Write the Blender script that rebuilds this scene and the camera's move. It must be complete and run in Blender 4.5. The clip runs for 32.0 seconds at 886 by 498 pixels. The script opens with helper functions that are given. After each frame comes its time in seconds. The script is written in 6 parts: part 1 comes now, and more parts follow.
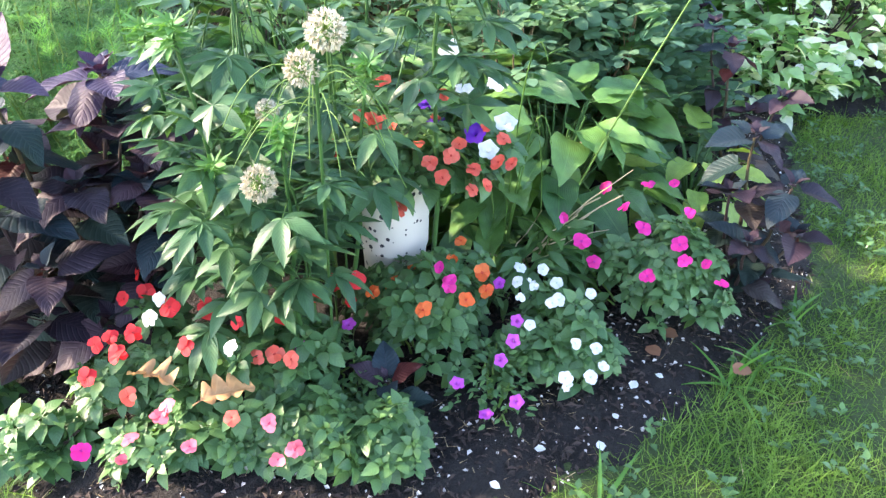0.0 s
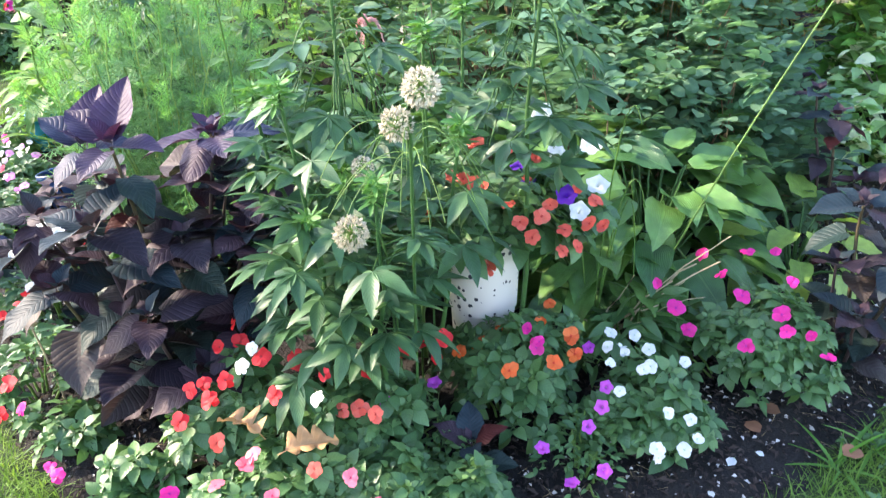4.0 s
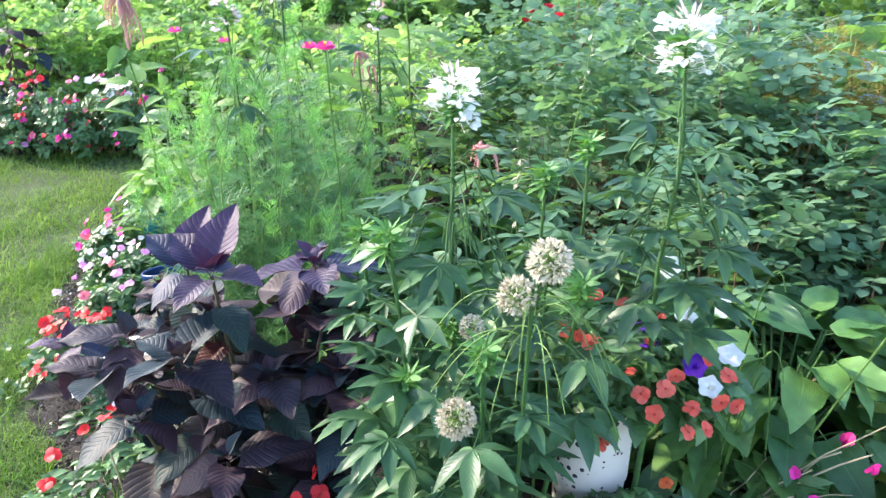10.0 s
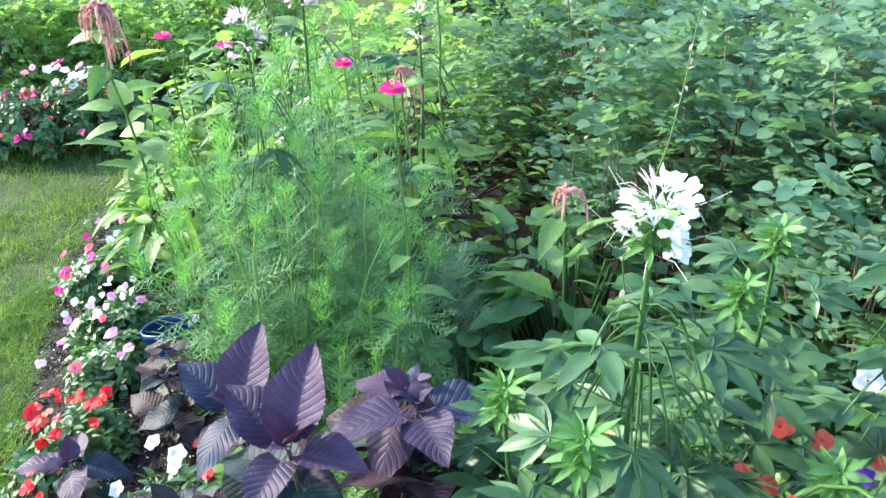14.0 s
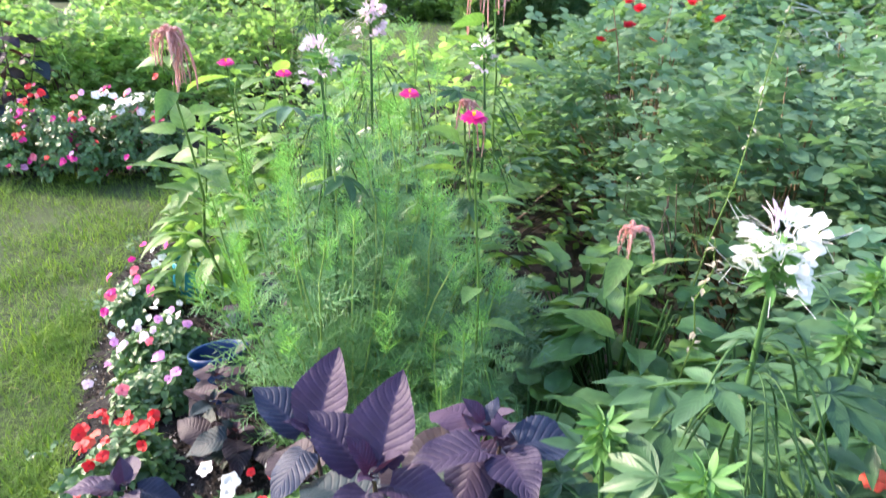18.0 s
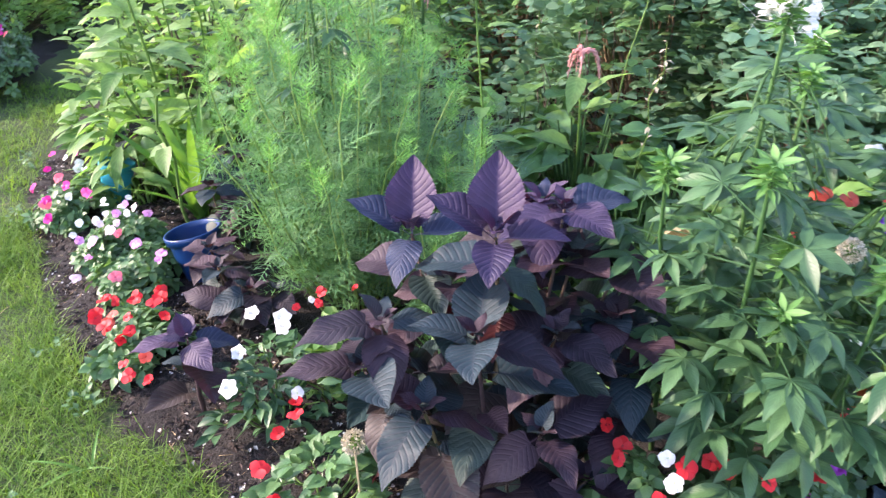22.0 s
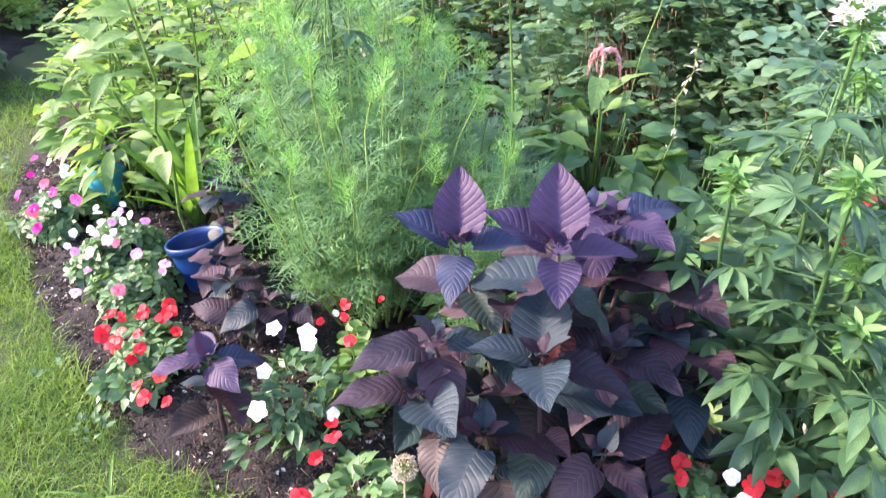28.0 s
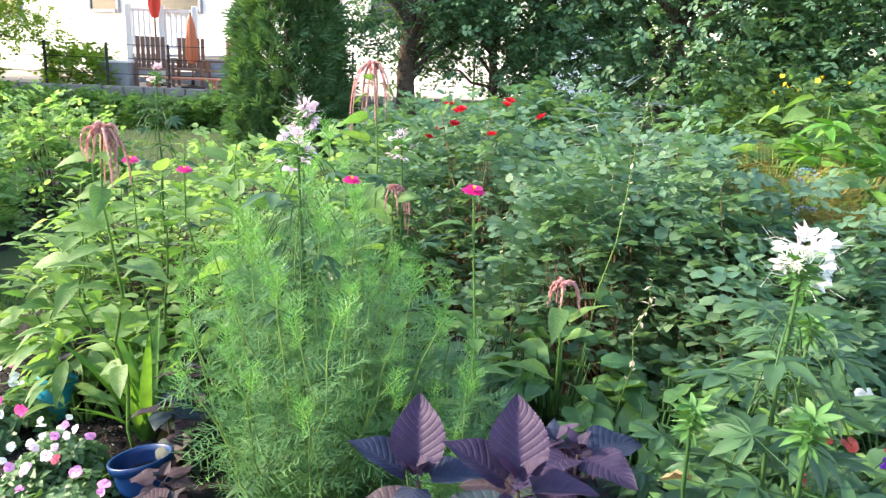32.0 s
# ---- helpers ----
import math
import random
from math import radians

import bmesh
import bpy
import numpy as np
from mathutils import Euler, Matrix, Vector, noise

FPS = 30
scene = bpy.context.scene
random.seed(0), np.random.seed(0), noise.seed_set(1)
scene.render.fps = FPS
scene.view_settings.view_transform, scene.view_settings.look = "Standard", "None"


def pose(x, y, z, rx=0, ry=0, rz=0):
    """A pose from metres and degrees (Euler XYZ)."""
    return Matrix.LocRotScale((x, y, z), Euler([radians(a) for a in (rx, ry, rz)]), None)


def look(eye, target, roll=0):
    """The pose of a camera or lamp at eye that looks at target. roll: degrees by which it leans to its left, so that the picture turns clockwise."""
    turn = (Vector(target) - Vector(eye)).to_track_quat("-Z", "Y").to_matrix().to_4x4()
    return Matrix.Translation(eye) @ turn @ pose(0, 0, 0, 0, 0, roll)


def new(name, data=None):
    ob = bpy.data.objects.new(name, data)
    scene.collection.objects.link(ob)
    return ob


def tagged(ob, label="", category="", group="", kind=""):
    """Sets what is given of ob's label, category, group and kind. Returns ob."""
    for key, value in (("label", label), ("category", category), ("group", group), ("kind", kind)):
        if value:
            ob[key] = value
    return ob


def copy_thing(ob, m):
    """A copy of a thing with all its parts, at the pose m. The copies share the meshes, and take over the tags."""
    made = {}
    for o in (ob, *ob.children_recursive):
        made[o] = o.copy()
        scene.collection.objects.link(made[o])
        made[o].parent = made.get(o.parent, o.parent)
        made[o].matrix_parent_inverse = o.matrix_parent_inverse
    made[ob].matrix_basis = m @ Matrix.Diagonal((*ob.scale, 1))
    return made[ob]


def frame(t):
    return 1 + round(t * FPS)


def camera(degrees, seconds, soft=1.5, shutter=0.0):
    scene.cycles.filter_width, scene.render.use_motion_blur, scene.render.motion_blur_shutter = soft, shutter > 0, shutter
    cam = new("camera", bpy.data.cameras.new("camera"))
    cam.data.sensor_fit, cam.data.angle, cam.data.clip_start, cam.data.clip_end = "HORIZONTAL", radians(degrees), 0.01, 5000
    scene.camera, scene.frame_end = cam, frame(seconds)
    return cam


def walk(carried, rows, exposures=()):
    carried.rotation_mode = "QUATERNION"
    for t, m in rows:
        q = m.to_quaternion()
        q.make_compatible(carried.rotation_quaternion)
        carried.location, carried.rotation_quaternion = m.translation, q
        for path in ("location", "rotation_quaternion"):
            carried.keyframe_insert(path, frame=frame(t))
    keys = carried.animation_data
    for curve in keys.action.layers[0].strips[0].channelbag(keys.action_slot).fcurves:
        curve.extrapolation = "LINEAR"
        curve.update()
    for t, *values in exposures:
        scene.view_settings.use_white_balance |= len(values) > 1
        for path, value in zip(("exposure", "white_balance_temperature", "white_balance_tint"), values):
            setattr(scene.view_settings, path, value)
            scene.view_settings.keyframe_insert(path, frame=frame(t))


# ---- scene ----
cam = camera(60.0, 32.0, soft=1.3, shutter=0.4)
PATH = [
    (0, (0.356, -2.485, 1.4), (0.218, -0.835, 0.277), 1.2),
    (0.5, (0.373, -2.492, 1.383), (0.186, -0.857, 0.247), 0.2),
    (1, (0.381, -2.483, 1.382), (0.147, -0.852, 0.249), -0.8),
    (1.5, (0.37, -2.491, 1.379), (0.104, -0.845, 0.275), -1.3),
    (2, (0.366, -2.494, 1.375), (0.103, -0.867, 0.242), -0.5),
    (2.5, (0.364, -2.496, 1.37), (0.094, -0.877, 0.226), -0.3),
    (3, (0.362, -2.496, 1.367), (0.051, -0.869, 0.246), -1.1),
    (3.5, (0.362, -2.497, 1.37), (-0.004, -0.828, 0.33), -1.6),
    (4, (0.365, -2.499, 1.374), (-0.023, -0.789, 0.412), -1.3),
    (4.5, (0.357, -2.499, 1.378), (-0.051, -0.762, 0.475), -0.8),
    (6.5, (0.343, -2.501, 1.362), (-0.255, -0.781, 0.534), -0.9),
    (7, (0.343, -2.494, 1.365), (-0.279, -0.763, 0.58), 0.1),
    (7.5, (0.342, -2.481, 1.369), (-0.279, -0.739, 0.608), 0.5),
    (8, (0.344, -2.471, 1.379), (-0.273, -0.708, 0.662), 0.6),
    (8.5, (0.341, -2.456, 1.389), (-0.244, -0.667, 0.71), -0.1),
    (9, (0.333, -2.431, 1.403), (-0.269, -0.644, 0.735), -1.5),
    (9.5, (0.314, -2.391, 1.41), (-0.294, -0.602, 0.756), -1.1),
    (10, (0.277, -2.33, 1.423), (-0.365, -0.584, 0.688), 0.3),
    (10.5, (0.205, -2.238, 1.457), (-0.44, -0.53, 0.639), 1.6),
    (11, (0.155, -2.16, 1.482), (-0.448, -0.511, 0.525), 1.3),
    (11.5, (0.144, -2.058, 1.489), (-0.549, -0.528, 0.403), 0.7),
    (12, (0.15, -1.975, 1.499), (-0.586, -0.516, 0.345), 1.5),
    (12.5, (0.129, -1.935, 1.504), (-0.618, -0.51, 0.317), 1.5),
    (13, (0.013, -1.922, 1.525), (-0.672, -0.392, 0.434), 0.3),
    (13.5, (-0.125, -1.933, 1.538), (-0.723, -0.261, 0.618), -0.5),
    (14, (-0.191, -1.915, 1.546), (-0.73, -0.191, 0.688), -0.6),
    (14.5, (-0.167, -1.895, 1.574), (-0.745, -0.141, 0.804), -0.8),
    (15, (-0.159, -1.888, 1.584), (-0.722, -0.076, 0.952), -1.4),
    (15.5, (-0.17, -1.893, 1.586), (-0.738, -0.045, 1.072), -1.0),
    (17.5, (-0.282, -1.924, 1.537), (-0.952, -0.126, 0.973), 0.7),
    (18, (-0.309, -1.936, 1.519), (-0.904, -0.186, 0.755), 1.0),
    (18.5, (-0.326, -1.959, 1.499), (-0.877, -0.217, 0.686), 0.6),
    (19, (-0.325, -1.981, 1.487), (-0.815, -0.23, 0.655), -0.6),
    (19.5, (-0.328, -2.053, 1.442), (-0.756, -0.292, 0.595), 0.9),
    (20, (-0.36, -2.194, 1.436), (-0.634, -0.444, 0.506), 1.4),
    (20.5, (-0.447, -2.304, 1.443), (-0.674, -0.573, 0.467), -0.8),
    (21, (-0.603, -2.381, 1.456), (-0.66, -0.619, 0.512), -2.0),
    (21.5, (-0.666, -2.394, 1.46), (-0.739, -0.623, 0.533), -2.0),
    (22, (-0.692, -2.339, 1.452), (-0.826, -0.606, 0.463), -1.4),
    (22.5, (-0.713, -2.257, 1.459), (-0.921, -0.543, 0.449), -0.7),
    (23, (-0.735, -2.226, 1.453), (-0.97, -0.527, 0.424), -0.3),
    (23.5, (-0.785, -2.244, 1.458), (-0.952, -0.587, 0.351), -0.2),
    (24, (-0.822, -2.252, 1.452), (-0.944, -0.669, 0.236), -0.7),
    (24.5, (-0.842, -2.25, 1.448), (-0.908, -0.729, 0.153), -0.2),
    (26.5, (-0.865, -2.259, 1.45), (-0.892, -0.681, 0.222), 0.9),
    (27, (-0.865, -2.259, 1.453), (-0.885, -0.655, 0.258), 0.8),
    (27.5, (-0.866, -2.261, 1.46), (-0.905, -0.591, 0.361), -0.2),
    (28, (-0.867, -2.261, 1.464), (-0.904, -0.538, 0.451), -0.8),
    (28.5, (-0.871, -2.264, 1.465), (-0.885, -0.481, 0.56), -0.7),
    (29, (-0.874, -2.264, 1.464), (-0.874, -0.44, 0.645), 0.1),
    (29.5, (-0.877, -2.259, 1.464), (-0.855, -0.391, 0.75), 0.9),
    (30, (-0.877, -2.264, 1.464), (-0.839, -0.36, 0.855), 1.4),
    (30.5, (-0.874, -2.261, 1.466), (-0.829, -0.332, 0.94), 1.7),
    (31, (-0.871, -2.263, 1.465), (-0.804, -0.328, 0.965), 2.4),
    (31.5, (-0.865, -2.269, 1.475), (-0.784, -0.332, 0.986), 2.6),
    (32, (-0.862, -2.263, 1.485), (-0.814, -0.325, 0.992), 2.3),
]
STOPS = [(0, 2.95, 6800, 20), (1, 2.92, 6800, 20), (2, 2.82, 6700, 18), (4.5, 2.72, 6600, 20), (8, 2.62, 6100, 14), (9, 2.57, 6200, 18), (11, 2.47, 6400, 16), (12, 2.52, 6500, 12), (13, 2.52, 6500, 10), (14, 2.47, 6200, 12), (15, 2.47, 5900, 12), (15.5, 2.22, 6000, 12),
         (18, 2.37, 6600, 22), (19, 2.27, 6300, 14), (20, 2.52, 6500, 18), (21, 2.52, 6400, 22), (22, 2.47, 6500, 32), (24, 2.67, 6600, 36), (27, 2.69, 6600, 36), (28, 2.77, 6600, 38), (29, 2.52, 6500, 30), (30, 2.32, 6300, 18), (32, 2.27, 6900, 18)]
walk(cam, [(t, look(eye, target, roll)) for t, eye, target, roll in PATH], STOPS)

# ---- light ----
SUN_AZ, SUN_EL = radians(273), radians(30)
world = bpy.data.worlds.new("sky")
world.use_nodes = True
scene.world = world
wn = world.node_tree.nodes
sky = wn.new("ShaderNodeTexSky")
sky.sky_type = "NISHITA"
sky.sun_disc = False
sky.sun_elevation, sky.sun_rotation = SUN_EL, SUN_AZ
wn["Background"].inputs["Strength"].default_value = 0.15
world.node_tree.links.new(sky.outputs["Color"], wn["Background"].inputs["Color"])
sun_data = bpy.data.lights.new("sun", "SUN")
sun_data.energy, sun_data.angle, sun_data.color = 2.3, radians(2.0), (1.0, 0.88, 0.68)
sun = new("sun", sun_data)
sun_from = Vector((math.sin(SUN_AZ) * math.cos(SUN_EL), math.cos(SUN_AZ) * math.cos(SUN_EL), math.sin(SUN_EL)))
sun.matrix_world = look(sun_from * 30, (0, 0, 0))

# ---- materials ----
def nodes_of(name):
    m = bpy.data.materials.new(name)
    m.use_nodes = True
    nt = m.node_tree
    return m, nt, nt.nodes["Principled BSDF"], nt.nodes["Material Output"]


def ramp_mix(nt, fac, a, b):
    n = nt.nodes.new("ShaderNodeMix")
    n.data_type = "RGBA"
    n.inputs["A"].default_value, n.inputs["B"].default_value = (*a, 1), (*b, 1)
    if hasattr(fac, "links"):
        nt.links.new(fac, n.inputs["Factor"])
    else:
        n.inputs["Factor"].default_value = fac
    return n.outputs["Result"]


def math_node(nt, op, a, b=None):
    n = nt.nodes.new("ShaderNodeMath")
    n.operation = op
    for k, v in enumerate((a, b)):
        if v is None:
            continue
        if hasattr(v, "links"):
            nt.links.new(v, n.inputs[k])
        else:
            n.inputs[k].default_value = v
    return n.outputs[0]


def noise_node(nt, scale, detail=3.0, coord="Object"):
    tc = nt.nodes.new("ShaderNodeTexCoord")
    n = nt.nodes.new("ShaderNodeTexNoise")
    n.inputs["Scale"].default_value, n.inputs["Detail"].default_value = scale, detail
    nt.links.new(tc.outputs[coord], n.inputs["Vector"])
    return n.outputs["Fac"]


def leaf_material(name, dark, light, rough=0.5, through_light=0.3, glow=None, veins=0.0, vein_count=9.0, relief=0.14, third=None, patch=0.0, spec=0.3, along=False):
    """A leaf: colour varies from leaf to leaf and along it, light passes through, side veins by the leaf's own coordinates."""
    m, nt, bsdf, out = nodes_of(name)
    link = nt.links.new
    info, geo = nt.nodes.new("ShaderNodeObjectInfo"), nt.nodes.new("ShaderNodeNewGeometry")
    r = math_node(nt, "FRACT", math_node(nt, "ADD", info.outputs["Random"], geo.outputs["Random Per Island"]))
    if patch:
        r = math_node(nt, "ADD", math_node(nt, "MULTIPLY", r, 0.35), math_node(nt, "MULTIPLY", math_node(nt, "SUBTRACT", noise_node(nt, patch, 2.0), 0.25), 1.3))
    col = ramp_mix(nt, r, dark, light)
    if third:
        pick = math_node(nt, "GREATER_THAN", math_node(nt, "FRACT", math_node(nt, "MULTIPLY", r, 7.31)), 0.62)
        n3 = nt.nodes.new("ShaderNodeMix")
        n3.data_type = "RGBA"
        link(pick, n3.inputs["Factor"])
        link(col, n3.inputs["A"])
        n3.inputs["B"].default_value = (*third, 1)
        col = n3.outputs["Result"]
    blotch = noise_node(nt, 30.0)
    hsv = nt.nodes.new("ShaderNodeHueSaturation")
    link(col, hsv.inputs["Color"])
    link(math_node(nt, "ADD", math_node(nt, "MULTIPLY", blotch, 0.9), 0.55), hsv.inputs["Value"])
    col = hsv.outputs["Color"]
    uv = nt.nodes.new("ShaderNodeUVMap")
    uv.uv_map = "leaf"
    sep = nt.nodes.new("ShaderNodeSeparateXYZ")
    link(uv.outputs["UV"], sep.inputs["Vector"])
    side = math_node(nt, "ABSOLUTE", math_node(nt, "SUBTRACT", sep.outputs["X"], 0.5))
    wave = math_node(nt, "SINE", math_node(nt, "MULTIPLY", math_node(nt, "SUBTRACT", sep.outputs["Y"], math_node(nt, "MULTIPLY", side, 0.55)), vein_count * 6.28))
    if along:
        wave = math_node(nt, "SINE", math_node(nt, "MULTIPLY", side, vein_count * 6.28))
    mid = math_node(nt, "LESS_THAN", side, 0.02)
    rib = math_node(nt, "MAXIMUM", math_node(nt, "POWER", math_node(nt, "ABSOLUTE", wave), 9.0), mid)
    if veins > 0:
        vm = nt.nodes.new("ShaderNodeMix")
        vm.data_type = "RGBA"
        link(math_node(nt, "MULTIPLY", rib, veins), vm.inputs["Factor"])
        link(col, vm.inputs["A"])
        vm.inputs["B"].default_value = (*[min(1, c * 1.9 + 0.02) for c in light], 1)
        col = vm.outputs["Result"]
    bump = nt.nodes.new("ShaderNodeBump")
    bump.inputs["Strength"].default_value, bump.inputs["Distance"].default_value = relief, 0.004
    link(math_node(nt, "SUBTRACT", math_node(nt, "MULTIPLY", blotch, 0.6), rib), bump.inputs["Height"])
    link(bump.outputs["Normal"], bsdf.inputs["Normal"])
    link(col, bsdf.inputs["Base Color"])
    bsdf.inputs["Roughness"].default_value = rough
    bsdf.inputs["Specular IOR Level"].default_value = spec
    tr = nt.nodes.new("ShaderNodeBsdfTranslucent")
    gl = nt.nodes.new("ShaderNodeMix")
    gl.data_type, gl.blend_type = "RGBA", "MULTIPLY"
    gl.inputs["Factor"].default_value = 1.0
    link(col, gl.inputs["A"])
    gl.inputs["B"].default_value = (*(glow or (1.7, 1.7, 0.7)), 1)
    link(gl.outputs["Result"], tr.inputs["Color"])
    mix = nt.nodes.new("ShaderNodeMixShader")
    mix.inputs["Fac"].default_value = through_light
    link(bsdf.outputs["BSDF"], mix.inputs[1])
    link(tr.outputs["BSDF"], mix.inputs[2])
    link(mix.outputs["Shader"], out.inputs["Surface"])
    return m


def petal_material(name, a, b, heart=None, through_light=0.35):
    """A petal: paler or darker from flower to flower, with an eye of another colour at its foot."""
    m, nt, bsdf, out = nodes_of(name)
    link = nt.links.new
    info, geo = nt.nodes.new("ShaderNodeObjectInfo"), nt.nodes.new("ShaderNodeNewGeometry")
    r = math_node(nt, "FRACT", math_node(nt, "ADD", info.outputs["Random"], math_node(nt, "MULTIPLY", geo.outputs["Random Per Island"], 0.4)))
    col = ramp_mix(nt, r, a, b)
    uv = nt.nodes.new("ShaderNodeUVMap")
    uv.uv_map = "leaf"
    sep = nt.nodes.new("ShaderNodeSeparateXYZ")
    link(uv.outputs["UV"], sep.inputs["Vector"])
    if heart:
        hm = nt.nodes.new("ShaderNodeMix")
        hm.data_type = "RGBA"
        link(math_node(nt, "LESS_THAN", sep.outputs["Y"], 0.12), hm.inputs["Factor"])
        link(col, hm.inputs["A"])
        hm.inputs["B"].default_value = (*heart, 1)
        col = hm.outputs["Result"]
    streak = nt.nodes.new("ShaderNodeHueSaturation")
    link(col, streak.inputs["Color"])
    link(math_node(nt, "ADD", math_node(nt, "MULTIPLY", noise_node(nt, 60.0), 0.5), 0.75), streak.inputs["Value"])
    col = streak.outputs["Color"]
    link(col, bsdf.inputs["Base Color"])
    bsdf.inputs["Roughness"].default_value = 0.6
    tr = nt.nodes.new("ShaderNodeBsdfTranslucent")
    link(col, tr.inputs["Color"])
    mix = nt.nodes.new("ShaderNodeMixShader")
    mix.inputs["Fac"].default_value = through_light
    link(bsdf.outputs["BSDF"], mix.inputs[1])
    link(tr.outputs["BSDF"], mix.inputs[2])
    link(mix.outputs["Shader"], out.inputs["Surface"])
    return m


def rough_material(name, a, b, scale=8.0, rough=0.85, bump=0.4, fine=60.0, metal=0.0, distance=0.01):
    """Two colours in soft blotches with a fine grain on top."""
    m, nt, bsdf, out = nodes_of(name)
    link = nt.links.new
    big, small = noise_node(nt, scale, 4.0), noise_node(nt, fine, 5.0)
    fac = math_node(nt, "ADD", math_node(nt, "MULTIPLY", big, 0.6), math_node(nt, "MULTIPLY", small, 0.5))
    geo = nt.nodes.new("ShaderNodeNewGeometry")
    fac = math_node(nt, "ADD", fac, math_node(nt, "MULTIPLY", math_node(nt, "SUBTRACT", geo.outputs["Random Per Island"], 0.5), 0.35))
    link(ramp_mix(nt, fac, a, b), bsdf.inputs["Base Color"])
    bn = nt.nodes.new("ShaderNodeBump")
    bn.inputs["Strength"].default_value, bn.inputs["Distance"].default_value = bump, distance
    link(small, bn.inputs["Height"])
    link(bn.outputs["Normal"], bsdf.inputs["Normal"])
    bsdf.inputs["Roughness"].default_value, bsdf.inputs["Metallic"].default_value = rough, metal
    return m


M = {}
M["grass"] = leaf_material("grass_blade", (0.055, 0.145, 0.028), (0.19, 0.31, 0.065), 0.6, 0.35, relief=0.0, patch=5.0, spec=0.15)
M["dry"] = leaf_material("dry_grass", (0.28, 0.2, 0.1), (0.45, 0.36, 0.2), 0.7, 0.2, glow=(1, 1, 1), relief=0.1)
M["lawn"] = rough_material("lawn_ground", (0.016, 0.035, 0.008), (0.045, 0.075, 0.018), 5.0, 0.95, 0.8, 90.0)
M["soil"] = rough_material("soil", (0.004, 0.0035, 0.003), (0.017, 0.013, 0.011), 9.0, 0.95, 1.0, 120.0)
M["mulch"] = rough_material("mulch", (0.006, 0.005, 0.004), (0.075, 0.052, 0.042), 20.0, 0.9, 0.6, 150.0)
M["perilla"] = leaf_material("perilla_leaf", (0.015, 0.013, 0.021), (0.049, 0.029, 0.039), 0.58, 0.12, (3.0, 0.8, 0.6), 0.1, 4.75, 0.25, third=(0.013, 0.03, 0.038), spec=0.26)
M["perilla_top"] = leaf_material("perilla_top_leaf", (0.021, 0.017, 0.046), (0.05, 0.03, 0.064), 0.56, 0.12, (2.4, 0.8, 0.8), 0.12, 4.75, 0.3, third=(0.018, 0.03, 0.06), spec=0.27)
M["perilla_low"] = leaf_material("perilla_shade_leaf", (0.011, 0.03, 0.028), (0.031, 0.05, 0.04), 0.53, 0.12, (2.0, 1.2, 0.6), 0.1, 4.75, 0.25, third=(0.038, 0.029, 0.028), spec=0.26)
M["perilla_rust"] = leaf_material("perilla_rust_leaf", (0.04, 0.011, 0.013), (0.085, 0.022, 0.02), 0.5, 0.3, (1.4, 0.5, 0.5), 0.1, 4.75, 0.3, spec=0.25)
M["lavender"] = leaf_material("lavender_leaf", (0.13, 0.19, 0.16), (0.26, 0.33, 0.3), 0.7, 0.2, (1.2, 1.2, 1.1), relief=0.0)
M["cleome"] = leaf_material("cleome_leaf", (0.027, 0.08, 0.037), (0.07, 0.155, 0.063), 0.4, 0.22, veins=0.08, vein_count=5.0, spec=0.36)
M["cleome_top"] = leaf_material("cleome_young_leaf", (0.06, 0.18, 0.05), (0.12, 0.27, 0.08), 0.45, 0.3, veins=0.12)
M["impatiens"] = leaf_material("impatiens_leaf", (0.042, 0.112, 0.042), (0.1, 0.205, 0.07), 0.38, 0.22, veins=0.06, vein_count=3.0, spec=0.4)
M["hosta"] = leaf_material("hosta_leaf", (0.034, 0.105, 0.038), (0.095, 0.215, 0.056), 0.34, 0.2, veins=0.14, vein_count=11.0, relief=0.35, third=(0.105, 0.22, 0.055), spec=0.42, along=True)
M["feather"] = leaf_material("feather_leaf", (0.045, 0.15, 0.08), (0.19, 0.37, 0.14), 0.5, 0.33, (1.35, 1.5, 0.9), relief=0.0, patch=9.0)
M["feather_tip"] = leaf_material("feather_tip", (0.1, 0.28, 0.08), (0.2, 0.43, 0.13), 0.5, 0.38, (1.4, 1.5, 0.8), relief=0.0)
M["rose_leaf"] = leaf_material("rose_leaf", (0.06, 0.165, 0.115), (0.165, 0.27, 0.145), 0.5, 0.38, (1.5, 1.6, 0.9), veins=0.06, vein_count=4.0, patch=3.2)
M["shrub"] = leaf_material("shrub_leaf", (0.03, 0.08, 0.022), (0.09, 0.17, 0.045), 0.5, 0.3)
# shrub leaf made paler: sunlight on the back plants put into its colour
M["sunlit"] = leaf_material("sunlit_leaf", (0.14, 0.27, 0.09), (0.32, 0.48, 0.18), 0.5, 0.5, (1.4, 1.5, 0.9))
M["lime"] = leaf_material("lime_leaf", (0.075, 0.18, 0.055), (0.19, 0.32, 0.1), 0.5, 0.42, (1.5, 1.6, 0.8), veins=0.1, vein_count=4.0)
M["twig"] = rough_material("dry_twig", (0.1, 0.07, 0.04), (0.26, 0.18, 0.1), 20.0, 0.8, 0.3)
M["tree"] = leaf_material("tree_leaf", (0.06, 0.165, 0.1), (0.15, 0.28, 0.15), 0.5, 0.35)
# tree leaf again, with sunshine on the yard put into a brighter colour
M["sun_tree"] = leaf_material("sunlit_tree_leaf", (0.11, 0.22, 0.035), (0.25, 0.37, 0.075), 0.5, 0.5)
M["conifer"] = leaf_material("conifer_spray", (0.05, 0.135, 0.055), (0.12, 0.23, 0.09), 0.6, 0.2, relief=0.0)
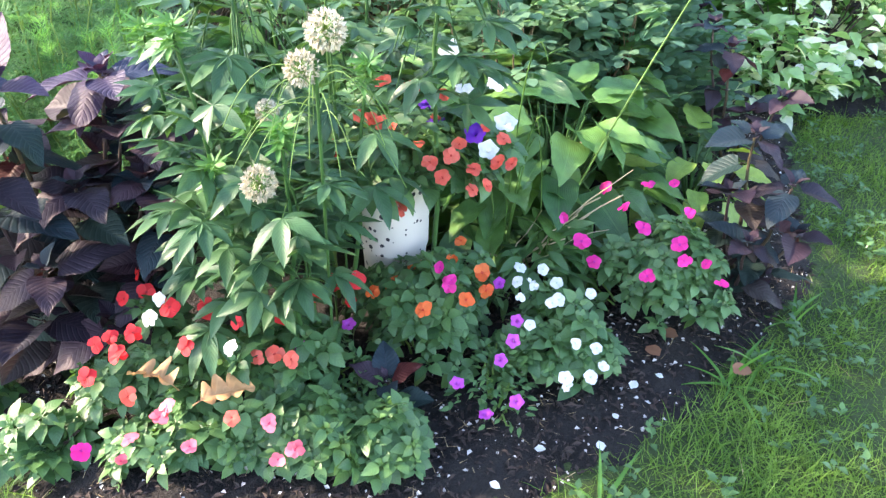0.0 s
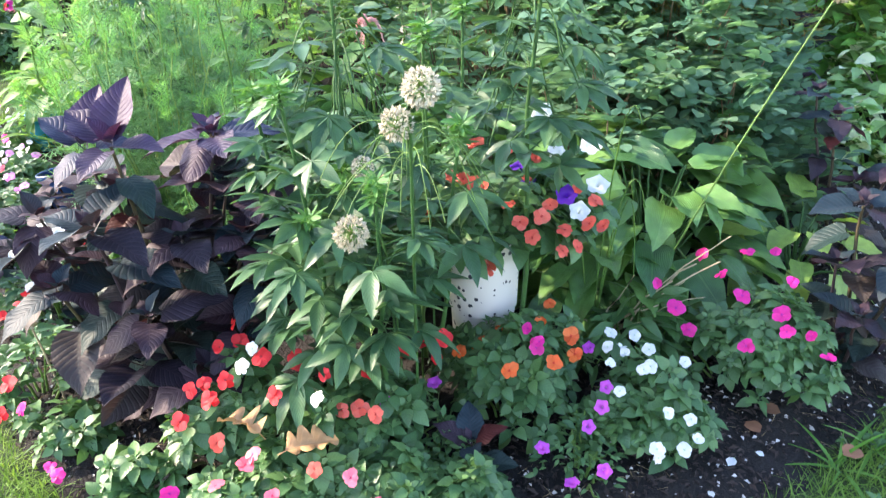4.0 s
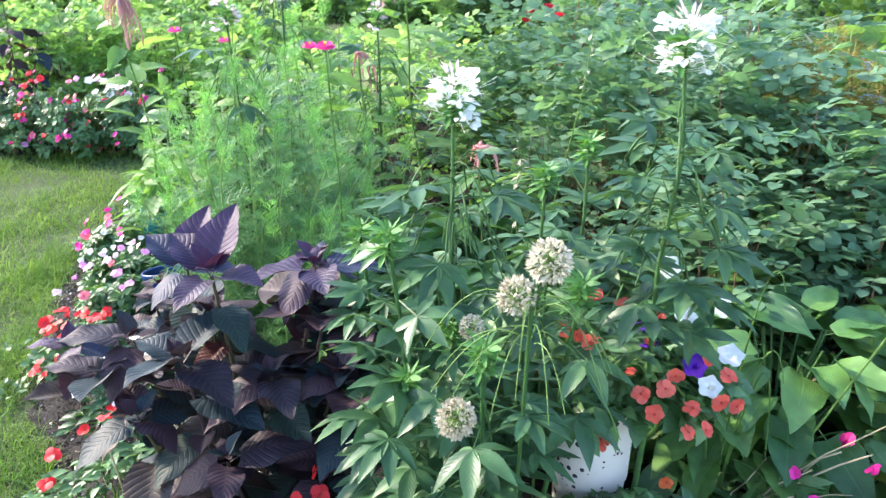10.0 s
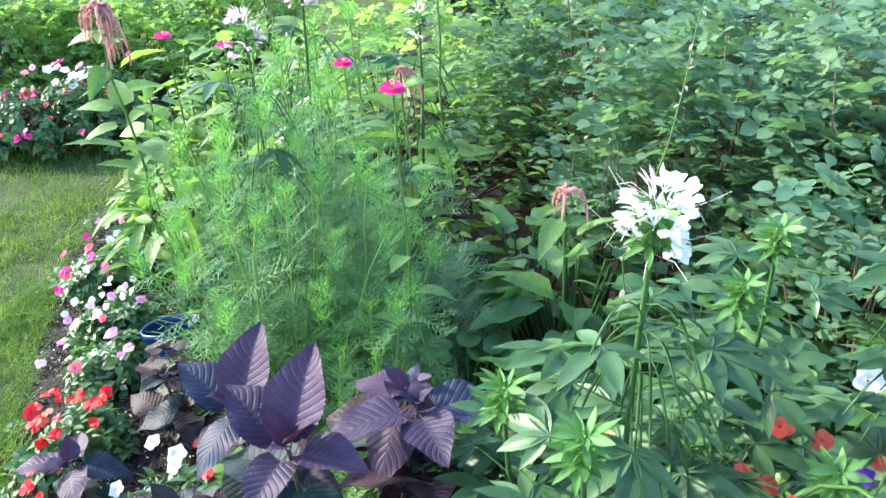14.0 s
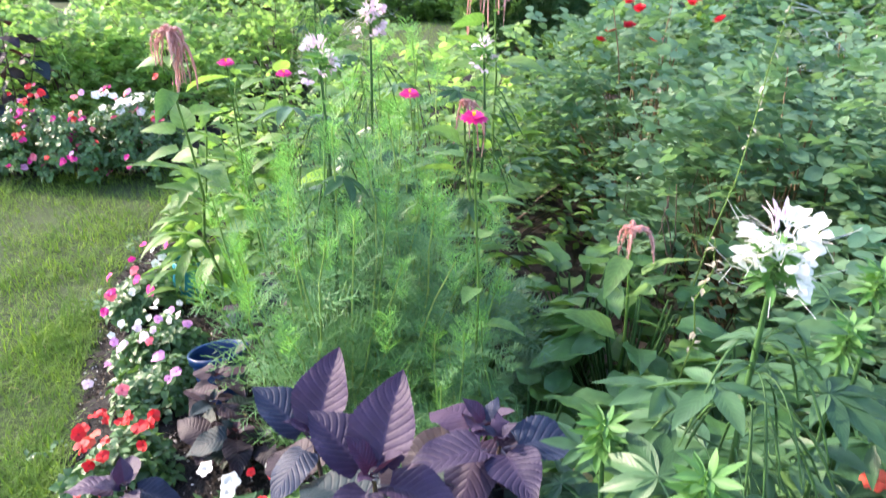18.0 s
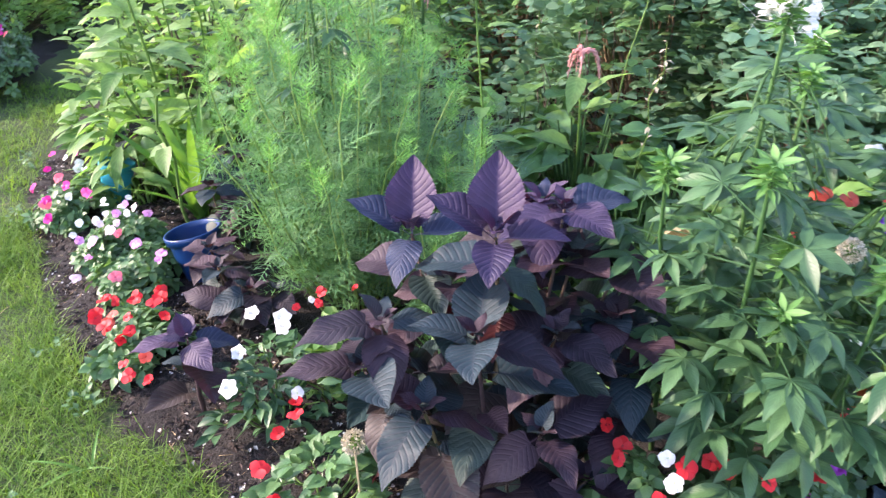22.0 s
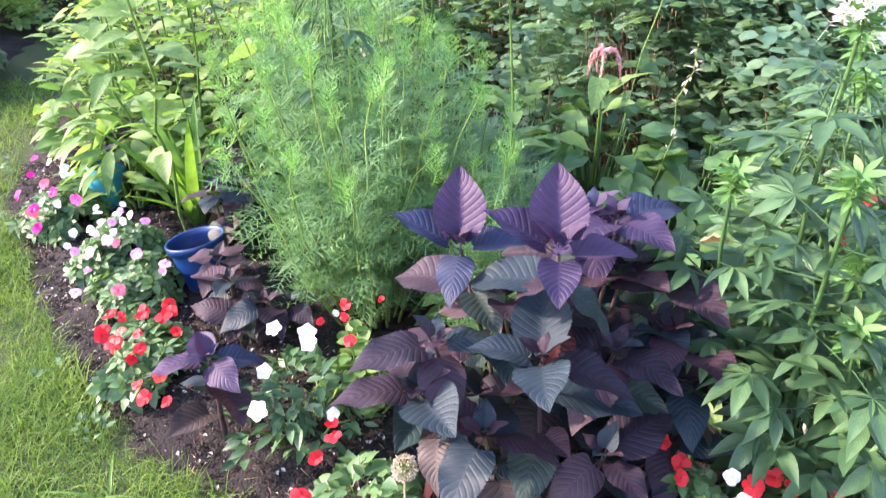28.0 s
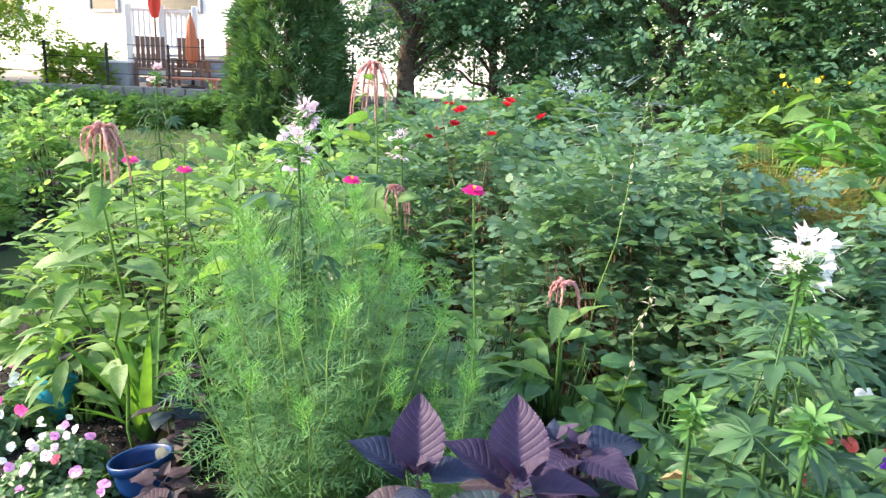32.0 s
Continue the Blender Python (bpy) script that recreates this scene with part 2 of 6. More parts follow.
M["stem"] = leaf_material("green_stem", (0.07, 0.16, 0.03), (0.14, 0.24, 0.06), 0.5, 0.1, relief=0.1)
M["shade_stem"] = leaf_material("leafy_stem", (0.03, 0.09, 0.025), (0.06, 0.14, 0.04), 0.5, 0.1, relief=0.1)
M["dark_stem"] = leaf_material("purple_stem", (0.05, 0.03, 0.035), (0.1, 0.08, 0.04), 0.5, 0.05, relief=0.1)
M["straw"] = rough_material("straw_stem", (0.3, 0.24, 0.13), (0.5, 0.42, 0.26), 30.0, 0.7, 0.2)
M["grit"] = rough_material("pale_grit", (0.3, 0.28, 0.25), (0.6, 0.58, 0.55), 20.0, 0.9, 0.2)
M["bark"] = rough_material("bark", (0.05, 0.035, 0.025), (0.14, 0.1, 0.075), 12.0, 0.95, 1.0, 40.0, 0.0, 0.03)
M["red"] = petal_material("red_petal", (0.6, 0.01, 0.016), (0.74, 0.024, 0.03), (0.35, 0.008, 0.015), 0.3)
M["coral"] = petal_material("coral_petal", (0.8, 0.1, 0.06), (0.85, 0.17, 0.12), (0.6, 0.04, 0.03))
M["pink"] = petal_material("pink_petal", (0.84, 0.13, 0.19), (0.88, 0.22, 0.29), (0.7, 0.05, 0.15))
M["orange"] = petal_material("orange_petal", (0.8, 0.11, 0.02), (0.88, 0.2, 0.05), (0.7, 0.05, 0.02))
M["magenta"] = petal_material("magenta_petal", (0.65, 0.008, 0.22), (0.8, 0.03, 0.33), (0.5, 0.01, 0.3))
M["white"] = petal_material("white_petal", (0.78, 0.8, 0.78), (0.85, 0.85, 0.83), (0.55, 0.65, 0.4))
M["lilac"] = petal_material("lilac_petal", (0.72, 0.27, 0.62), (0.82, 0.42, 0.72), (0.6, 0.08, 0.4))
M["blush"] = petal_material("blush_petal", (0.8, 0.55, 0.68), (0.85, 0.72, 0.78), (0.7, 0.3, 0.5))
M["violet"] = petal_material("violet_petal", (0.09, 0.01, 0.4), (0.16, 0.02, 0.5), (0.03, 0.0, 0.15))
M["star"] = petal_material("striped_petal", (0.5, 0.06, 0.55), (0.65, 0.1, 0.55), (0.85, 0.8, 0.85))
M["tassel"] = petal_material("tassel", (0.55, 0.25, 0.24), (0.7, 0.42, 0.38))
M["rose"] = petal_material("rose_petal", (0.6, 0.012, 0.03), (0.75, 0.03, 0.06))
M["hydrangea"] = petal_material("hydrangea_petal", (0.3, 0.45, 0.6), (0.42, 0.55, 0.6))
M["yellow"] = petal_material("yellow_petal", (0.8, 0.55, 0.02), (0.88, 0.7, 0.05), (0.4, 0.2, 0.02))
M["allium"] = petal_material("dry_floret", (0.3, 0.27, 0.18), (0.64, 0.59, 0.46), (0.25, 0.3, 0.14), 0.2)
M["oak"] = leaf_material("dry_oak_leaf", (0.34, 0.18, 0.08), (0.48, 0.29, 0.14), 0.7, 0.2, (1, 0.9, 0.7), 0.1, 3.0)

# ---- mesh tools ----
rng = np.random.default_rng(7)
U = rng.uniform


class Geo:
    """Gathers quads with leaf coordinates, to be linked as one mesh."""

    def __init__(self):
        self.v, self.f, self.t, self.n = [], [], [], 0

    def add(self, verts, faces, uv):
        self.v.append(verts)
        self.f.append(faces + self.n)
        self.t.append(uv)
        self.n += len(verts)

    def scatter(self, shape, mats):
        """shape: verts, quads, uv; mats: an array of 4 x 4 poses."""
        verts, faces, uv = shape
        mats = np.asarray(mats, float).reshape(-1, 4, 4)
        if not len(mats):
            return
        out = np.einsum("nij,kj->nki", mats[:, :3, :3], verts) + mats[:, None, :3, 3]
        k = len(verts)
        fs = (faces[None] + (np.arange(len(mats)) * k)[:, None, None]).reshape(-1, 4)
        self.add(out.reshape(-1, 3), fs, np.tile(uv, (len(mats), 1)))

    def tube(self, points, radii, sides=6):
        p = np.asarray(points, float)
        r = np.broadcast_to(np.asarray(radii, float), (len(p),))
        d = np.gradient(p, axis=0)
        d /= np.linalg.norm(d, axis=1, keepdims=True) + 1e-9
        ref = np.where(np.abs(d[:, 2:3]) > 0.9, [[1.0, 0, 0]], [[0, 0, 1.0]])
        a = np.cross(d, ref)
        a /= np.linalg.norm(a, axis=1, keepdims=True) + 1e-9
        b = np.cross(d, a)
        ang = np.linspace(0, 2 * np.pi, sides, endpoint=False)
        ring = p[:, None] + r[:, None, None] * (np.cos(ang)[None, :, None] * a[:, None] + np.sin(ang)[None, :, None] * b[:, None])
        n, s = len(p), sides
        i, j = np.meshgrid(np.arange(n - 1), np.arange(s), indexing="ij")
        q = np.stack([i * s + j, i * s + (j + 1) % s, (i + 1) * s + (j + 1) % s, (i + 1) * s + j], -1).reshape(-1, 4)
        uv = np.stack(np.broadcast_arrays(ang[None, :] / 6.3, np.linspace(0, 1, n)[:, None]), -1).reshape(-1, 2)
        self.add(ring.reshape(-1, 3), q, uv)

    def mesh(self, name, mat, smooth=True):
        v, f, t = np.concatenate(self.v), np.concatenate(self.f), np.concatenate(self.t)
        me = bpy.data.meshes.new(name)
        me.vertices.add(len(v))
        me.vertices.foreach_set("co", v.astype(np.float32).ravel())
        me.loops.add(len(f) * 4)
        me.loops.foreach_set("vertex_index", f.astype(np.int32).ravel())
        me.polygons.add(len(f))
        me.polygons.foreach_set("loop_start", np.arange(0, len(f) * 4, 4, dtype=np.int32))
        me.update(calc_edges=True)
        layer = me.uv_layers.new(name="leaf")
        layer.data.foreach_set("uv", t[f.ravel()].astype(np.float32).ravel())
        me.polygons.foreach_set("use_smooth", np.full(len(f), smooth))
        me.materials.append(mat)
        return me

    def ob(self, name, mat, parent=None, label="", smooth=True):
        o = new(name, self.mesh(name, mat, smooth))
        if parent:
            o.parent = parent
        return tagged(o, label)


def part(name, mesh, parent, m=None, label=""):
    """A mesh as one object under a thing or a part."""
    o = new(name, mesh)
    o.parent = parent
    if m is not None:
        o.matrix_basis = Matrix(m.tolist()) if isinstance(m, np.ndarray) else m
    return tagged(o, label)


def thing(name, label, category, at=(0, 0, 0), group="", turn=0.0):
    e = new(name)
    e.empty_display_size = 0.05
    e.matrix_basis = pose(*at, 0, 0, turn)
    return tagged(e, label, category, group)


def bm_part(name, bm, mat, parent=None, label="", smooth=False):
    me = bpy.data.meshes.new(name)
    bm.to_mesh(me)
    bm.free()
    me.materials.append(mat)
    if smooth:
        me.polygons.foreach_set("use_smooth", [True] * len(me.polygons))
    o = new(name, me)
    if parent:
        o.parent = parent
    return tagged(o, label)


def box(bm, lo, hi, bevel=0.0):
    c = [(a + b) / 2 for a, b in zip(lo, hi)]
    r = bmesh.ops.create_cube(bm, size=1.0, matrix=Matrix.LocRotScale(c, None, [b - a for a, b in zip(lo, hi)]))
    if bevel:
        edges = list({e for v in r["verts"] for e in v.link_edges})
        bmesh.ops.bevel(bm, geom=edges, offset=bevel, segments=1, affect="EDGES")
    return bm


def lathe(bm, profile, seg=28):
    rings = [[bm.verts.new((r * math.cos(k * 2 * math.pi / seg), r * math.sin(k * 2 * math.pi / seg), z)) for k in range(seg)] for r, z in profile]
    for a, b in zip(rings, rings[1:]):
        for k in range(seg):
            bm.faces.new((a[k], a[(k + 1) % seg], b[(k + 1) % seg], b[k]))
    return bm


def poses(p, az, el, roll=None, s=1.0):
    """4 x 4 poses for leaves that point along +y: turned by az about z, raised by el, rolled about their own length."""
    p = np.asarray(p, float).reshape(-1, 3)
    n = len(p)
    az, el, s = (np.broadcast_to(np.asarray(x, float), (n,)) for x in (az, el, s))
    ro = np.broadcast_to(np.asarray(0.0 if roll is None else roll, float), (n,))
    ca, sa, ce, se, cr, sr = np.cos(az), np.sin(az), np.cos(el), np.sin(el), np.cos(ro), np.sin(ro)
    z0, o1 = np.zeros(n), np.ones(n)
    rz = np.stack([ca, -sa, z0, sa, ca, z0, z0, z0, o1], -1).reshape(n, 3, 3)
    rx = np.stack([o1, z0, z0, z0, ce, -se, z0, se, ce], -1).reshape(n, 3, 3)
    ry = np.stack([cr, z0, sr, z0, o1, z0, -sr, z0, cr], -1).reshape(n, 3, 3)
    out = np.zeros((n, 4, 4))
    out[:, :3, :3] = np.einsum("nij,njk,nkl->nil", rz, rx, ry) * s[:, None, None]
    out[:, :3, 3] = p
    out[:, 3, 3] = 1
    return out


def blade(length, width, nv=5, nu=1, shape="ovate", fold=0.25, droop=0.3, wave=0.0, teeth=0.0, stalk=0.0, waves=3.0, quilt=0.0):
    """A leaf along +y: a grid with a keel, a drooping tip, a wavy rim and, if wanted, a toothed edge and a stalk."""
    v = np.linspace(0, 1, nv + 1)
    w = {
        "ovate": np.sin(np.pi * np.clip(v, 0, 1) ** 0.62) ** 0.85 * (1 - 0.12 * v ** 4),
        "oak": np.sin(np.pi * v ** 0.8) ** 0.6 * (0.25 + 0.75 * np.abs(np.sin(3.6 * np.pi * v))),
        "lance": np.sin(np.pi * v ** 0.85) ** 0.9,
        "round": np.sqrt(np.clip(1 - (2 * v - 1) ** 2, 0, 1)),
        "petal": np.clip(np.sin(np.pi * v ** 1.35), 0, 1) ** 0.6,
        "strap": np.clip(np.minimum(1, 0.55 + v * 2) * (1 - v ** 3), 0, 1),
        "needle": 1 - v * 0.9,
    }[shape]
    w = np.maximum(w, 0.02) * width / 2
    if teeth:
        w = w * (1 + teeth * np.where(np.arange(nv + 1) % 2, 1, -1))
    u = np.linspace(-1, 1, 2 * nu + 1)
    x = w[:, None] * u[None]
    y = np.broadcast_to((v * length)[:, None], x.shape) - (0.16 * length * np.abs(u)[None] ** 2 * (np.clip(1 - v / 0.5, 0, 1) ** 2 * np.clip(v / 0.06, 0, 1))[:, None] if shape == "ovate" else 0)
    z = fold * np.abs(x) - droop * length * (v ** 2)[:, None] + wave * width * np.sin(v * waves * 2 * np.pi)[:, None] * (np.abs(u) ** 2)[None] * np.sign(u)[None] * 1.0
    if quilt:
        z = z + quilt * np.cos((v[:, None] - 0.3 * np.abs(u)[None]) * 9.5 * 2 * np.pi) * np.minimum(1, np.abs(u) * 3)[None] * (1 - np.abs(u) ** 4)[None]
    verts = np.stack([x, y + stalk, z], -1).reshape(-1, 3)
    uv = np.stack(np.broadcast_arrays(u[None] * 0.5 + 0.5, v[:, None]), -1).reshape(-1, 2)
    c = 2 * nu + 1
    i, j = np.meshgrid(np.arange(nv), np.arange(2 * nu), indexing="ij")
    f = np.stack([i * c + j, i * c + j + 1, (i + 1) * c + j + 1, (i + 1) * c + j], -1).reshape(-1, 4)
    if stalk:
        sv = np.array([[-0.0015, 0, -0.004], [0.0015, 0, -0.004], [0.0015, stalk + 0.005, 0], [-0.0015, stalk + 0.005, 0]])
        f = np.concatenate([f, np.array([[0, 1, 2, 3]]) + len(verts)])
        verts = np.concatenate([verts, sv])
        uv = np.concatenate([uv, np.full((4, 2), 0.5)])
    return verts, f, uv


def joined(shapes):
    g = Geo()
    for (verts, f, uv), mats in shapes:
        g.scatter((verts, f, uv), mats)
    return np.concatenate(g.v), np.concatenate(g.f), np.concatenate(g.t)


def mesh_of(name, shape, mat):
    g = Geo()
    g.add(*shape)
    return g.mesh(name, mat)


def curve_points(a, b, sag=0.0, n=6, wobble=0.0):
    t = np.linspace(0, 1, n)[:, None]
    p = np.asarray(a, float) * (1 - t) + np.asarray(b, float) * t
    p[:, 2] += sag * 4 * (t * (1 - t))[:, 0]
    if wobble:
        p[1:-1] += rng.normal(0, wobble, (n - 2, 3))
    return p

# ---- setting: ground, bed, lawn ----
BED = np.array([(-1.02, -1.3), (-0.6, -1.5), (-0.42, -1.75), (0.2, -1.78), (0.46, -1.42), (0.76, -1.15), (1.08, -0.82), (1.36, -0.41), (1.5, 0.4), (1.65, 0.8),
                (2.6, 0.95), (4.5, 1.3), (4.5, 6.5), (-3.2, 6.5), (-3.25, 2.4), (-3.05, 1.5), (-2.8, 0.7), (-2.4, 0.05), (-2.02, -0.46), (-1.72, -0.78), (-1.5, -0.92), (-1.3, -1.08)])
BACK = np.array([(-3.75, 2.1), (-4.3, 1.75), (-5.2, 1.5), (-7.5, 1.2), (-9, 4), (-8, 7), (-4.5, 6.5), (-3.9, 3.5)])


def inside(poly, p):
    """Signed distance to a closed outline, positive within it."""
    a, b = poly, np.roll(poly, -1, axis=0)
    d = np.full(len(p), 1e9)
    odd = np.zeros(len(p), bool)
    for (x0, y0), (x1, y1) in zip(a, b):
        e = np.array([x1 - x0, y1 - y0])
        t = np.clip(((p - [x0, y0]) @ e) / (e @ e), 0, 1)
        d = np.minimum(d, np.hypot(*(p - ([x0, y0] + t[:, None] * e)).T))
        cross = (y0 > p[:, 1]) != (y1 > p[:, 1])
        odd ^= cross & (p[:, 0] < (x1 - x0) * (p[:, 1] - y0) / (y1 - y0 + 1e-12) + x0)
    return np.where(odd, d, -d)


def lumps(x, y, f):
    return np.sin(x * f * 1.7 + 1.3 * np.sin(y * f * 1.1)) * np.cos(y * f * 1.3 + 0.9 * np.sin(x * f * 0.8))


def sheet(name, lo, hi, step, height, mat):
    xs, ys = np.arange(lo[0], hi[0], step), np.arange(lo[1], hi[1], step)
    gx, gy = np.meshgrid(xs, ys)
    n, m = gx.shape
    z = height(gx.ravel(), gy.ravel())
    i, j = np.meshgrid(np.arange(n - 1), np.arange(m - 1), indexing="ij")
    q = np.stack([i * m + j, i * m + j + 1, (i + 1) * m + j + 1, (i + 1) * m + j], -1).reshape(-1, 4)
    keep = z[q].max(1) > -0.015
    g = Geo()
    g.add(np.stack([gx.ravel(), gy.ravel(), z], -1), q[keep], np.zeros((n * m, 2)))
    return g.ob(name, mat)


bm = bmesh.new()
bmesh.ops.create_grid(bm, x_segments=8, y_segments=8, size=150)
tagged(bm_part("ground", bm, M["lawn"]), "mown green lawn running to the horizon", "ground", kind="structure")


def soil_height(poly):
    def f(x, y):
        d = inside(poly, np.stack([x, y], -1)) + 0.03 * lumps(x, y, 9) + 0.012 * lumps(x, y, 31)
        return np.clip(d, -0.06, 0.16) * 0.3 + (d > 0) * (0.006 * lumps(x, y, 23) + 0.005 * lumps(y, x, 57) + rng.normal(0, 0.003, len(x)))
    return f


tagged(sheet("flower_bed_soil", (-3.4, -1.95), (4.6, 6.6), 0.026, soil_height(BED), M["soil"]), "dark crumbly soil of the flower bed", "soil", kind="structure")
tagged(sheet("back_bed_soil", (-9.1, 1.0), (-3.5, 7.1), 0.06, soil_height(BACK), M["soil"]), "dark soil of the bed across the lawn", "soil", kind="structure")

# crumbs of soil, bark and pale bits on the open soil
crumb = joined([(blade(0.016, 0.007, 2, 1, "ovate", 0.9, 0.1), poses([(0, 0, 0)], 0, 0))])
p = np.stack([U(-2.9, 1.5, 80000), U(-1.8, 1.0, 80000)], -1)
d = inside(BED, p)
p = p[(d > 0.0) & (d < 0.55)]
g = Geo()
n = len(p)
g.scatter(crumb, poses(np.c_[p, np.clip(inside(BED, p), 0, 0.16) * 0.3 + U(-0.002, 0.008, n)], U(0, 6.28, n), U(-0.4, 0.5, n), U(-0.6, 0.6, n), 0.4 + 1.6 * U(0, 1, n) ** 2))
tagged(g.ob("bark_mulch", M["mulch"], smooth=False), "loose dark bark mulch and soil crumbs on the bed", "mulch", kind="stuff")
p = p[rng.choice(n, 3200, replace=False)]
n = len(p)
g = Geo()
g.scatter(blade(0.011, 0.008, 2, 1, "round", 0.8, 0.1), poses(np.c_[p, np.clip(inside(BED, p), 0, 0.16) * 0.3 + U(0.004, 0.012, n)], U(0, 6.28, n), U(-0.4, 0.4, n), U(-0.6, 0.6, n), U(0.3, 1.2, n) ** 2))
tagged(g.ob("pale_grit", M["grit"], smooth=False), "pale grit and perlite specks in the soil", "grit", kind="stuff")
p = p[:1100] + U(-0.02, 0.02, (1100, 2))
g = Geo()
g.scatter(blade(0.035, 0.0022, 3, 1, "needle", 0.3, 0.1), poses(np.c_[p, np.clip(inside(BED, p), 0, 0.16) * 0.3 + U(0.006, 0.014, 1100)], U(0, 6.28, 1100), U(-0.15, 0.25, 1100), 0, U(0.3, 1.2, 1100)))
tagged(g.ob("straw_bits", M["dry"], smooth=False), "short bits of straw and dry stalk on the soil", "straw", kind="stuff")

# lawn blades: dense and long near the path, coarser far off
def lawn(name, n, lo, hi, size, label):
    p = np.stack([U(lo[0], hi[0], n), U(lo[1], hi[1], n)], -1)
    d = np.maximum(inside(BED, p), inside(BACK, p))
    p = p[d < rng.normal(-0.015, 0.02, n)]
    n = len(p)
    patch = 0.5 + 0.5 * lumps(p[:, 0], p[:, 1], 4.0)
    keep = U(0, 1, n) < 0.45 + 0.55 * patch
    p, patch = p[keep], patch[keep]
    n = len(p)
    g = Geo()
    half = n // 2
    low, tall = blade(0.075, 0.0055, 3, 1, "needle", 0.4, 0.35), blade(0.1, 0.0045, 3, 1, "needle", 0.4, 0.7)
    pp = np.c_[p, np.zeros(n)]
    s = size * U(0.5, 1.15, n) * (0.7 + 0.5 * patch)
    g.scatter(low, poses(pp[:half], U(0, 6.28, half), U(0.5, 1.5, half), U(-0.5, 0.5, half), s[:half]))
    g.scatter(tall, poses(pp[half:], U(0, 6.28, n - half), U(0.45, 1.4, n - half), U(-0.5, 0.5, n - half), s[half:]))
    tagged(g.ob(name, M["grass"]), label, "grass", kind="stuff")


lawn("grass", 70000, (-4.4, -2.4), (-0.7, 2.2), 0.95, "fresh green lawn grass beside the flower bed")
lawn("grass", 84000, (0.3, -1.9), (2.5, 1.3), 0.66, "lush lawn grass beside the flower bed")
lawn("grass", 60000, (-2.7, -2.3), (-0.6, 0.6), 0.8, "ragged grass along the bed edge")
lawn("grass", 16000, (-0.8, -2.3), (0.6, -1.35), 0.75, "fresh grass tips in front of the bed")
lawn("grass", 36000, (-4.4, -5.5), (3.5, -2.1), 1.3, "mown green lawn grass in front of the bed")
lawn("grass", 12000, (2.4, -2.2), (5.5, 1.3), 1.2, "mown lawn grass beyond the bed")
lawn("grass", 26000, (-9, -3), (-3.9, 5), 1.0, "mown lawn grass across the path")
lawn("grass", 16000, (-9, 5), (3, 12), 1.7, "far mown lawn grass before the hedge")
p = np.stack([U(-3.6, 2.6, 9000), U(-2.2, 2.0, 9000)], -1)
p = p[(inside(BED, p) < 0.02) & (U(0, 1, 9000) < 0.1)]
g = Geo()
n = len(p)
g.scatter(blade(0.09, 0.003, 3, 1, "needle", 0.3, 0.3), poses(np.c_[p, np.full(n, 0.004)], U(0, 6.28, n), U(-0.05, 0.5, n), 0, U(0.5, 1.2, n)))
tagged(g.ob("dry_grass_clippings", M["dry"]), "pale dry grass clippings lying in the lawn", "grass", kind="stuff")
# low broad weeds in the lawn
p = np.stack([U(-3.2, 2.6, 5200), U(-2.2, 1.6, 5200)], -1)
d = inside(BED, p)
p = p[(d < 0.0) & (lumps(p[:, 0], p[:, 1], 6) > np.where(p[:, 0] > 0.3, np.where(d > -0.25, -0.2, 0.45), 0.7))]
g = Geo()
n = len(p)
for k in range(4):
    g.scatter(blade(0.023, 0.015, 3, 1, "ovate", 0.2, 0.2, stalk=0.006), poses(np.c_[p, U(0.02, 0.05, n)], U(0, 6.28, n), U(0.1, 0.7, n), 0, U(0.7, 1.3, n)))
tagged(g.ob("lawn_weeds", M["impatiens"]), "low round-leaved weeds growing through the lawn", "weed", kind="stuff")

# ---- yard behind: terrace, wall, house, deck, patio ----
M["stone"] = rough_material("grey_wall_block", (0.12, 0.12, 0.12), (0.3, 0.29, 0.27), 5.0, 0.9, 0.6, 40.0)
M["siding"] = rough_material("white_siding", (0.72, 0.73, 0.74), (0.82, 0.82, 0.8), 1.5, 0.5, 0.1, 30.0)
M["trim"] = rough_material("white_paint", (0.75, 0.75, 0.75), (0.83, 0.83, 0.82), 3.0, 0.45, 0.1, 30.0)
M["roof"] = rough_material("roof_shingle", (0.06, 0.055, 0.05), (0.13, 0.12, 0.11), 6.0, 0.9, 0.6, 40.0)
M["red_wood"] = rough_material("red_stained_wood", (0.3, 0.09, 0.05), (0.42, 0.16, 0.09), 6.0, 0.6, 0.3, 50.0)
M["brown_wood"] = rough_material("brown_wood", (0.16, 0.08, 0.05), (0.28, 0.15, 0.1), 6.0, 0.6, 0.3, 50.0)
M["orange_cloth"] = rough_material("rust_canvas", (0.5, 0.14, 0.06), (0.6, 0.2, 0.1), 8.0, 0.8, 0.2, 90.0)
M["red_cloth"] = rough_material("red_canvas", (0.7, 0.04, 0.03), (0.8, 0.08, 0.05), 8.0, 0.8, 0.2, 90.0)
M["grey_wood"] = rough_material("grey_deck_wood", (0.22, 0.23, 0.26), (0.34, 0.35, 0.38), 4.0, 0.8, 0.3, 50.0)
M["iron"] = rough_material("black_iron", (0.015, 0.015, 0.016), (0.03, 0.03, 0.03), 9.0, 0.5, 0.1, 60.0, 0.6)
M["car"] = rough_material("silver_blue_paint", (0.2, 0.27, 0.35), (0.22, 0.29, 0.37), 1.0, 0.25, 0.02, 90.0, 0.4)
M["tyre"] = rough_material("tyre_rubber", (0.012, 0.012, 0.012), (0.02, 0.02, 0.02), 9.0, 0.8, 0.2)
M["gravel"] = rough_material("pale_drive", (0.3, 0.26, 0.2), (0.42, 0.37, 0.3), 3.0, 0.95, 0.5, 60.0)
m, nt, bsdf, out = nodes_of("window_glass")
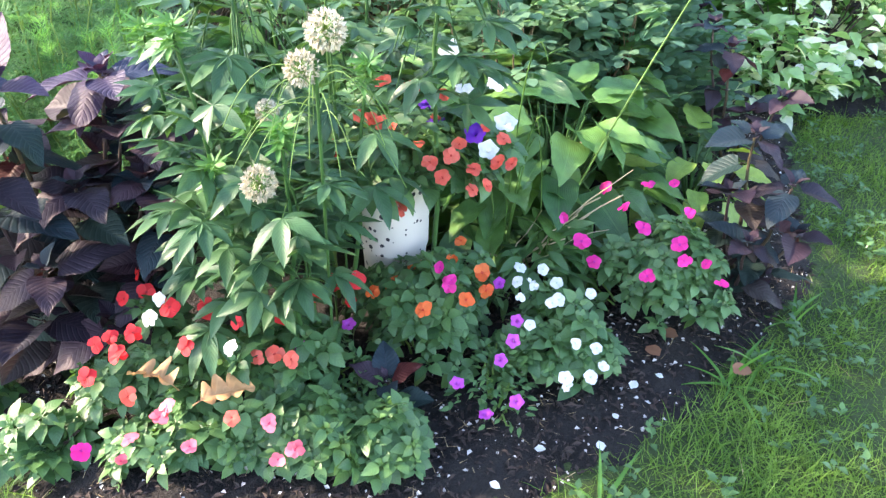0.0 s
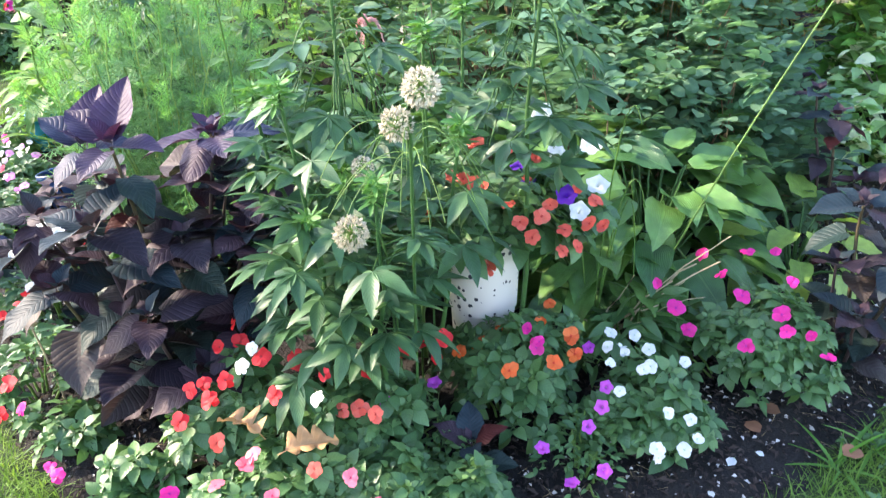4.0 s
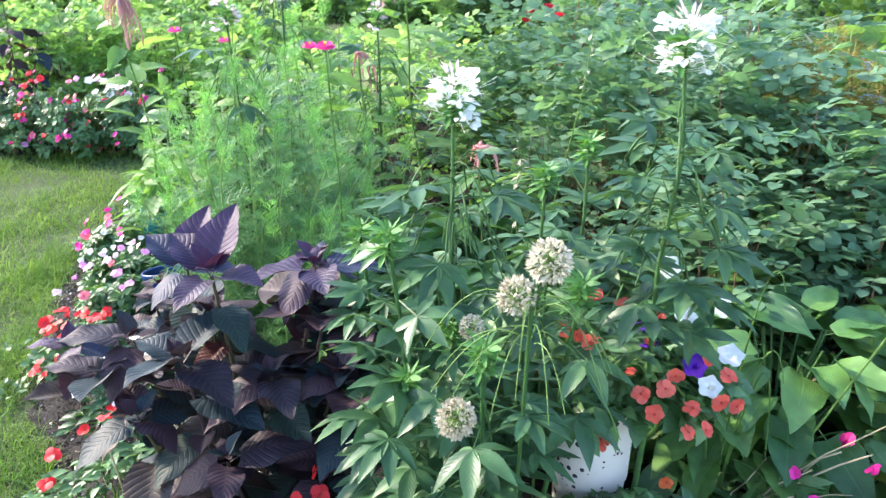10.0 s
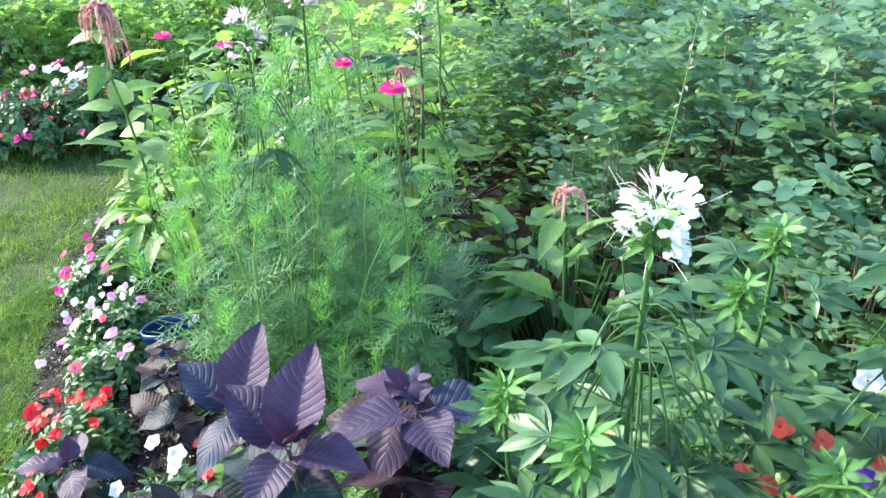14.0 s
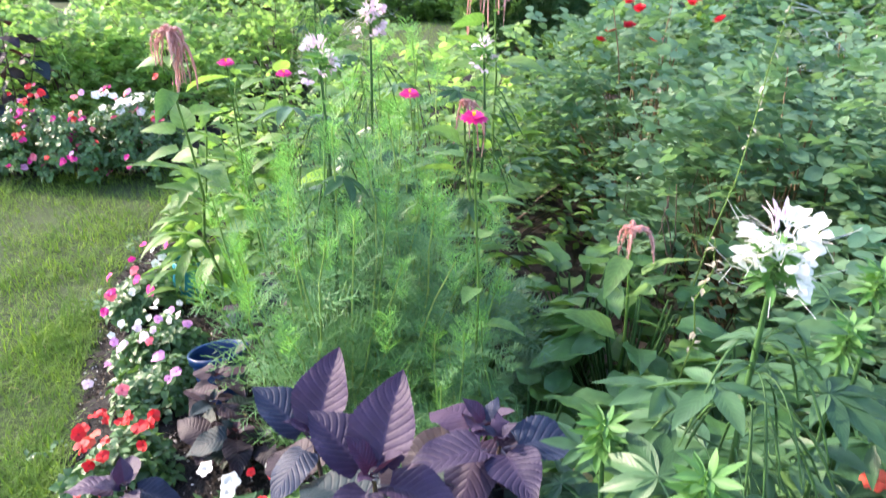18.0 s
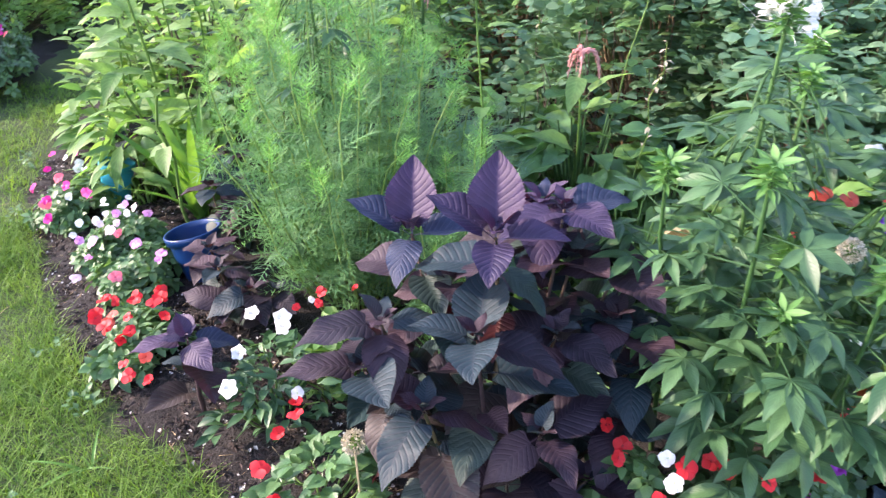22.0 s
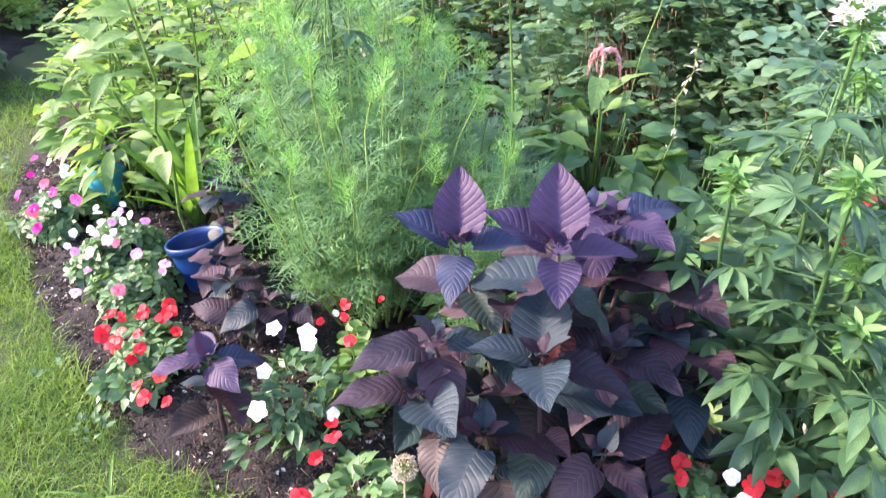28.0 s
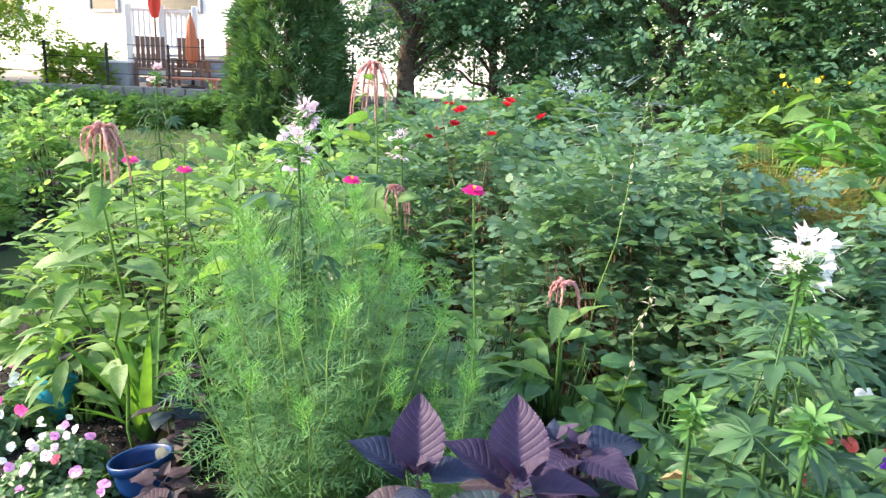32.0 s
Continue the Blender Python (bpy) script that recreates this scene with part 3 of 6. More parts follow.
bsdf.inputs["Base Color"].default_value, bsdf.inputs["Roughness"].default_value = (0.03, 0.04, 0.05, 1), 0.08
M["glass"] = m

bm = bmesh.new()
box(bm, (-40, 13.15, -0.2), (30, 60, 0.55))
tagged(bm_part("terrace_ground", bm, M["gravel"]), "raised pale yard behind the retaining wall", "ground", kind="structure")
wall = tagged(new("retaining_wall"), "low grey block retaining wall along the yard", "wall", kind="structure")
blocks = []
for c in range(4):
    bm = bmesh.new()
    box(bm, (-0.19, 0, 0.005), (0.19, 0.16, 0.155), 0.012)
    me = bpy.data.meshes.new("wall_block")
    bm.to_mesh(me)
    bm.free()
    me.materials.append(M["stone"])
    for k in range(62):
        x = -20 + k * 0.4 + (0.2 if c % 2 else 0)
        part("wall_block", me, wall, pose(x, 12.97 + U(-0.008, 0.008), c * 0.16, 0, 0, U(-0.6, 0.6)))

house = thing("white_house", "white two-storey house with lap siding and grey-framed windows", "house", (-6, 18.5, 0.55), turn=-30)
for s in range(34):
    bm = bmesh.new()
    bmesh.ops.create_cube(bm, size=1.0, matrix=Matrix.LocRotScale((-4.0, 0.0, 0.09 + s * 0.18), Euler((radians(-4), 0, 0)), (25.0, 0.03, 0.19)))
    bm_part("siding_board", bm, M["siding"], house)
bm = bmesh.new()
box(bm, (-16.4, 0.05, 0), (8.4, 8, 6.15))
bm_part("wall", bm, M["trim"], house)
bm = bmesh.new()
for sgn in (-1, 1):
    vs = [bm.verts.new(v) for v in ((-17, 4 + sgn * 4.6, 6.0), (9, 4 + sgn * 4.6, 6.0), (9, 4, 8.6), (-17, 4, 8.6))]
    bm.faces.new(vs)
bmesh.ops.solidify(bm, geom=bm.faces[:], thickness=0.15)
bm_part("roof", bm, M["roof"], house)
for x, z, w, hgt in ((-4.9, 1.8, 1.1, 1.3), (-1.9, 1.8, 1.5, 1.3), (-9.5, 1.6, 1.2, 1.3), (1.6, 1.7, 1.1, 1.4), (5.0, 1.6, 1.3, 1.3), (-13, 1.6, 1.2, 1.3), (-8, 4.2, 1.1, 1.3), (-3, 4.2, 1.1, 1.3), (2, 4.2, 1.1, 1.3)):
    bm = bmesh.new()
    for lo, hi in (((x - w / 2 - 0.09, -0.1, z - 0.09), (x - w / 2, 0.0, z + hgt + 0.09)), ((x + w / 2, -0.1, z - 0.09), (x + w / 2 + 0.09, 0.0, z + hgt + 0.09)),
                   ((x - w / 2, -0.1, z + hgt), (x + w / 2, 0.0, z + hgt + 0.09)), ((x - w / 2, -0.13, z - 0.09), (x + w / 2, 0.0, z)), ((x - w / 2, -0.09, z + hgt / 2 - 0.03), (x + w / 2, -0.02, z + hgt / 2 + 0.03))):
        box(bm, lo, hi)
    fr = bm_part("window", bm, M["grey_wood"], house)
    bm = bmesh.new()
    box(bm, (x - w / 2, -0.06, z), (x + w / 2, -0.045, z + hgt))
    bm_part("pane", bm, M["glass"], fr)

# deck with railing
deck = thing("deck", "white-railed wooden deck with steps against the house", "deck", (-7.0, 17.4, 0.55))
for k in range(14):
    bm = bmesh.new()
    box(bm, (-0.75, -1.4 + k * 0.22, 0.62), (0.75, -1.2 + k * 0.22, 0.66))
    bm_part("deck_board", bm, M["grey_wood"], deck)
for x in (-0.75, 0.0, 0.75):
    bm = bmesh.new()
    box(bm, (x - 0.06, -1.46, 0), (x + 0.06, -1.34, 1.75), 0.01)
    bm_part("post", bm, M["trim"], deck)
for z in (0.8, 1.6):
    bm = bmesh.new()
    box(bm, (-0.7, -1.43, z), (0.7, -1.37, z + 0.07))
    bm_part("rail", bm, M["trim"], deck)
for k in range(12):
    bm = bmesh.new()
    box(bm, (-0.66 + k * 0.12, -1.42, 0.87), (-0.62 + k * 0.12, -1.38, 1.6))
    bm_part("baluster", bm, M["trim"], deck)
for k in range(4):
    bm = bmesh.new()
    box(bm, (0.8, -1.4 - 0.28 * k, 0.0), (1.9, -1.12 - 0.28 * k, 0.6 - 0.15 * k))
    bm_part("step", bm, M["grey_wood"], deck)
for k in range(4):
    bm = bmesh.new()
    box(bm, (-0.75, -1.36, 0.02 + k * 0.15), (0.75, -1.33, 0.15 + k * 0.15))
    bm_part("skirt_board", bm, M["grey_wood"], deck)


def umbrella(x, y, z0, z1, mat, label, name="patio_umbrella"):
    u = thing(name, label, "umbrella", (x, y, z0))
    h = z1 - z0
    bm = bmesh.new()
    lathe(bm, [(0.02, 0), (0.02, h + 0.04), (0.001, h + 0.06)], 8)
    bm_part("pole", bm, M["brown_wood"], u)
    g = Geo()
    for k in range(8):
        a = k * 0.785
        pts = [(math.cos(a) * r, math.sin(a) * r, zz) for r, zz in ((0.012, h), (0.05, h * 0.85), (0.075, h * 0.62), (0.085, h * 0.42), (0.05, h * 0.36))]
        g.tube(pts, [0.012, 0.04, 0.055, 0.055, 0.02], 6)
    g.ob("folded_canopy", mat, u)
    bm = bmesh.new()
    lathe(bm, [(0.0, 0), (0.25, 0), (0.25, 0.05), (0.04, 0.1), (0.03, 0.25)], 16)
    bm_part("base", bm, M["iron"], u)


umbrella(-5.87, 14.4, 0.55, 2.05, M["orange_cloth"], "closed rust-orange patio umbrella beside the table")
umbrella(-6.95, 15.4, 0.55, 4.6, M["red_cloth"], "closed bright red patio umbrella on a pole")

table = thing("patio_table", "long red-stained wooden patio table", "table", (-5.9, 14.0, 0.55))
for k in range(6):
    bm = bmesh.new()
    box(bm, (-0.75, -0.33 + k * 0.11, 0.22), (0.75, -0.23 + k * 0.11, 0.25))
    bm_part("slat", bm, M["red_wood"], table)
for x in (-0.65, 0.65):
    for y in (-0.25, 0.25):
        bm = bmesh.new()
        box(bm, (x - 0.04, y - 0.04, 0), (x + 0.04, y + 0.04, 0.22))
        bm_part("leg", bm, M["red_wood"], table)
chair = thing("patio_chair", "brown slatted wooden armchair on the patio", "chair", (-6.75, 14.5, 0.55), "chairs on the patio", 20)
for lo, hi, nm in [((-0.3, -0.3, 0.36), (0.3, 0.25, 0.4), "seat"), ((-0.33, -0.3, 0.55), (-0.27, 0.3, 0.59), "armrest"), ((0.27, -0.3, 0.55), (0.33, 0.3, 0.59), "armrest")] + [((-0.3 + 0.1 * k, 0.25, 0.4), (-0.22 + 0.1 * k, 0.28, 1.05), "back_slat") for k in range(6)] + [((x, y, 0), (x + 0.06, y + 0.06, 0.56), "leg") for x in (-0.33, 0.27) for y in (-0.3, 0.22)]:
    bm = bmesh.new()
    box(bm, lo, hi, 0.006)
    bm_part(nm, bm, M["brown_wood"], chair)
copy_thing(chair, pose(-5.2, 14.7, 0.55, 0, 0, -30))
copy_thing(chair, pose(-6.2, 15.3, 0.55, 0, 0, 5))
grill = thing("planter_box", "pale wooden planter box on the patio", "planter", (-7.35, 14.1, 0.55))
bm = bmesh.new()
box(bm, (-0.35, -0.25, 0), (0.35, 0.25, 0.5), 0.01)
bm_part("box", bm, M["grey_wood"], grill)
bm = bmesh.new()
box(bm, (-0.38, -0.28, 0.5), (0.38, 0.28, 0.54), 0.01)
bm_part("rim", bm, M["trim"], grill)

# iron posts of a wire fence on the wall
fence = thing("wire_fence", "thin black iron post-and-wire fence above the wall", "fence", (0, 13.3, 0.55))
for k in range(16):
    bm = bmesh.new()
    box(bm, (-18 + k * 1.2 - 0.02, -0.02, 0), (-18 + k * 1.2 + 0.02, 0.02, 0.9))
    bm_part("post", bm, M["iron"], fence)
for z in (0.3, 0.6, 0.86):
    bm = bmesh.new()
    box(bm, (-18, -0.006, z), (0, 0.006, z + 0.012))
    bm_part("wire", bm, M["iron"], fence)

# parked car far behind
car = thing("parked_car", "silver-blue car parked in the drive beside the house", "car", (-17.2, 20, 0.55), turn=8)
bm = bmesh.new()
prof = [(-2.1, 0.35), (-2.15, 0.75), (-1.5, 0.92), (-0.8, 1.4), (0.7, 1.42), (1.4, 0.98), (2.1, 0.85), (2.15, 0.4)]
a, b = [bm.verts.new((x, -0.85, z)) for x, z in prof], [bm.verts.new((x, 0.85, z)) for x, z in prof]
for k in range(len(prof)):
    bm.faces.new((a[k], a[(k + 1) % 8], b[(k + 1) % 8], b[k]))
bm.faces.new(a[::-1])
bm.faces.new(b)
bmesh.ops.bevel(bm, geom=bm.edges[:], offset=0.08, segments=2, affect="EDGES")
bm_part("body", bm, M["car"], car, smooth=True)
for y in (-0.86, 0.86):
    for x0, x1 in ((-1.1, -0.15), (-0.05, 0.95)):
        bm = bmesh.new()
        box(bm, (x0, y - 0.012, 0.95), (x1, y + 0.012, 1.3), 0.005)
        bm_part("side_window", bm, M["glass"], car)
    for x in (-1.35, 1.35):
        bm = bmesh.new()
        bmesh.ops.create_cone(bm, cap_ends=True, segments=20, radius1=0.32, radius2=0.32, depth=0.2, matrix=pose(x, y, 0.32, 90))
        bm_part("tyre", bm, M["tyre"], car)
# ---- leaf and flower shapes ----
perilla_shapes = [blade(0.13, 0.1, 46, 5, "ovate", f, dr, wv, 0.032, 0.03, 2.0, 0.0009) for f, dr, wv in ((0.25, 0.25, 0.03), (0.1, 0.4, 0.05), (0.4, 0.1, 0.02), (-0.1, 0.5, 0.04))]
perilla_leaves, perilla_low, perilla_rust, perilla_top = ([mesh_of("perilla_leaf", sh, M[m_]) for sh in perilla_shapes] for m_ in ("perilla", "perilla_low", "perilla_rust", "perilla_top"))


def palm(n, length, width, stalk, droop):
    """A hand-shaped leaf: n leaflets round the end of a stalk."""
    ang = np.linspace(-1.9, 1.9, n)
    s = np.array([0.62, 0.82, 0.95, 1.0, 0.95, 0.82, 0.62]) if n == 7 else np.array([0.7, 0.95, 1.0, 0.95, 0.7])
    el = -0.08 - 0.22 * np.cos(ang) + rng.normal(0, 0.1, n)
    leaflets = (blade(length, width, 7, 2, "lance", 0.28, droop, 0.02), poses([(0, stalk, 0)] * n, ang, el, rng.normal(0, 0.15, n), s))
    sv = np.array([[-0.002, 0, 0], [0.002, 0, 0], [0.0016, stalk, 0.0], [-0.0016, stalk, 0.0], [0, 0, 0.003], [0, 0, -0.002], [0, stalk, -0.002], [0, stalk, 0.002]])
    st = (sv, np.array([[0, 1, 2, 3], [4, 5, 6, 7]]), np.full((8, 2), 0.5))
    return joined([leaflets, (st, np.eye(4)[None])])


palm_big = [mesh_of("palm_leaf", palm(7, 0.108, 0.035, 0.11, d), M["cleome"]) for d in (0.12, 0.25, 0.4)] + [mesh_of("palm_leaf", palm(5, 0.112, 0.04, 0.1, d), M["cleome"]) for d in (0.12, 0.32)]
palm_young = [mesh_of("young_leaf", palm(5, 0.042, 0.013, 0.008, d), M["cleome_top"]) for d in (-0.1, 0.2)]


def disc_flower(size, petals=5, width=0.95, droop=0.12, cup=0.1):
    n = petals
    return joined([(blade(size * 0.52, size * width * 0.54, 6, 1, "petal", 0.15, droop), poses([(0, 0, 0.0012 * (k % 3)) for k in range(n)], np.arange(n) * 6.283 / n + rng.normal(0, 0.08, n), cup + rng.normal(0.05, 0.16, n), rng.normal(0.1, 0.15, n), U(0.82, 1.15, n)))])


def trumpet(size):
    """A petunia: a flared, softly folded funnel."""
    seg, prof = 20, [(0.05, -0.9), (0.12, -0.5), (0.25, -0.16), (0.62, 0.02), (1.0, -0.03)]
    ang = np.arange(seg) * 2 * np.pi / seg
    v, uv = [], []
    for k, (r, z) in enumerate(prof):
        ripple = 1 + (0.13 * np.cos(5 * ang) if k > 2 else 0)
        v.append(np.stack([r * ripple * np.cos(ang), r * ripple * np.sin(ang), z + (0.07 * np.cos(10 * ang) if k > 3 else 0 * ang)], -1) * size / 2)
        uv.append(np.stack([ang / 6.3, np.full(seg, k / 4)], -1))
    i, j = np.meshgrid(np.arange(len(prof) - 1), np.arange(seg), indexing="ij")
    q = np.stack([i * seg + j, i * seg + (j + 1) % seg, (i + 1) * seg + (j + 1) % seg, (i + 1) * seg + j], -1).reshape(-1, 4)
    return np.concatenate(v), q, np.concatenate(uv)


FLOWER = {}
for c in ("red", "coral", "pink", "orange", "magenta", "white", "lilac", "blush"):
    FLOWER[c] = [mesh_of(c + "_flower", disc_flower(s, 5, 0.98, dr, cu), M[c]) for s, dr, cu in ((0.042, 0.12, 0.05), (0.037, 0.25, 0.15), (0.04, 0.08, 0.0), (0.039, 0.3, 0.2), (0.033, 0.0, 0.4))]
FLOWER["petunia_white"] = [mesh_of("petunia_flower", trumpet(0.05), M["white"])]
FLOWER["petunia_violet"] = [mesh_of("petunia_flower", trumpet(0.048), M["violet"])]
FLOWER["petunia_star"] = [mesh_of("petunia_flower", trumpet(0.045), M["star"])]


def flowers_on(parent, kind, points, origin, face=(0.0, -0.55, 0.85), spread=0.35, size=1.0, label=""):
    """Sets single flowers, turned towards the open side of the bed."""
    for p in points:
        d = Vector((face[0] + rng.normal(0, spread), face[1] + rng.normal(0, spread), face[2])).normalized()
        turn = d.to_track_quat("Z", "Y").to_matrix().to_4x4() @ Matrix.Rotation(U(0, 6.28), 4, "Z")
        at = Vector(p) - Vector(origin) + d * 0.028 + Vector(rng.normal(0, 0.004, 3))
        me = FLOWER[kind][int(U(0, len(FLOWER[kind])))]
        part("flower", me, parent, Matrix.Translation(at) @ turn @ Matrix.Scale(size * U(0.88, 1.12), 4), label)


def mound(parent, r, h, n, leaf, mat, stems=14, name="foliage", low=0.15, el=(-0.3, 0.7), s=(0.62, 1.0), core=0.55):
    """A low leafy mound in local coordinates: leaves through a dome, thickest at its skin, on thin branching stems."""
    a, rad = U(0, 6.283, n), np.sqrt(U(0, 1, n))
    edge = rad * (1 + 0.18 * np.sin(3 * a + U(0, 6)) + 0.1 * np.sin(7 * a + U(0, 6)))
    x, y = edge * np.cos(a) * r[0] * 0.88, edge * np.sin(a) * r[1] * 0.88
    top = h * np.sqrt(np.clip(1 - (rad * 0.92) ** 2, 0.02, 1)) * (0.85 + 0.2 * lumps(x, y, 14))
    z = top * (low + (1 - low) * U(core, 1.05, n) ** 0.8)
    g = Geo()
    if leaf is small_leaf:
        k = np.arange(n) < n * 0.34
        g.scatter(leaf, poses(np.stack([x, y, z], -1)[k], np.arctan2(-x, y)[k] + rng.normal(0, 0.5, k.sum()), -rad[k] * U(0.2, 1.0, k.sum()) + rng.normal(0, 0.15, k.sum()), rng.normal(0, 0.3, k.sum()), U(s[0], s[1], k.sum())))
    else:
        g.scatter(leaf, poses(np.stack([x, y, z], -1), np.arctan2(-x, y) + rng.normal(0, 0.9, n), U(el[0], el[1], n), rng.normal(0, 0.4, n), U(s[0], s[1], n)))
    g.ob(name, mat, parent)
    g = Geo()
    for k in range(stems):
        j = int(U(0, n))
        g.tube(curve_points((x[j] * 0.35, y[j] * 0.35, 0.0), (x[j], y[j], z[j]), 0.02, 5, 0.006), [0.004, 0.0035, 0.003, 0.0025, 0.002], 5)
    tagged(g.ob("stem_tangle", M["stem"], parent), kind="stuff")


one_leaf = blade(0.042, 0.03, 5, 1, "ovate", 0.2, 0.25, 0.03, 0, 0.012)
small_leaf = joined([(one_leaf, poses([(0, 0, 0)] * 5 + [(0, 0, -0.012)] * 3 + [(0, 0, 0.004)] * 3, [0.2, 1.5, 2.65, 4.0, 5.2, 0.9, 2.9, 4.8, 0.5, 2.6, 4.7], [0.1, -0.05, 0.2, 0.0, 0.15, -0.35, -0.2, -0.4, 0.8, 0.7, 0.9], 0, [1.0, 0.9, 1.1, 0.95, 1.05, 1.2, 1.1, 1.25, 0.5, 0.45, 0.55]))])
fine_leaf = blade(0.03, 0.014, 3, 1, "lance", 0.25, 0.25)


def bedding(name, label, at, r, h, n, blooms, group="", leaf=small_leaf, mat="impatiens", face=(0.0, -0.62, 0.8), size=0.98, **kw):
    t = thing(name, label, "flower", (*at, 0.03), group)
    mound(t, r, h, n, leaf, M[mat], **kw)
    for kind, pts in blooms:
        flowers_on(t, kind, pts, (*at, 0.03), face, size=size)
    return t


# ---- front of the bed ----
bedding("impatiens_plant", "red-flowered impatiens with dark green leaves in soil", (-0.42, -1.22), (0.2, 0.17), 0.32, 330,
        [("red", [(-0.45, -1.2, 0.34), (-0.46, -1.32, 0.31), (-0.39, -1.3, 0.33), (-0.38, -1.38, 0.3), (-0.44, -1.12, 0.34), (-0.33, -1.26, 0.34), (-0.48, -1.36, 0.24), (-0.43, -1.31, 0.31), (-0.43, -1.14, 0.31), (-0.4, -1.34, 0.3)]),
         ("white", [(-0.35, -1.22, 0.355), (-0.35, -1.28, 0.35)])], "impatiens")
bedding("impatiens_plant", "red-flowered impatiens beneath the tall foliage", (-0.14, -1.2), (0.22, 0.17), 0.32, 360,
        [("red", [(-0.25, -1.23, 0.34), (-0.17, -1.26, 0.34), (-0.25, -1.32, 0.32), (-0.09, -1.24, 0.34), (-0.04, -1.17, 0.34), (0.0, -1.14, 0.34), (0.05, -1.16, 0.33), (0.01, -1.1, 0.34), (-0.26, -1.2, 0.33), (0.03, -1.07, 0.33)]),
         ("white", [(-0.16, -1.35, 0.33)]), ("coral", [(-0.11, -1.25, 0.26), (-0.14, -1.28, 0.26), (-0.06, -1.28, 0.26)])], "impatiens")
bedding("impatiens_plant", "pink and coral impatiens spilling over bare soil", (-0.3, -1.36), (0.18, 0.12), 0.19, 260,
        [("pink", [(-0.36, -1.48, 0.17), (-0.28, -1.41, 0.22), (-0.23, -1.48, 0.2), (-0.31, -1.45, 0.2), (-0.38, -1.51, 0.14)]), ("coral", [(-0.38, -1.4, 0.24), (-0.14, -1.44, 0.25)]), ("magenta", [(-0.46, -1.5, 0.16)])], "impatiens")
bedding("impatiens_plant", "low green impatiens with a few pink flowers", (-0.03, -1.33), (0.17, 0.12), 0.18, 260,
        [("pink", [(-0.08, -1.41, 0.2), (-0.05, -1.46, 0.17), (-0.03, -1.43, 0.15)])], "impatiens")
bedding("impatiens_plant", "low green impatiens without flowers", (0.12, -1.33), (0.13, 0.11), 0.18, 220, [], "impatiens")
bedding("impatiens_plant", "orange-flowered impatiens in front of the speckled pot", (0.18, -0.95), (0.21, 0.17), 0.35, 400,
        [("orange", [(0.12, -0.98, 0.24), (0.17, -0.92, 0.26), (0.19, -0.94, 0.27), (0.26, -0.83, 0.28), (0.26, -0.9, 0.28), (0.32, -0.92, 0.28), (0.21, -1.1, 0.28), (0.29, -1.05, 0.28), (0.34, -1.0, 0.27), (0.08, -1.0, 0.23)]),
         ("magenta", [(0.24, -1.01, 0.33), (0.26, -1.05, 0.32), (0.23, -1.04, 0.31)])], "impatiens")
bedding("impatiens_plant", "white-flowered impatiens at the edge of the soil", (0.51, -1.0), (0.16, 0.16), 0.25, 300,
        [("white", [(0.41, -0.9, 0.26), (0.48, -0.88, 0.26), (0.43, -0.99, 0.27), (0.51, -0.94, 0.27), (0.59, -0.96, 0.25), (0.5, -1.04, 0.27), (0.45, -1.1, 0.25), (0.54, -1.13, 0.25), (0.6, -1.17, 0.2), (0.53, -1.17, 0.17), (0.56, -1.19, 0.15), (0.61, -1.1, 0.2), (0.46, -0.97, 0.27), (0.59, -1.15, 0.15), (0.51, -1.03, 0.27), (0.41, -1.02, 0.27), (0.42, -0.95, 0.27)])], "impatiens", size=0.86)
bedding("petunia_plant", "violet and white striped petunia sprawling on soil", (0.37, -1.13), (0.1, 0.15), 0.18, 240,
        [("petunia_star", [(0.41, -1.04, 0.22), (0.42, -1.12, 0.22), (0.38, -1.16, 0.2), (0.42, -1.26, 0.18), (0.29, -1.26, 0.19), (0.37, -0.92, 0.24), (0.36, -1.28, 0.12)])], leaf=fine_leaf, size=0.68)
bedding("petunia_plant", "small violet petunia between the impatiens", (0.03, -1.2), (0.12, 0.1), 0.19, 150, [("petunia_star", [(0.03, -1.12, 0.22), (-0.07, -1.2, 0.24)])], leaf=fine_leaf, size=0.7)
bedding("impatiens_plant", "magenta-flowered impatiens bush beside the dried stalks", (0.8, -0.72), (0.22, 0.2), 0.32, 460,
        [("magenta", [(0.77, -0.57, 0.33), (0.86, -0.67, 0.32), (0.84, -0.53, 0.33), (0.74, -0.92, 0.28), (0.9, -0.82, 0.28), (0.92, -0.9, 0.25), (0.72, -0.77, 0.33), (0.82, -0.8, 0.31), (0.7, -0.7, 0.33), (0.66, -0.57, 0.33), (0.83, -0.85, 0.29), (0.61, -0.8, 0.25)])], "impatiens")
bedding("impatiens_plant", "leafy new guinea impatiens beside the speckled pot", (0.48, -0.68), (0.16, 0.14), 0.28, 130,
        [("magenta", [(0.58, -0.8, 0.3), (0.52, -0.72, 0.33)])], "impatiens", leaf=blade(0.1, 0.032, 5, 1, "lance", 0.3, 0.3, 0.02, 0, 0.01), face=(0, -0.8, 0.4))

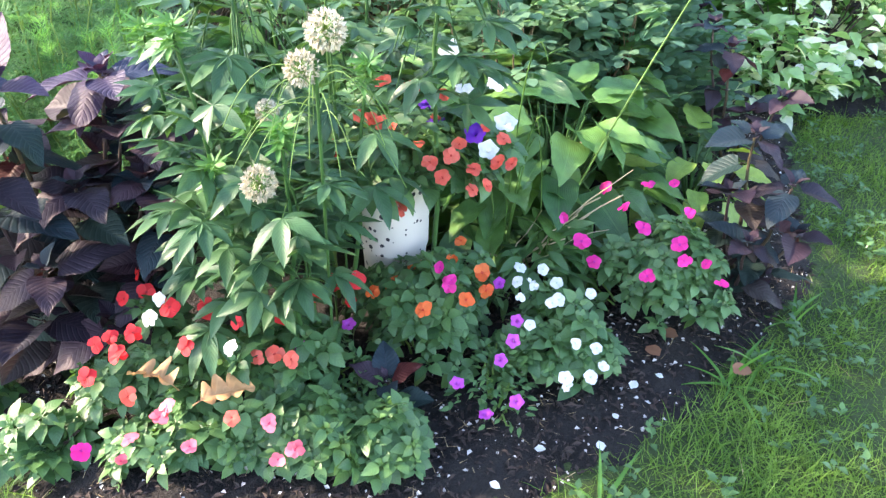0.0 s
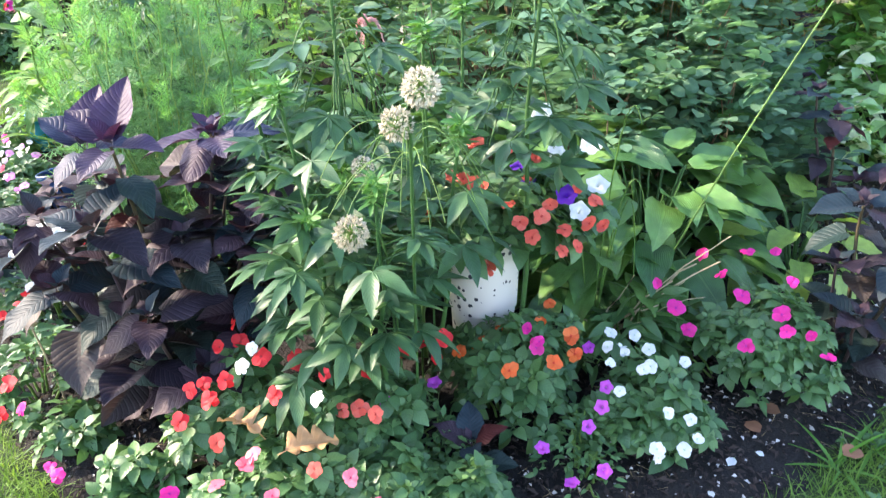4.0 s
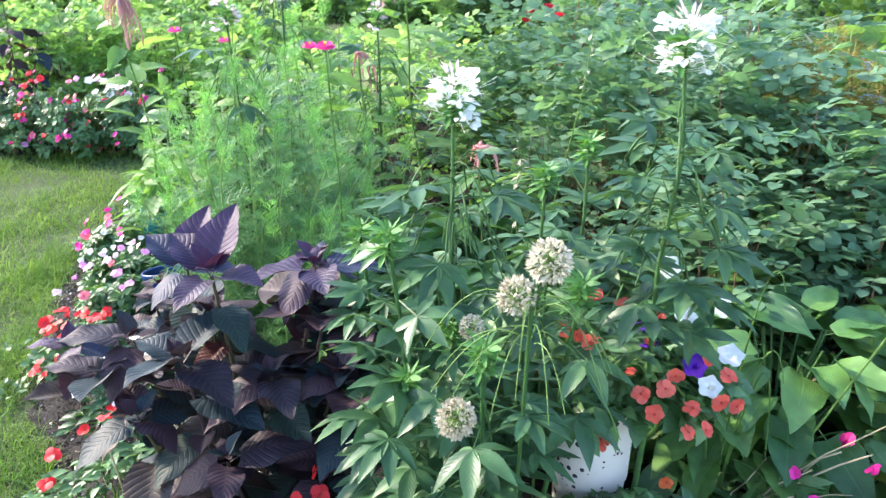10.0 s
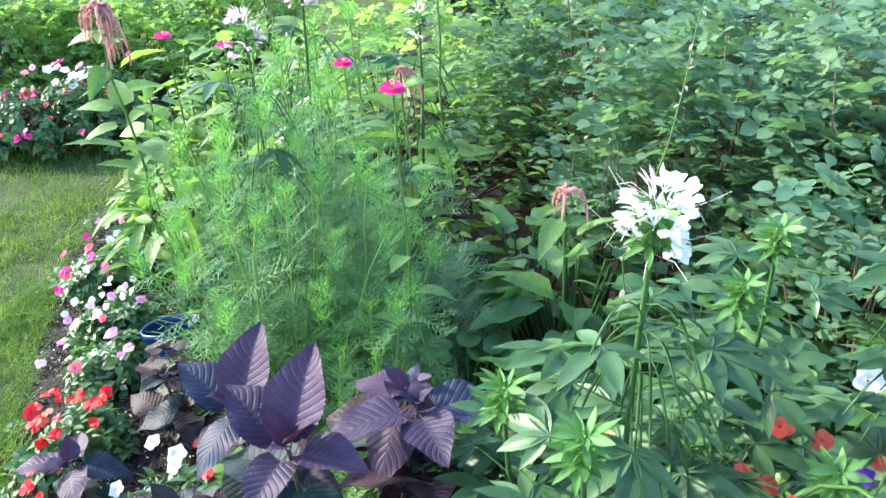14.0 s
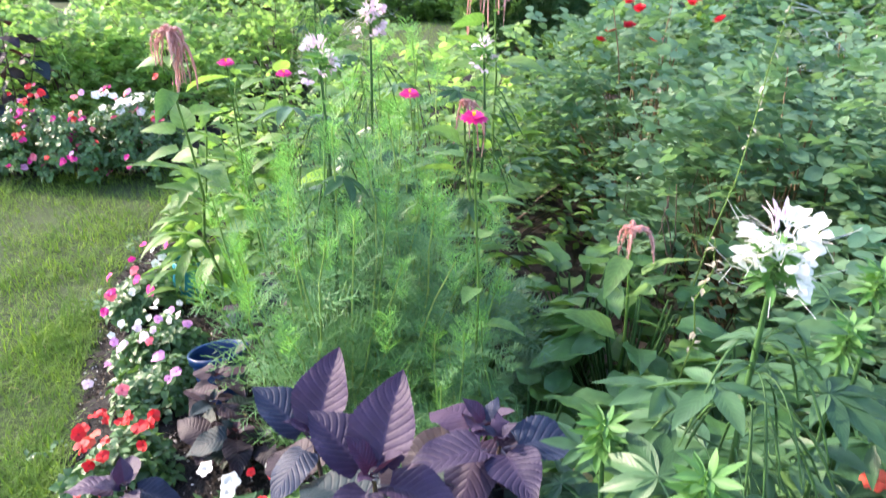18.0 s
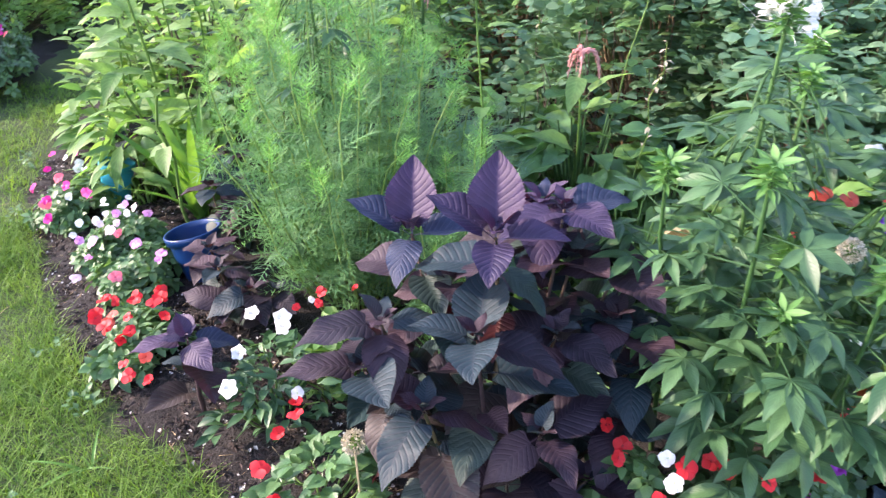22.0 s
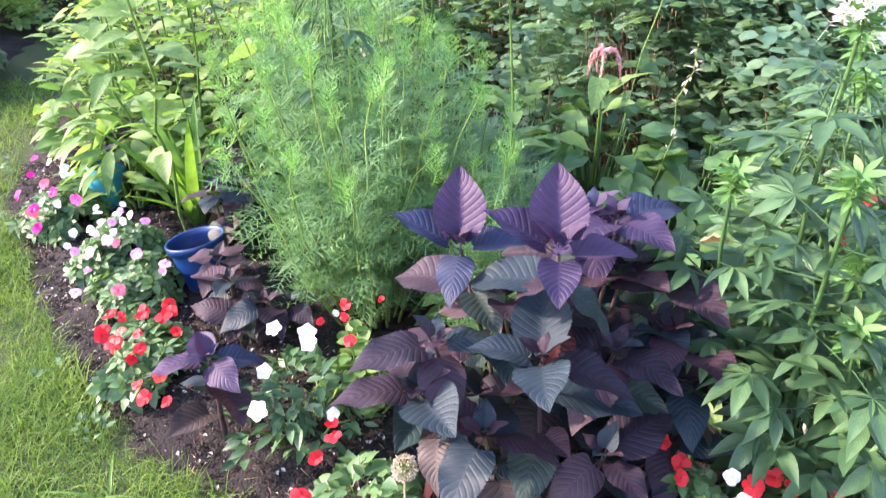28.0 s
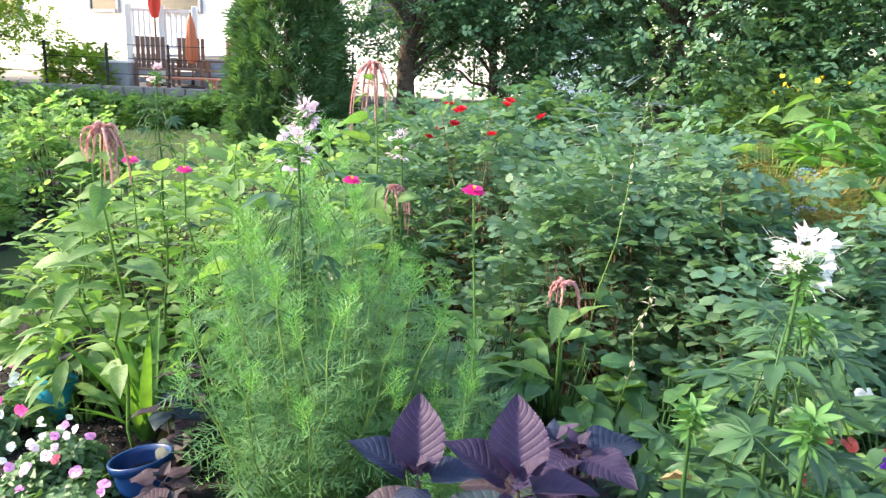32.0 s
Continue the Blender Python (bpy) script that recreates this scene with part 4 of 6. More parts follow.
# ---- potted flowers ----
def speckled():
    m, nt, bsdf, out = nodes_of("speckled_pot")
    v = nt.nodes.new("ShaderNodeTexVoronoi")
    v.inputs["Scale"].default_value = 62.0
    tc = nt.nodes.new("ShaderNodeTexCoord")
    nt.links.new(tc.outputs["Object"], v.inputs["Vector"])
    sepc = nt.nodes.new("ShaderNodeSeparateColor")
    nt.links.new(v.outputs["Color"], sepc.inputs["Color"])
    size = math_node(nt, "MULTIPLY", math_node(nt, "MAXIMUM", math_node(nt, "SUBTRACT", sepc.outputs["Red"], 0.45), 0.0), 0.85)
    fac = math_node(nt, "LESS_THAN", v.outputs["Distance"], size)
    nt.links.new(ramp_mix(nt, fac, (0.68, 0.64, 0.58), (0.02, 0.02, 0.03)), bsdf.inputs["Base Color"])
    bsdf.inputs["Roughness"].default_value = 0.35
    return m


M["speckled"] = speckled()
M["blue_glaze"] = rough_material("blue_plastic", (0.002, 0.026, 0.1), (0.004, 0.038, 0.14), 6.0, 0.35, 0.05, 60.0)
M["teal_glaze"] = rough_material("teal_plastic", (0.0, 0.2, 0.28), (0.01, 0.28, 0.36), 6.0, 0.4, 0.05, 60.0)


def pot(name, label, at, r, h, mat, tilt=0.0, fill=0.84, lean=0.0):
    t = thing(name, label, "plant pot", (*at, 0.03))
    if tilt:
        t.matrix_basis = pose(*at, 0.03, lean, tilt, 0)
    bm = bmesh.new()
    lathe(bm, [(0.001, 0.002), (r * 0.7, 0), (r * 0.74, 0.012), (r * 0.93, h * 0.8), (r * 0.95, h * 0.84), (r * 1.04, h * 0.85), (r * 1.06, h * 0.98), (r * 1.03, h), (r * 0.97, h * 0.985), (r * 0.94, h * 0.9), (r * 0.9, h * 0.5)], 40)
    bm_part("pot_wall", bm, mat, t, smooth=True)
    bm = bmesh.new()
    lathe(bm, [(0.001, h * fill), (r * 0.5, h * (fill + 0.01)), (r * 0.9, h * fill)], 24)
    bm_part("potting_soil", bm, M["soil"], t, smooth=True)
    return t


pot("speckled_pot", "white plant pot with black speckles, full of flowers", (0.085, -0.8), 0.1, 0.49, M["speckled"])
pt = thing("potted_impatiens", "coral impatiens overflowing the speckled pot", "flower", (0.085, -0.79, 0.5))
mound(pt, (0.27, 0.21), 0.1, 400, small_leaf, M["impatiens"], low=0.2, core=0.3, s=(0.9, 1.4))
flowers_on(pt, "coral", [(x + 0.005, y - 0.09, z + 0.06) for x, y, z in [(-0.02, -0.66, 0.53), (0.02, -0.68, 0.54), (0.16, -0.7, 0.54), (0.1, -0.7, 0.53), (0.19, -0.84, 0.5), (0.23, -0.8, 0.5), (0.22, -0.87, 0.49), (0.25, -0.75, 0.52), (0.35, -0.8, 0.5), (0.34, -0.75, 0.51), (-0.03, -0.83, 0.49), (0.2, -0.62, 0.58), (0.12, -0.6, 0.58), (0.1, -0.89, 0.41), (0.28, -0.84, 0.48), (0.0, -0.72, 0.55), (0.06, -0.74, 0.55), (-0.06, -0.78, 0.5), (0.3, -0.72, 0.55), (0.27, -0.86, 0.45), (0.31, -0.85, 0.46), (0.16, -0.82, 0.52), (0.38, -0.78, 0.48), (0.05, -0.6, 0.6)]], (0.085, -0.79, 0.5), size=1.1)
flowers_on(pt, "petunia_white", [(0.33, -0.6, 0.63), (0.25, -0.74, 0.65), (0.36, -0.74, 0.58), (0.31, -0.87, 0.58), (0.2, -0.57, 0.71)], (0.085, -0.79, 0.5), label="white petunia flower")
flowers_on(pt, "petunia_violet", [(0.29, -0.82, 0.59), (0.18, -0.78, 0.63), (0.2, -0.8, 0.6)], (0.085, -0.79, 0.5), label="deep violet petunia flower")

# ---- purple perilla ----
def perilla(label, at, h, branches, seed, tilt=0.0, leaf_scale=1.0, n_nodes=6):
    r = random.Random(seed)
    t = thing("perilla_plant", label, "plant", (*at, 0.02), "purple perilla")
    g = Geo()
    leaves = []
    shoots = [(0.0, 0.0, h, 0.0)] + [(a, rad, hh, 0.15) for a, rad, hh in branches]
    for a, rad, hh, z0 in shoots:
        top = np.array([math.cos(a) * rad + tilt * hh, math.sin(a) * rad, hh])
        foot = np.array([math.cos(a) * 0.02, math.sin(a) * 0.02, z0 * hh])
        pts = curve_points(foot, top, -0.03 if rad else 0.0, 7, 0.004)
        g.tube(pts, np.linspace(0.007, 0.0035, 7), 6)
        n = max(3, int(n_nodes * hh / 0.8) + 1)
        for k in range(n):
            f = 0.28 + 0.72 * k / (n - 1)
            p = np.array([np.interp(f * 6, range(7), pts[:, c]) for c in range(3)])
            last = k == n - 1
            for q in range(4 if last else 2):
                az = a * 1.3 + k * 1.571 + q * (1.571 if last else 3.1416) + r.gauss(0, 0.25)
                el = r.uniform(0.3, 0.95) if last else r.uniform(-1.0, -0.15) + 0.4 * f
                s = (r.uniform(0.8, 1.1) if last else r.uniform(0.85, 1.2)) * leaf_scale
                leaves.append((p, az, el, r.gauss(0, 0.35), s))
            if last:
                for q in range(4):
                    leaves.append((p + [0, 0, 0.01], a + q * 1.571 + 0.8, 1.15, 0.0, 0.32 * leaf_scale))
            elif k > 0:
                for q in range(2):
                    leaves.append((p, a * 1.3 + k * 1.571 + q * 3.1416 + 0.7, r.uniform(0.1, 0.6), r.gauss(0, 0.4), r.uniform(0.4, 0.65) * leaf_scale))
    g.ob("stem", M["dark_stem"], t)
    for k, (p, az, el, ro, s) in enumerate(leaves):
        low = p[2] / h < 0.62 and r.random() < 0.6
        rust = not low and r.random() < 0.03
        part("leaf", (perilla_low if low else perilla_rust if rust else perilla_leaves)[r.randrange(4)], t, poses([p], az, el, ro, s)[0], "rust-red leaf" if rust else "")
    return t


def perilla_bush(label, foot, tips, seed, s=1.0, up=(), pale=False):
    """A branching perilla: every shoot ends in an open rosette, with drooping pairs of leaves below it."""
    r = random.Random(seed)
    t = thing("perilla_plant", label, "plant", (*foot, 0.02), "purple perilla")
    g = Geo()
    zmax = max(p[2] for p in tips)
    for i, tip in enumerate(tips):
        e = np.array([tip[0] - foot[0], tip[1] - foot[1], tip[2] - 0.02])
        out_ = math.atan2(e[1], e[0])
        pts = curve_points(e * [0.12, 0.12, 0.05], e, -0.04 if i else 0.0, 7, 0.004)
        g.tube(pts, np.linspace(0.008, 0.0035, 7), 6)
        high = pale or i in up or (up and tip[2] > 0.69)
        n = max(1, int(e[2] / 0.13))
        spin = r.uniform(0, 6.28)
        for k in range(n):
            f = 1 - 0.68 * (k + 0.7) / n
            p = [np.interp(f * 6, range(7), pts[:, c]) for c in range(3)]
            for q in range(2):
                az = spin + k * 1.571 + q * 3.1416 + r.gauss(0, 0.3)
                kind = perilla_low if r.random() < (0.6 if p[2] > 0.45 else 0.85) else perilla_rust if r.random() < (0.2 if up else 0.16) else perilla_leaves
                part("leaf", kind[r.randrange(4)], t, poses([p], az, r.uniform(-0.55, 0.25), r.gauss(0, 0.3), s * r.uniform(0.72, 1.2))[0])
                if k < 2 and r.random() < 0.5:
                    part("leaf", perilla_leaves[r.randrange(4)], t, poses([p], az + 0.8, r.uniform(0.1, 0.6), 0.2, s * r.uniform(0.4, 0.6))[0])
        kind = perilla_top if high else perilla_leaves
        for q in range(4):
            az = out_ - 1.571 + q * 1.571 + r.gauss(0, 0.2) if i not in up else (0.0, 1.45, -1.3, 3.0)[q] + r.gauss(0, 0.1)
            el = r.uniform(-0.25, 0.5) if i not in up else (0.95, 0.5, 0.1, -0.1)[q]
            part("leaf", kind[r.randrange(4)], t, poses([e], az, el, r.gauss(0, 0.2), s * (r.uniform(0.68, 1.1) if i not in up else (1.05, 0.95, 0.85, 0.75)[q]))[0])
        for q in range(4):
            part("young_leaf", kind[q], t, poses([e + [0, 0, 0.008]], spin + q * 1.571, r.uniform(0.7, 1.1), 0.0, s * r.uniform(0.25, 0.48))[0])
    g.ob("stem", M["dark_stem"], t)
    return t


perilla_bush("large purple perilla with crinkled dark leaves growing in the bed", (-0.68, -1.04),
             [(-0.69, -1.11, 0.775), (-0.86, -0.98, 0.71), (-0.59, -0.86, 0.72), (-0.45, -1.02, 0.53), (-0.41, -1.05, 0.43), (-0.53, -0.93, 0.62), (-0.91, -1.13, 0.59), (-0.72, -1.2, 0.61), (-0.82, -1.24, 0.47), (-0.44, -1.11, 0.33), (-0.41, -1.03, 0.51), (-0.94, -1.18, 0.52), (-0.44, -0.96, 0.62),
              (-0.6, -1.24, 0.42), (-0.5, -1.2, 0.26), (-0.66, -1.22, 0.27), (-0.95, -0.98, 0.44), (-0.78, -1.02, 0.62), (-0.57, -1.1, 0.55), (-0.55, -0.92, 0.74)], 3, 1.0, (0, 1))
perilla_bush("small purple perilla seedling among red impatiens", (-1.47, -0.8), [(-1.465, -0.81, 0.3)], 5, 1.02, (), True)
perilla_bush("dark purple perilla beside the lawn edge", (1.06, -0.58), [(1.03, -0.53, 0.5), (1.13, -0.62, 0.4), (0.98, -0.6, 0.36), (1.18, -0.62, 0.25), (1.03, -0.7, 0.26)], 8, 0.85)
perilla_bush("dark purple perilla behind the lime-leaved clump", (1.15, 0.05), [(1.08, 0.05, 0.54), (1.25, -0.05, 0.42), (1.17, 0.0, 0.34), (1.02, 0.1, 0.6)], 9, 0.7)
perilla("dark purple perilla at the back of the bed", (1.05, 0.85), 0.62, [(1.0, 0.2, 0.5), (4.0, 0.2, 0.45)], 10)
perilla_bush("low dark perilla hanging over the blue pot", (-1.52, -0.28), [(-1.6, -0.26, 0.25), (-1.54, -0.36, 0.24), (-1.43, -0.42, 0.2), (-1.52, -0.42, 0.15), (-1.36, -0.4, 0.18)], 11, 0.85)
perilla_bush("dark perilla behind the strap-leaved plant", (-1.7, 0.2), [(-1.7, 0.3, 0.34), (-1.69, 0.05, 0.32), (-1.62, 0.16, 0.28)], 12, 0.85)
perilla_bush("grey-purple perilla under the pale leaves", (-2.2, 0.75), [(-2.2, 0.72, 0.3), (-2.32, 0.7, 0.24), (-2.1, 0.85, 0.28)], 13, 0.85)
perilla("tiny dark perilla seedling between impatiens", (0.13, -1.22), 0.14, [], 14, leaf_scale=0.6, n_nodes=12)

# ---- tall cleome ----
cleome_petal = blade(0.019, 0.0145, 5, 1, "petal", 0.3, 0.35, 0, 0, 0.008)
blossoms = {c: [mesh_of("blossom", joined([(cleome_petal, poses([(0, 0, 0)] * 4, [-0.9, -0.3, 0.3, 0.9], U(-0.1, 0.5, 4), rng.normal(0, 0.4, 4), U(0.85, 1.15, 4)))]), M[c]) for _ in range(3)] for c in ("white", "blush")}


def cleome(label, at, h, head=None, leaves=28, seed=0, lean=(0, 0), low=0.15):
    r = random.Random(seed)
    t = thing("cleome_plant", label, "plant", (*at, 0.02), "cleome")
    top = np.array([lean[0], lean[1], h])
    pts = curve_points((0, 0, 0), top, 0, 7, 0.006)
    g = Geo()
    g.tube(pts, np.linspace(0.0075, 0.0035, 7), 7)
    if head:
        for k in range(26):
            a, zz = r.uniform(0, 6.28), r.uniform(0.68, 0.9)
            base = np.array([lean[0] * zz, lean[1] * zz, h * zz])
            end = base + [math.cos(a) * r.uniform(0.07, 0.14), math.sin(a) * r.uniform(0.07, 0.14), r.uniform(-0.15, -0.02)]
            g.tube(curve_points(base, end, 0.05, 7), [0.0013, 0.0012, 0.0012, 0.0014, 0.0022, 0.0022, 0.0012], 4)
    g.ob("stem", M["shade_stem"], t)
    leaves = int(leaves * 1.25)
    for k in range(leaves):
        f = low + (0.9 - low) * (k + r.random()) / leaves
        p = [np.interp(f * 6, range(7), pts[:, c]) for c in range(3)]
        part("leaf", palm_big[r.randrange(5)], t, poses([p], k * 2.4 + r.gauss(0, 0.3), r.uniform(-0.1, 0.6), r.gauss(0, 0.25), r.uniform(0.75, 1.2) * (1.15 - 0.45 * f))[0])
    for k in range(12):
        part("young_leaf", palm_young[k % 2], t, poses([top - [0, 0, 0.03 - 0.004 * k]], k * 2.4, 0.15 + 0.075 * k, 0, r.uniform(0.8, 1.1))[0], "pale young top leaf")
    if head:
        n = head[1]
        a, lev = U(0, 6.283, n), U(-0.05, 0.06, n)
        pp = top + np.stack([np.cos(a) * U(0.018, 0.036, n), np.sin(a) * U(0.018, 0.036, n), lev * 0.75], -1)
        for k in range(n):
            part("blossom", blossoms[head[0]][k % 3], t, poses([pp[k]], a[k] - 1.571, U(-0.3, 0.55) + 6.0 * lev[k], rng.normal(0, 0.4), U(0.85, 1.15))[0], "white blossom with four clawed petals")
        g = Geo()
        for k in range(n):
            a = U(0, 6.283)
            b = top + [0, 0, U(-0.05, 0.04)]
            g.tube([b, b + [math.cos(a) * 0.05, math.sin(a) * 0.05, 0.01], b + [math.cos(a) * U(0.06, 0.085), math.sin(a) * U(0.06, 0.085), U(-0.02, 0.04)]], 0.0004, 3)
        g.ob("stamen_spray", M["white"], t)
        g = Geo()
        nb = 12
        a = U(0, 6.283, nb)
        g.scatter(blade(0.026, 0.007, 3, 1, "lance", 0.8, 0), poses(top + np.stack([np.cos(a) * 0.012, np.sin(a) * 0.012, U(0.03, 0.06, nb)], -1), a - 1.571, U(0.6, 1.4, nb), 0, U(0.6, 1.1, nb)))
        tagged(g.ob("bud_tuft", M["blush"], t, "pink pointed buds"), kind="stuff")
    return t


cleome("tall cleome with a white spider flower", (-0.2, -0.93), 1.13, ("white", 28), 26, 21, (0.0, -0.05))
cleome("tall cleome with a white spider flower above the pot", (0.2, -0.85), 1.24, ("white", 26), 24, 22, (0.0, -0.06), 0.5)
cleome("leafy green cleome with a star-shaped top", (-0.2, -1.05), 0.92, None, 18, 23, (-0.05, -0.13), 0.42)
cleome("leafy green cleome with a star-shaped top", (-0.29, -0.88), 0.86, None, 18, 24, (-0.09, -0.15), 0.35)
cleome("leafy green cleome beside the purple perilla", (-0.2, -1.1), 0.66, None, 15, 25, (0.0, -0.12), 0.42)
cleome("leafy green cleome beside the speckled pot", (-0.16, -1.0), 0.72, None, 20, 26, (0.0, -0.1), 0.42)
cleome("leafy green cleome shading the speckled pot", (-0.03, -0.95), 0.8, None, 12, 27, (0.1, -0.06), 0.62)
cleome("leafy green cleome in the middle of the bed", (-0.02, -0.62), 0.98, None, 14, 28, (0.02, 0), 0.5)
cleome("leafy green cleome in the middle of the bed", (-0.08, -0.78), 0.95, None, 16, 29, (0.02, 0), 0.3)
cleome("tall cleome with a pale pink spider flower", (-1.25, 0.15), 1.26, ("blush", 15), 14, 30)
cleome("tall cleome with a pale pink spider flower", (-1.2, -0.2), 1.2, ("blush", 10), 12, 31, (0, -0.06))
cleome("tall cleome with a small pink flower", (-0.95, 0.3), 1.16, ("blush", 7), 12, 32)
cleome("tall pale cleome near the far lawn", (-2.2, 1.6), 1.3, ("blush", 6), 14, 33)

# ---- dried alliums ----
def allium(label, foot, top, r, seed):
    t = thing("allium", label, "flower", foot, "dried alliums")
    f, e = np.zeros(3), np.array(top) - np.array(foot)
    g = Geo()
    u = np.linspace(0, 1, 10)[:, None]
    bend = np.array([0.0, 0.0, e[2] * 0.98]) if seed < 5 else (f + e) / 2 + [0, 0, 0.06]
    g.tube(2 * u * (1 - u) * bend + u * u * e, np.linspace(0.0032, 0.002, 10), 6)
    g.ob("stalk", M["straw" if seed == 5 else "stem" if seed == 6 else "shade_stem"], t)
    n = 120
    k = np.arange(n)
    ph = np.arccos(1 - 2 * (k + 0.5) / n)
    az = k * 2.39996
    out_ = np.stack([np.sin(ph) * np.cos(az), np.sin(ph) * np.sin(az), np.cos(ph)], -1)
    el = np.arcsin(out_[:, 2])
    a = np.arctan2(-out_[:, 0], out_[:, 1])
    g = Geo()
    g.scatter(blade(r * 0.62, 0.0022, 2, 1, "needle", 0.1, 0), poses(np.repeat(e[None], n, 0), a, el, 0, 1.0))
    g.ob("pedicel_ball", M["stem"], t)
    g = Geo()
    for q in range(4):
        g.scatter(blade(r * 0.3, r * 0.15, 2, 1, "lance", 0.3, 0.1), poses(e + out_ * r * U(0.66, 0.8, n)[:, None], a + rng.normal(0, 0.7, n), np.clip(el + rng.normal(0, 0.6, n), -1.5, 1.5), U(0, 6.28, n), U(0.7, 1.2, n)))
    g.ob("flower_ball", M["allium"], t, "papery cream florets")
    return t


cleome("leafy green cleome in front of the dried alliums", (-0.08, -1.16), 0.76, None, 18, 35, (0.03, -0.08), 0.5)
allium("dried cream allium seed head on a bent stalk", (-0.02, -0.92, 0.02), (0.078, -1.365, 1.02), 0.034, 1)
allium("dried cream allium seed head on a bent stalk", (-0.06, -0.9, 0.02), (0.025, -1.33, 0.945), 0.031, 2)
allium("round whitish allium seed head low in the leaves", (-0.05, -1.12, 0.02), (-0.02, -1.466, 0.806), 0.03, 3)
allium("faded allium seed head among the leaves", (-0.1, -1.0, 0.02), (-0.093, -1.176, 0.796), 0.024, 4)
allium("small pale allium seed head above the soil", (-0.98, -1.15, 0.02), (-0.97, -1.2, 0.35), 0.028, 5)
allium("dried allium on a long leaning straw stalk", (0.44, -0.63, 0.02), (0.86, -0.55, 1.04), 0.034, 6)
# ---- hostas ----
hosta_leaves = [mesh_of("hosta_leaf", blade(0.2, 0.118, 11, 3, "ovate", f, dr, 0.05, 0, 0.05, 2.5), M["hosta"]) for f, dr in ((0.3, 0.25), (0.45, 0.15), (0.15, 0.4))]
M["gold_leaf"] = leaf_material("gold_leaf", (0.15, 0.27, 0.05), (0.26, 0.37, 0.09), 0.4, 0.25, veins=0.1, vein_count=11.0, relief=0.3, along=True)
gold_leaves = [mesh_of("gold_leaf", blade(0.17, 0.11, 8, 2, "ovate", 0.25, d, 0.04, 0, 0.04), M["gold_leaf"]) for d in (0.2, 0.45)]


def hosta(label, at, n, r, h, seed, gold=False, s=1.0):
    q = random.Random(seed)
    t = thing("hosta_plant", label, "plant", (*at, 0.02), "hostas")
    g = Geo()
    for k in range(n):
        a, f = k * 2.4 + q.gauss(0, 0.2), (k + 0.5) / n
        rad = r * (0.25 + 0.75 * f)
        p = np.array([-math.sin(a) * rad, math.cos(a) * rad, h * (1.05 - 0.75 * f * f) * q.uniform(0.85, 1.1)])
        g.tube(curve_points((0, 0, 0), p, 0.04, 5), [0.006, 0.005, 0.005, 0.004, 0.003], 5)
        ms = gold_leaves if gold else hosta_leaves
        part("leaf", ms[q.randrange(len(ms))], t, poses([p], a + q.gauss(0, 0.15), q.uniform(-0.1, 0.45) - 0.6 * f, q.gauss(0, 0.25), s * q.uniform(0.7, 1.1))[0])
    for k in range(n // 2):
        a, rad = k * 2.4 + 1.1, r * q.uniform(0.45, 0.95)
        p = [-math.sin(a) * rad, math.cos(a) * rad, h * q.uniform(0.25, 0.6)]
        ms = gold_leaves if gold else hosta_leaves
        part("leaf", ms[q.randrange(len(ms))], t, poses([p], a + q.gauss(0, 0.4), q.uniform(-0.7, 0.1), q.gauss(0, 0.3), s * q.uniform(0.6, 0.95))[0])
    g.ob("crown_base", M["shade_stem"], t)


hosta("broad-leaved green hosta behind the dried stalks", (0.52, -0.32), 60, 0.27, 0.42, 1, s=0.95)
hosta("broad-leaved green hosta in the shade", (0.62, 0.1), 34, 0.24, 0.42, 2)
hosta("shaded green hosta beside the flower pot", (0.36, -0.5), 34, 0.2, 0.3, 3, s=0.75)
hosta("green hosta behind the purple perilla", (-0.6, -0.4), 56, 0.25, 0.42, 4, s=0.68)
hosta("green hosta with upright leaves in the shade", (-0.42, 0.0), 52, 0.26, 0.52, 5, s=0.8)
hosta("green hosta hidden under the cleome", (-0.34, -0.5), 56, 0.24, 0.45, 6, s=0.65)
hosta("green hosta under the rose bush", (-0.1, -0.1), 44, 0.24, 0.46, 9, s=0.75)
hosta("green hosta below the amaranth", (-0.6, 0.3), 40, 0.24, 0.5, 10, s=0.8)
hosta("green hosta among the cleome stems", (0.12, -0.38), 40, 0.22, 0.4, 11, s=0.75)
hosta("green hosta in front of the rose bush", (0.3, -0.12), 24, 0.22, 0.42, 12)
hosta("green hosta behind the purple perilla", (-0.22, -0.3), 54, 0.25, 0.47, 13, s=0.68)
hosta("lime yellow hosta beside the purple perilla", (1.0, -0.15), 16, 0.17, 0.26, 7, True, 0.9)
hosta("green hosta under the feathery cosmos", (-0.85, -0.05), 30, 0.2, 0.4, 8, s=0.75)

# ---- feathery cosmos ----
def ribbons(a, b, w):
    """Thin flat threads from points a to points b, one quad each."""
    a, b = np.asarray(a, float), np.asarray(b, float)
    side = np.cross(b - a, [0.15, 0.1, 1.0])
    side *= (w / 2 / (np.linalg.norm(side, axis=1) + 1e-9))[:, None] if np.ndim(w) else w / 2 / (np.linalg.norm(side, axis=1, keepdims=True) + 1e-9)
    v = np.stack([a - side, a + side, b + side * 0.5, b - side * 0.5], 1).reshape(-1, 3)
    return v, np.arange(len(v)).reshape(-1, 4), np.tile([[0, 0.0], [1, 0], [1, 1], [0, 1]], (len(a), 1)) * 0.5


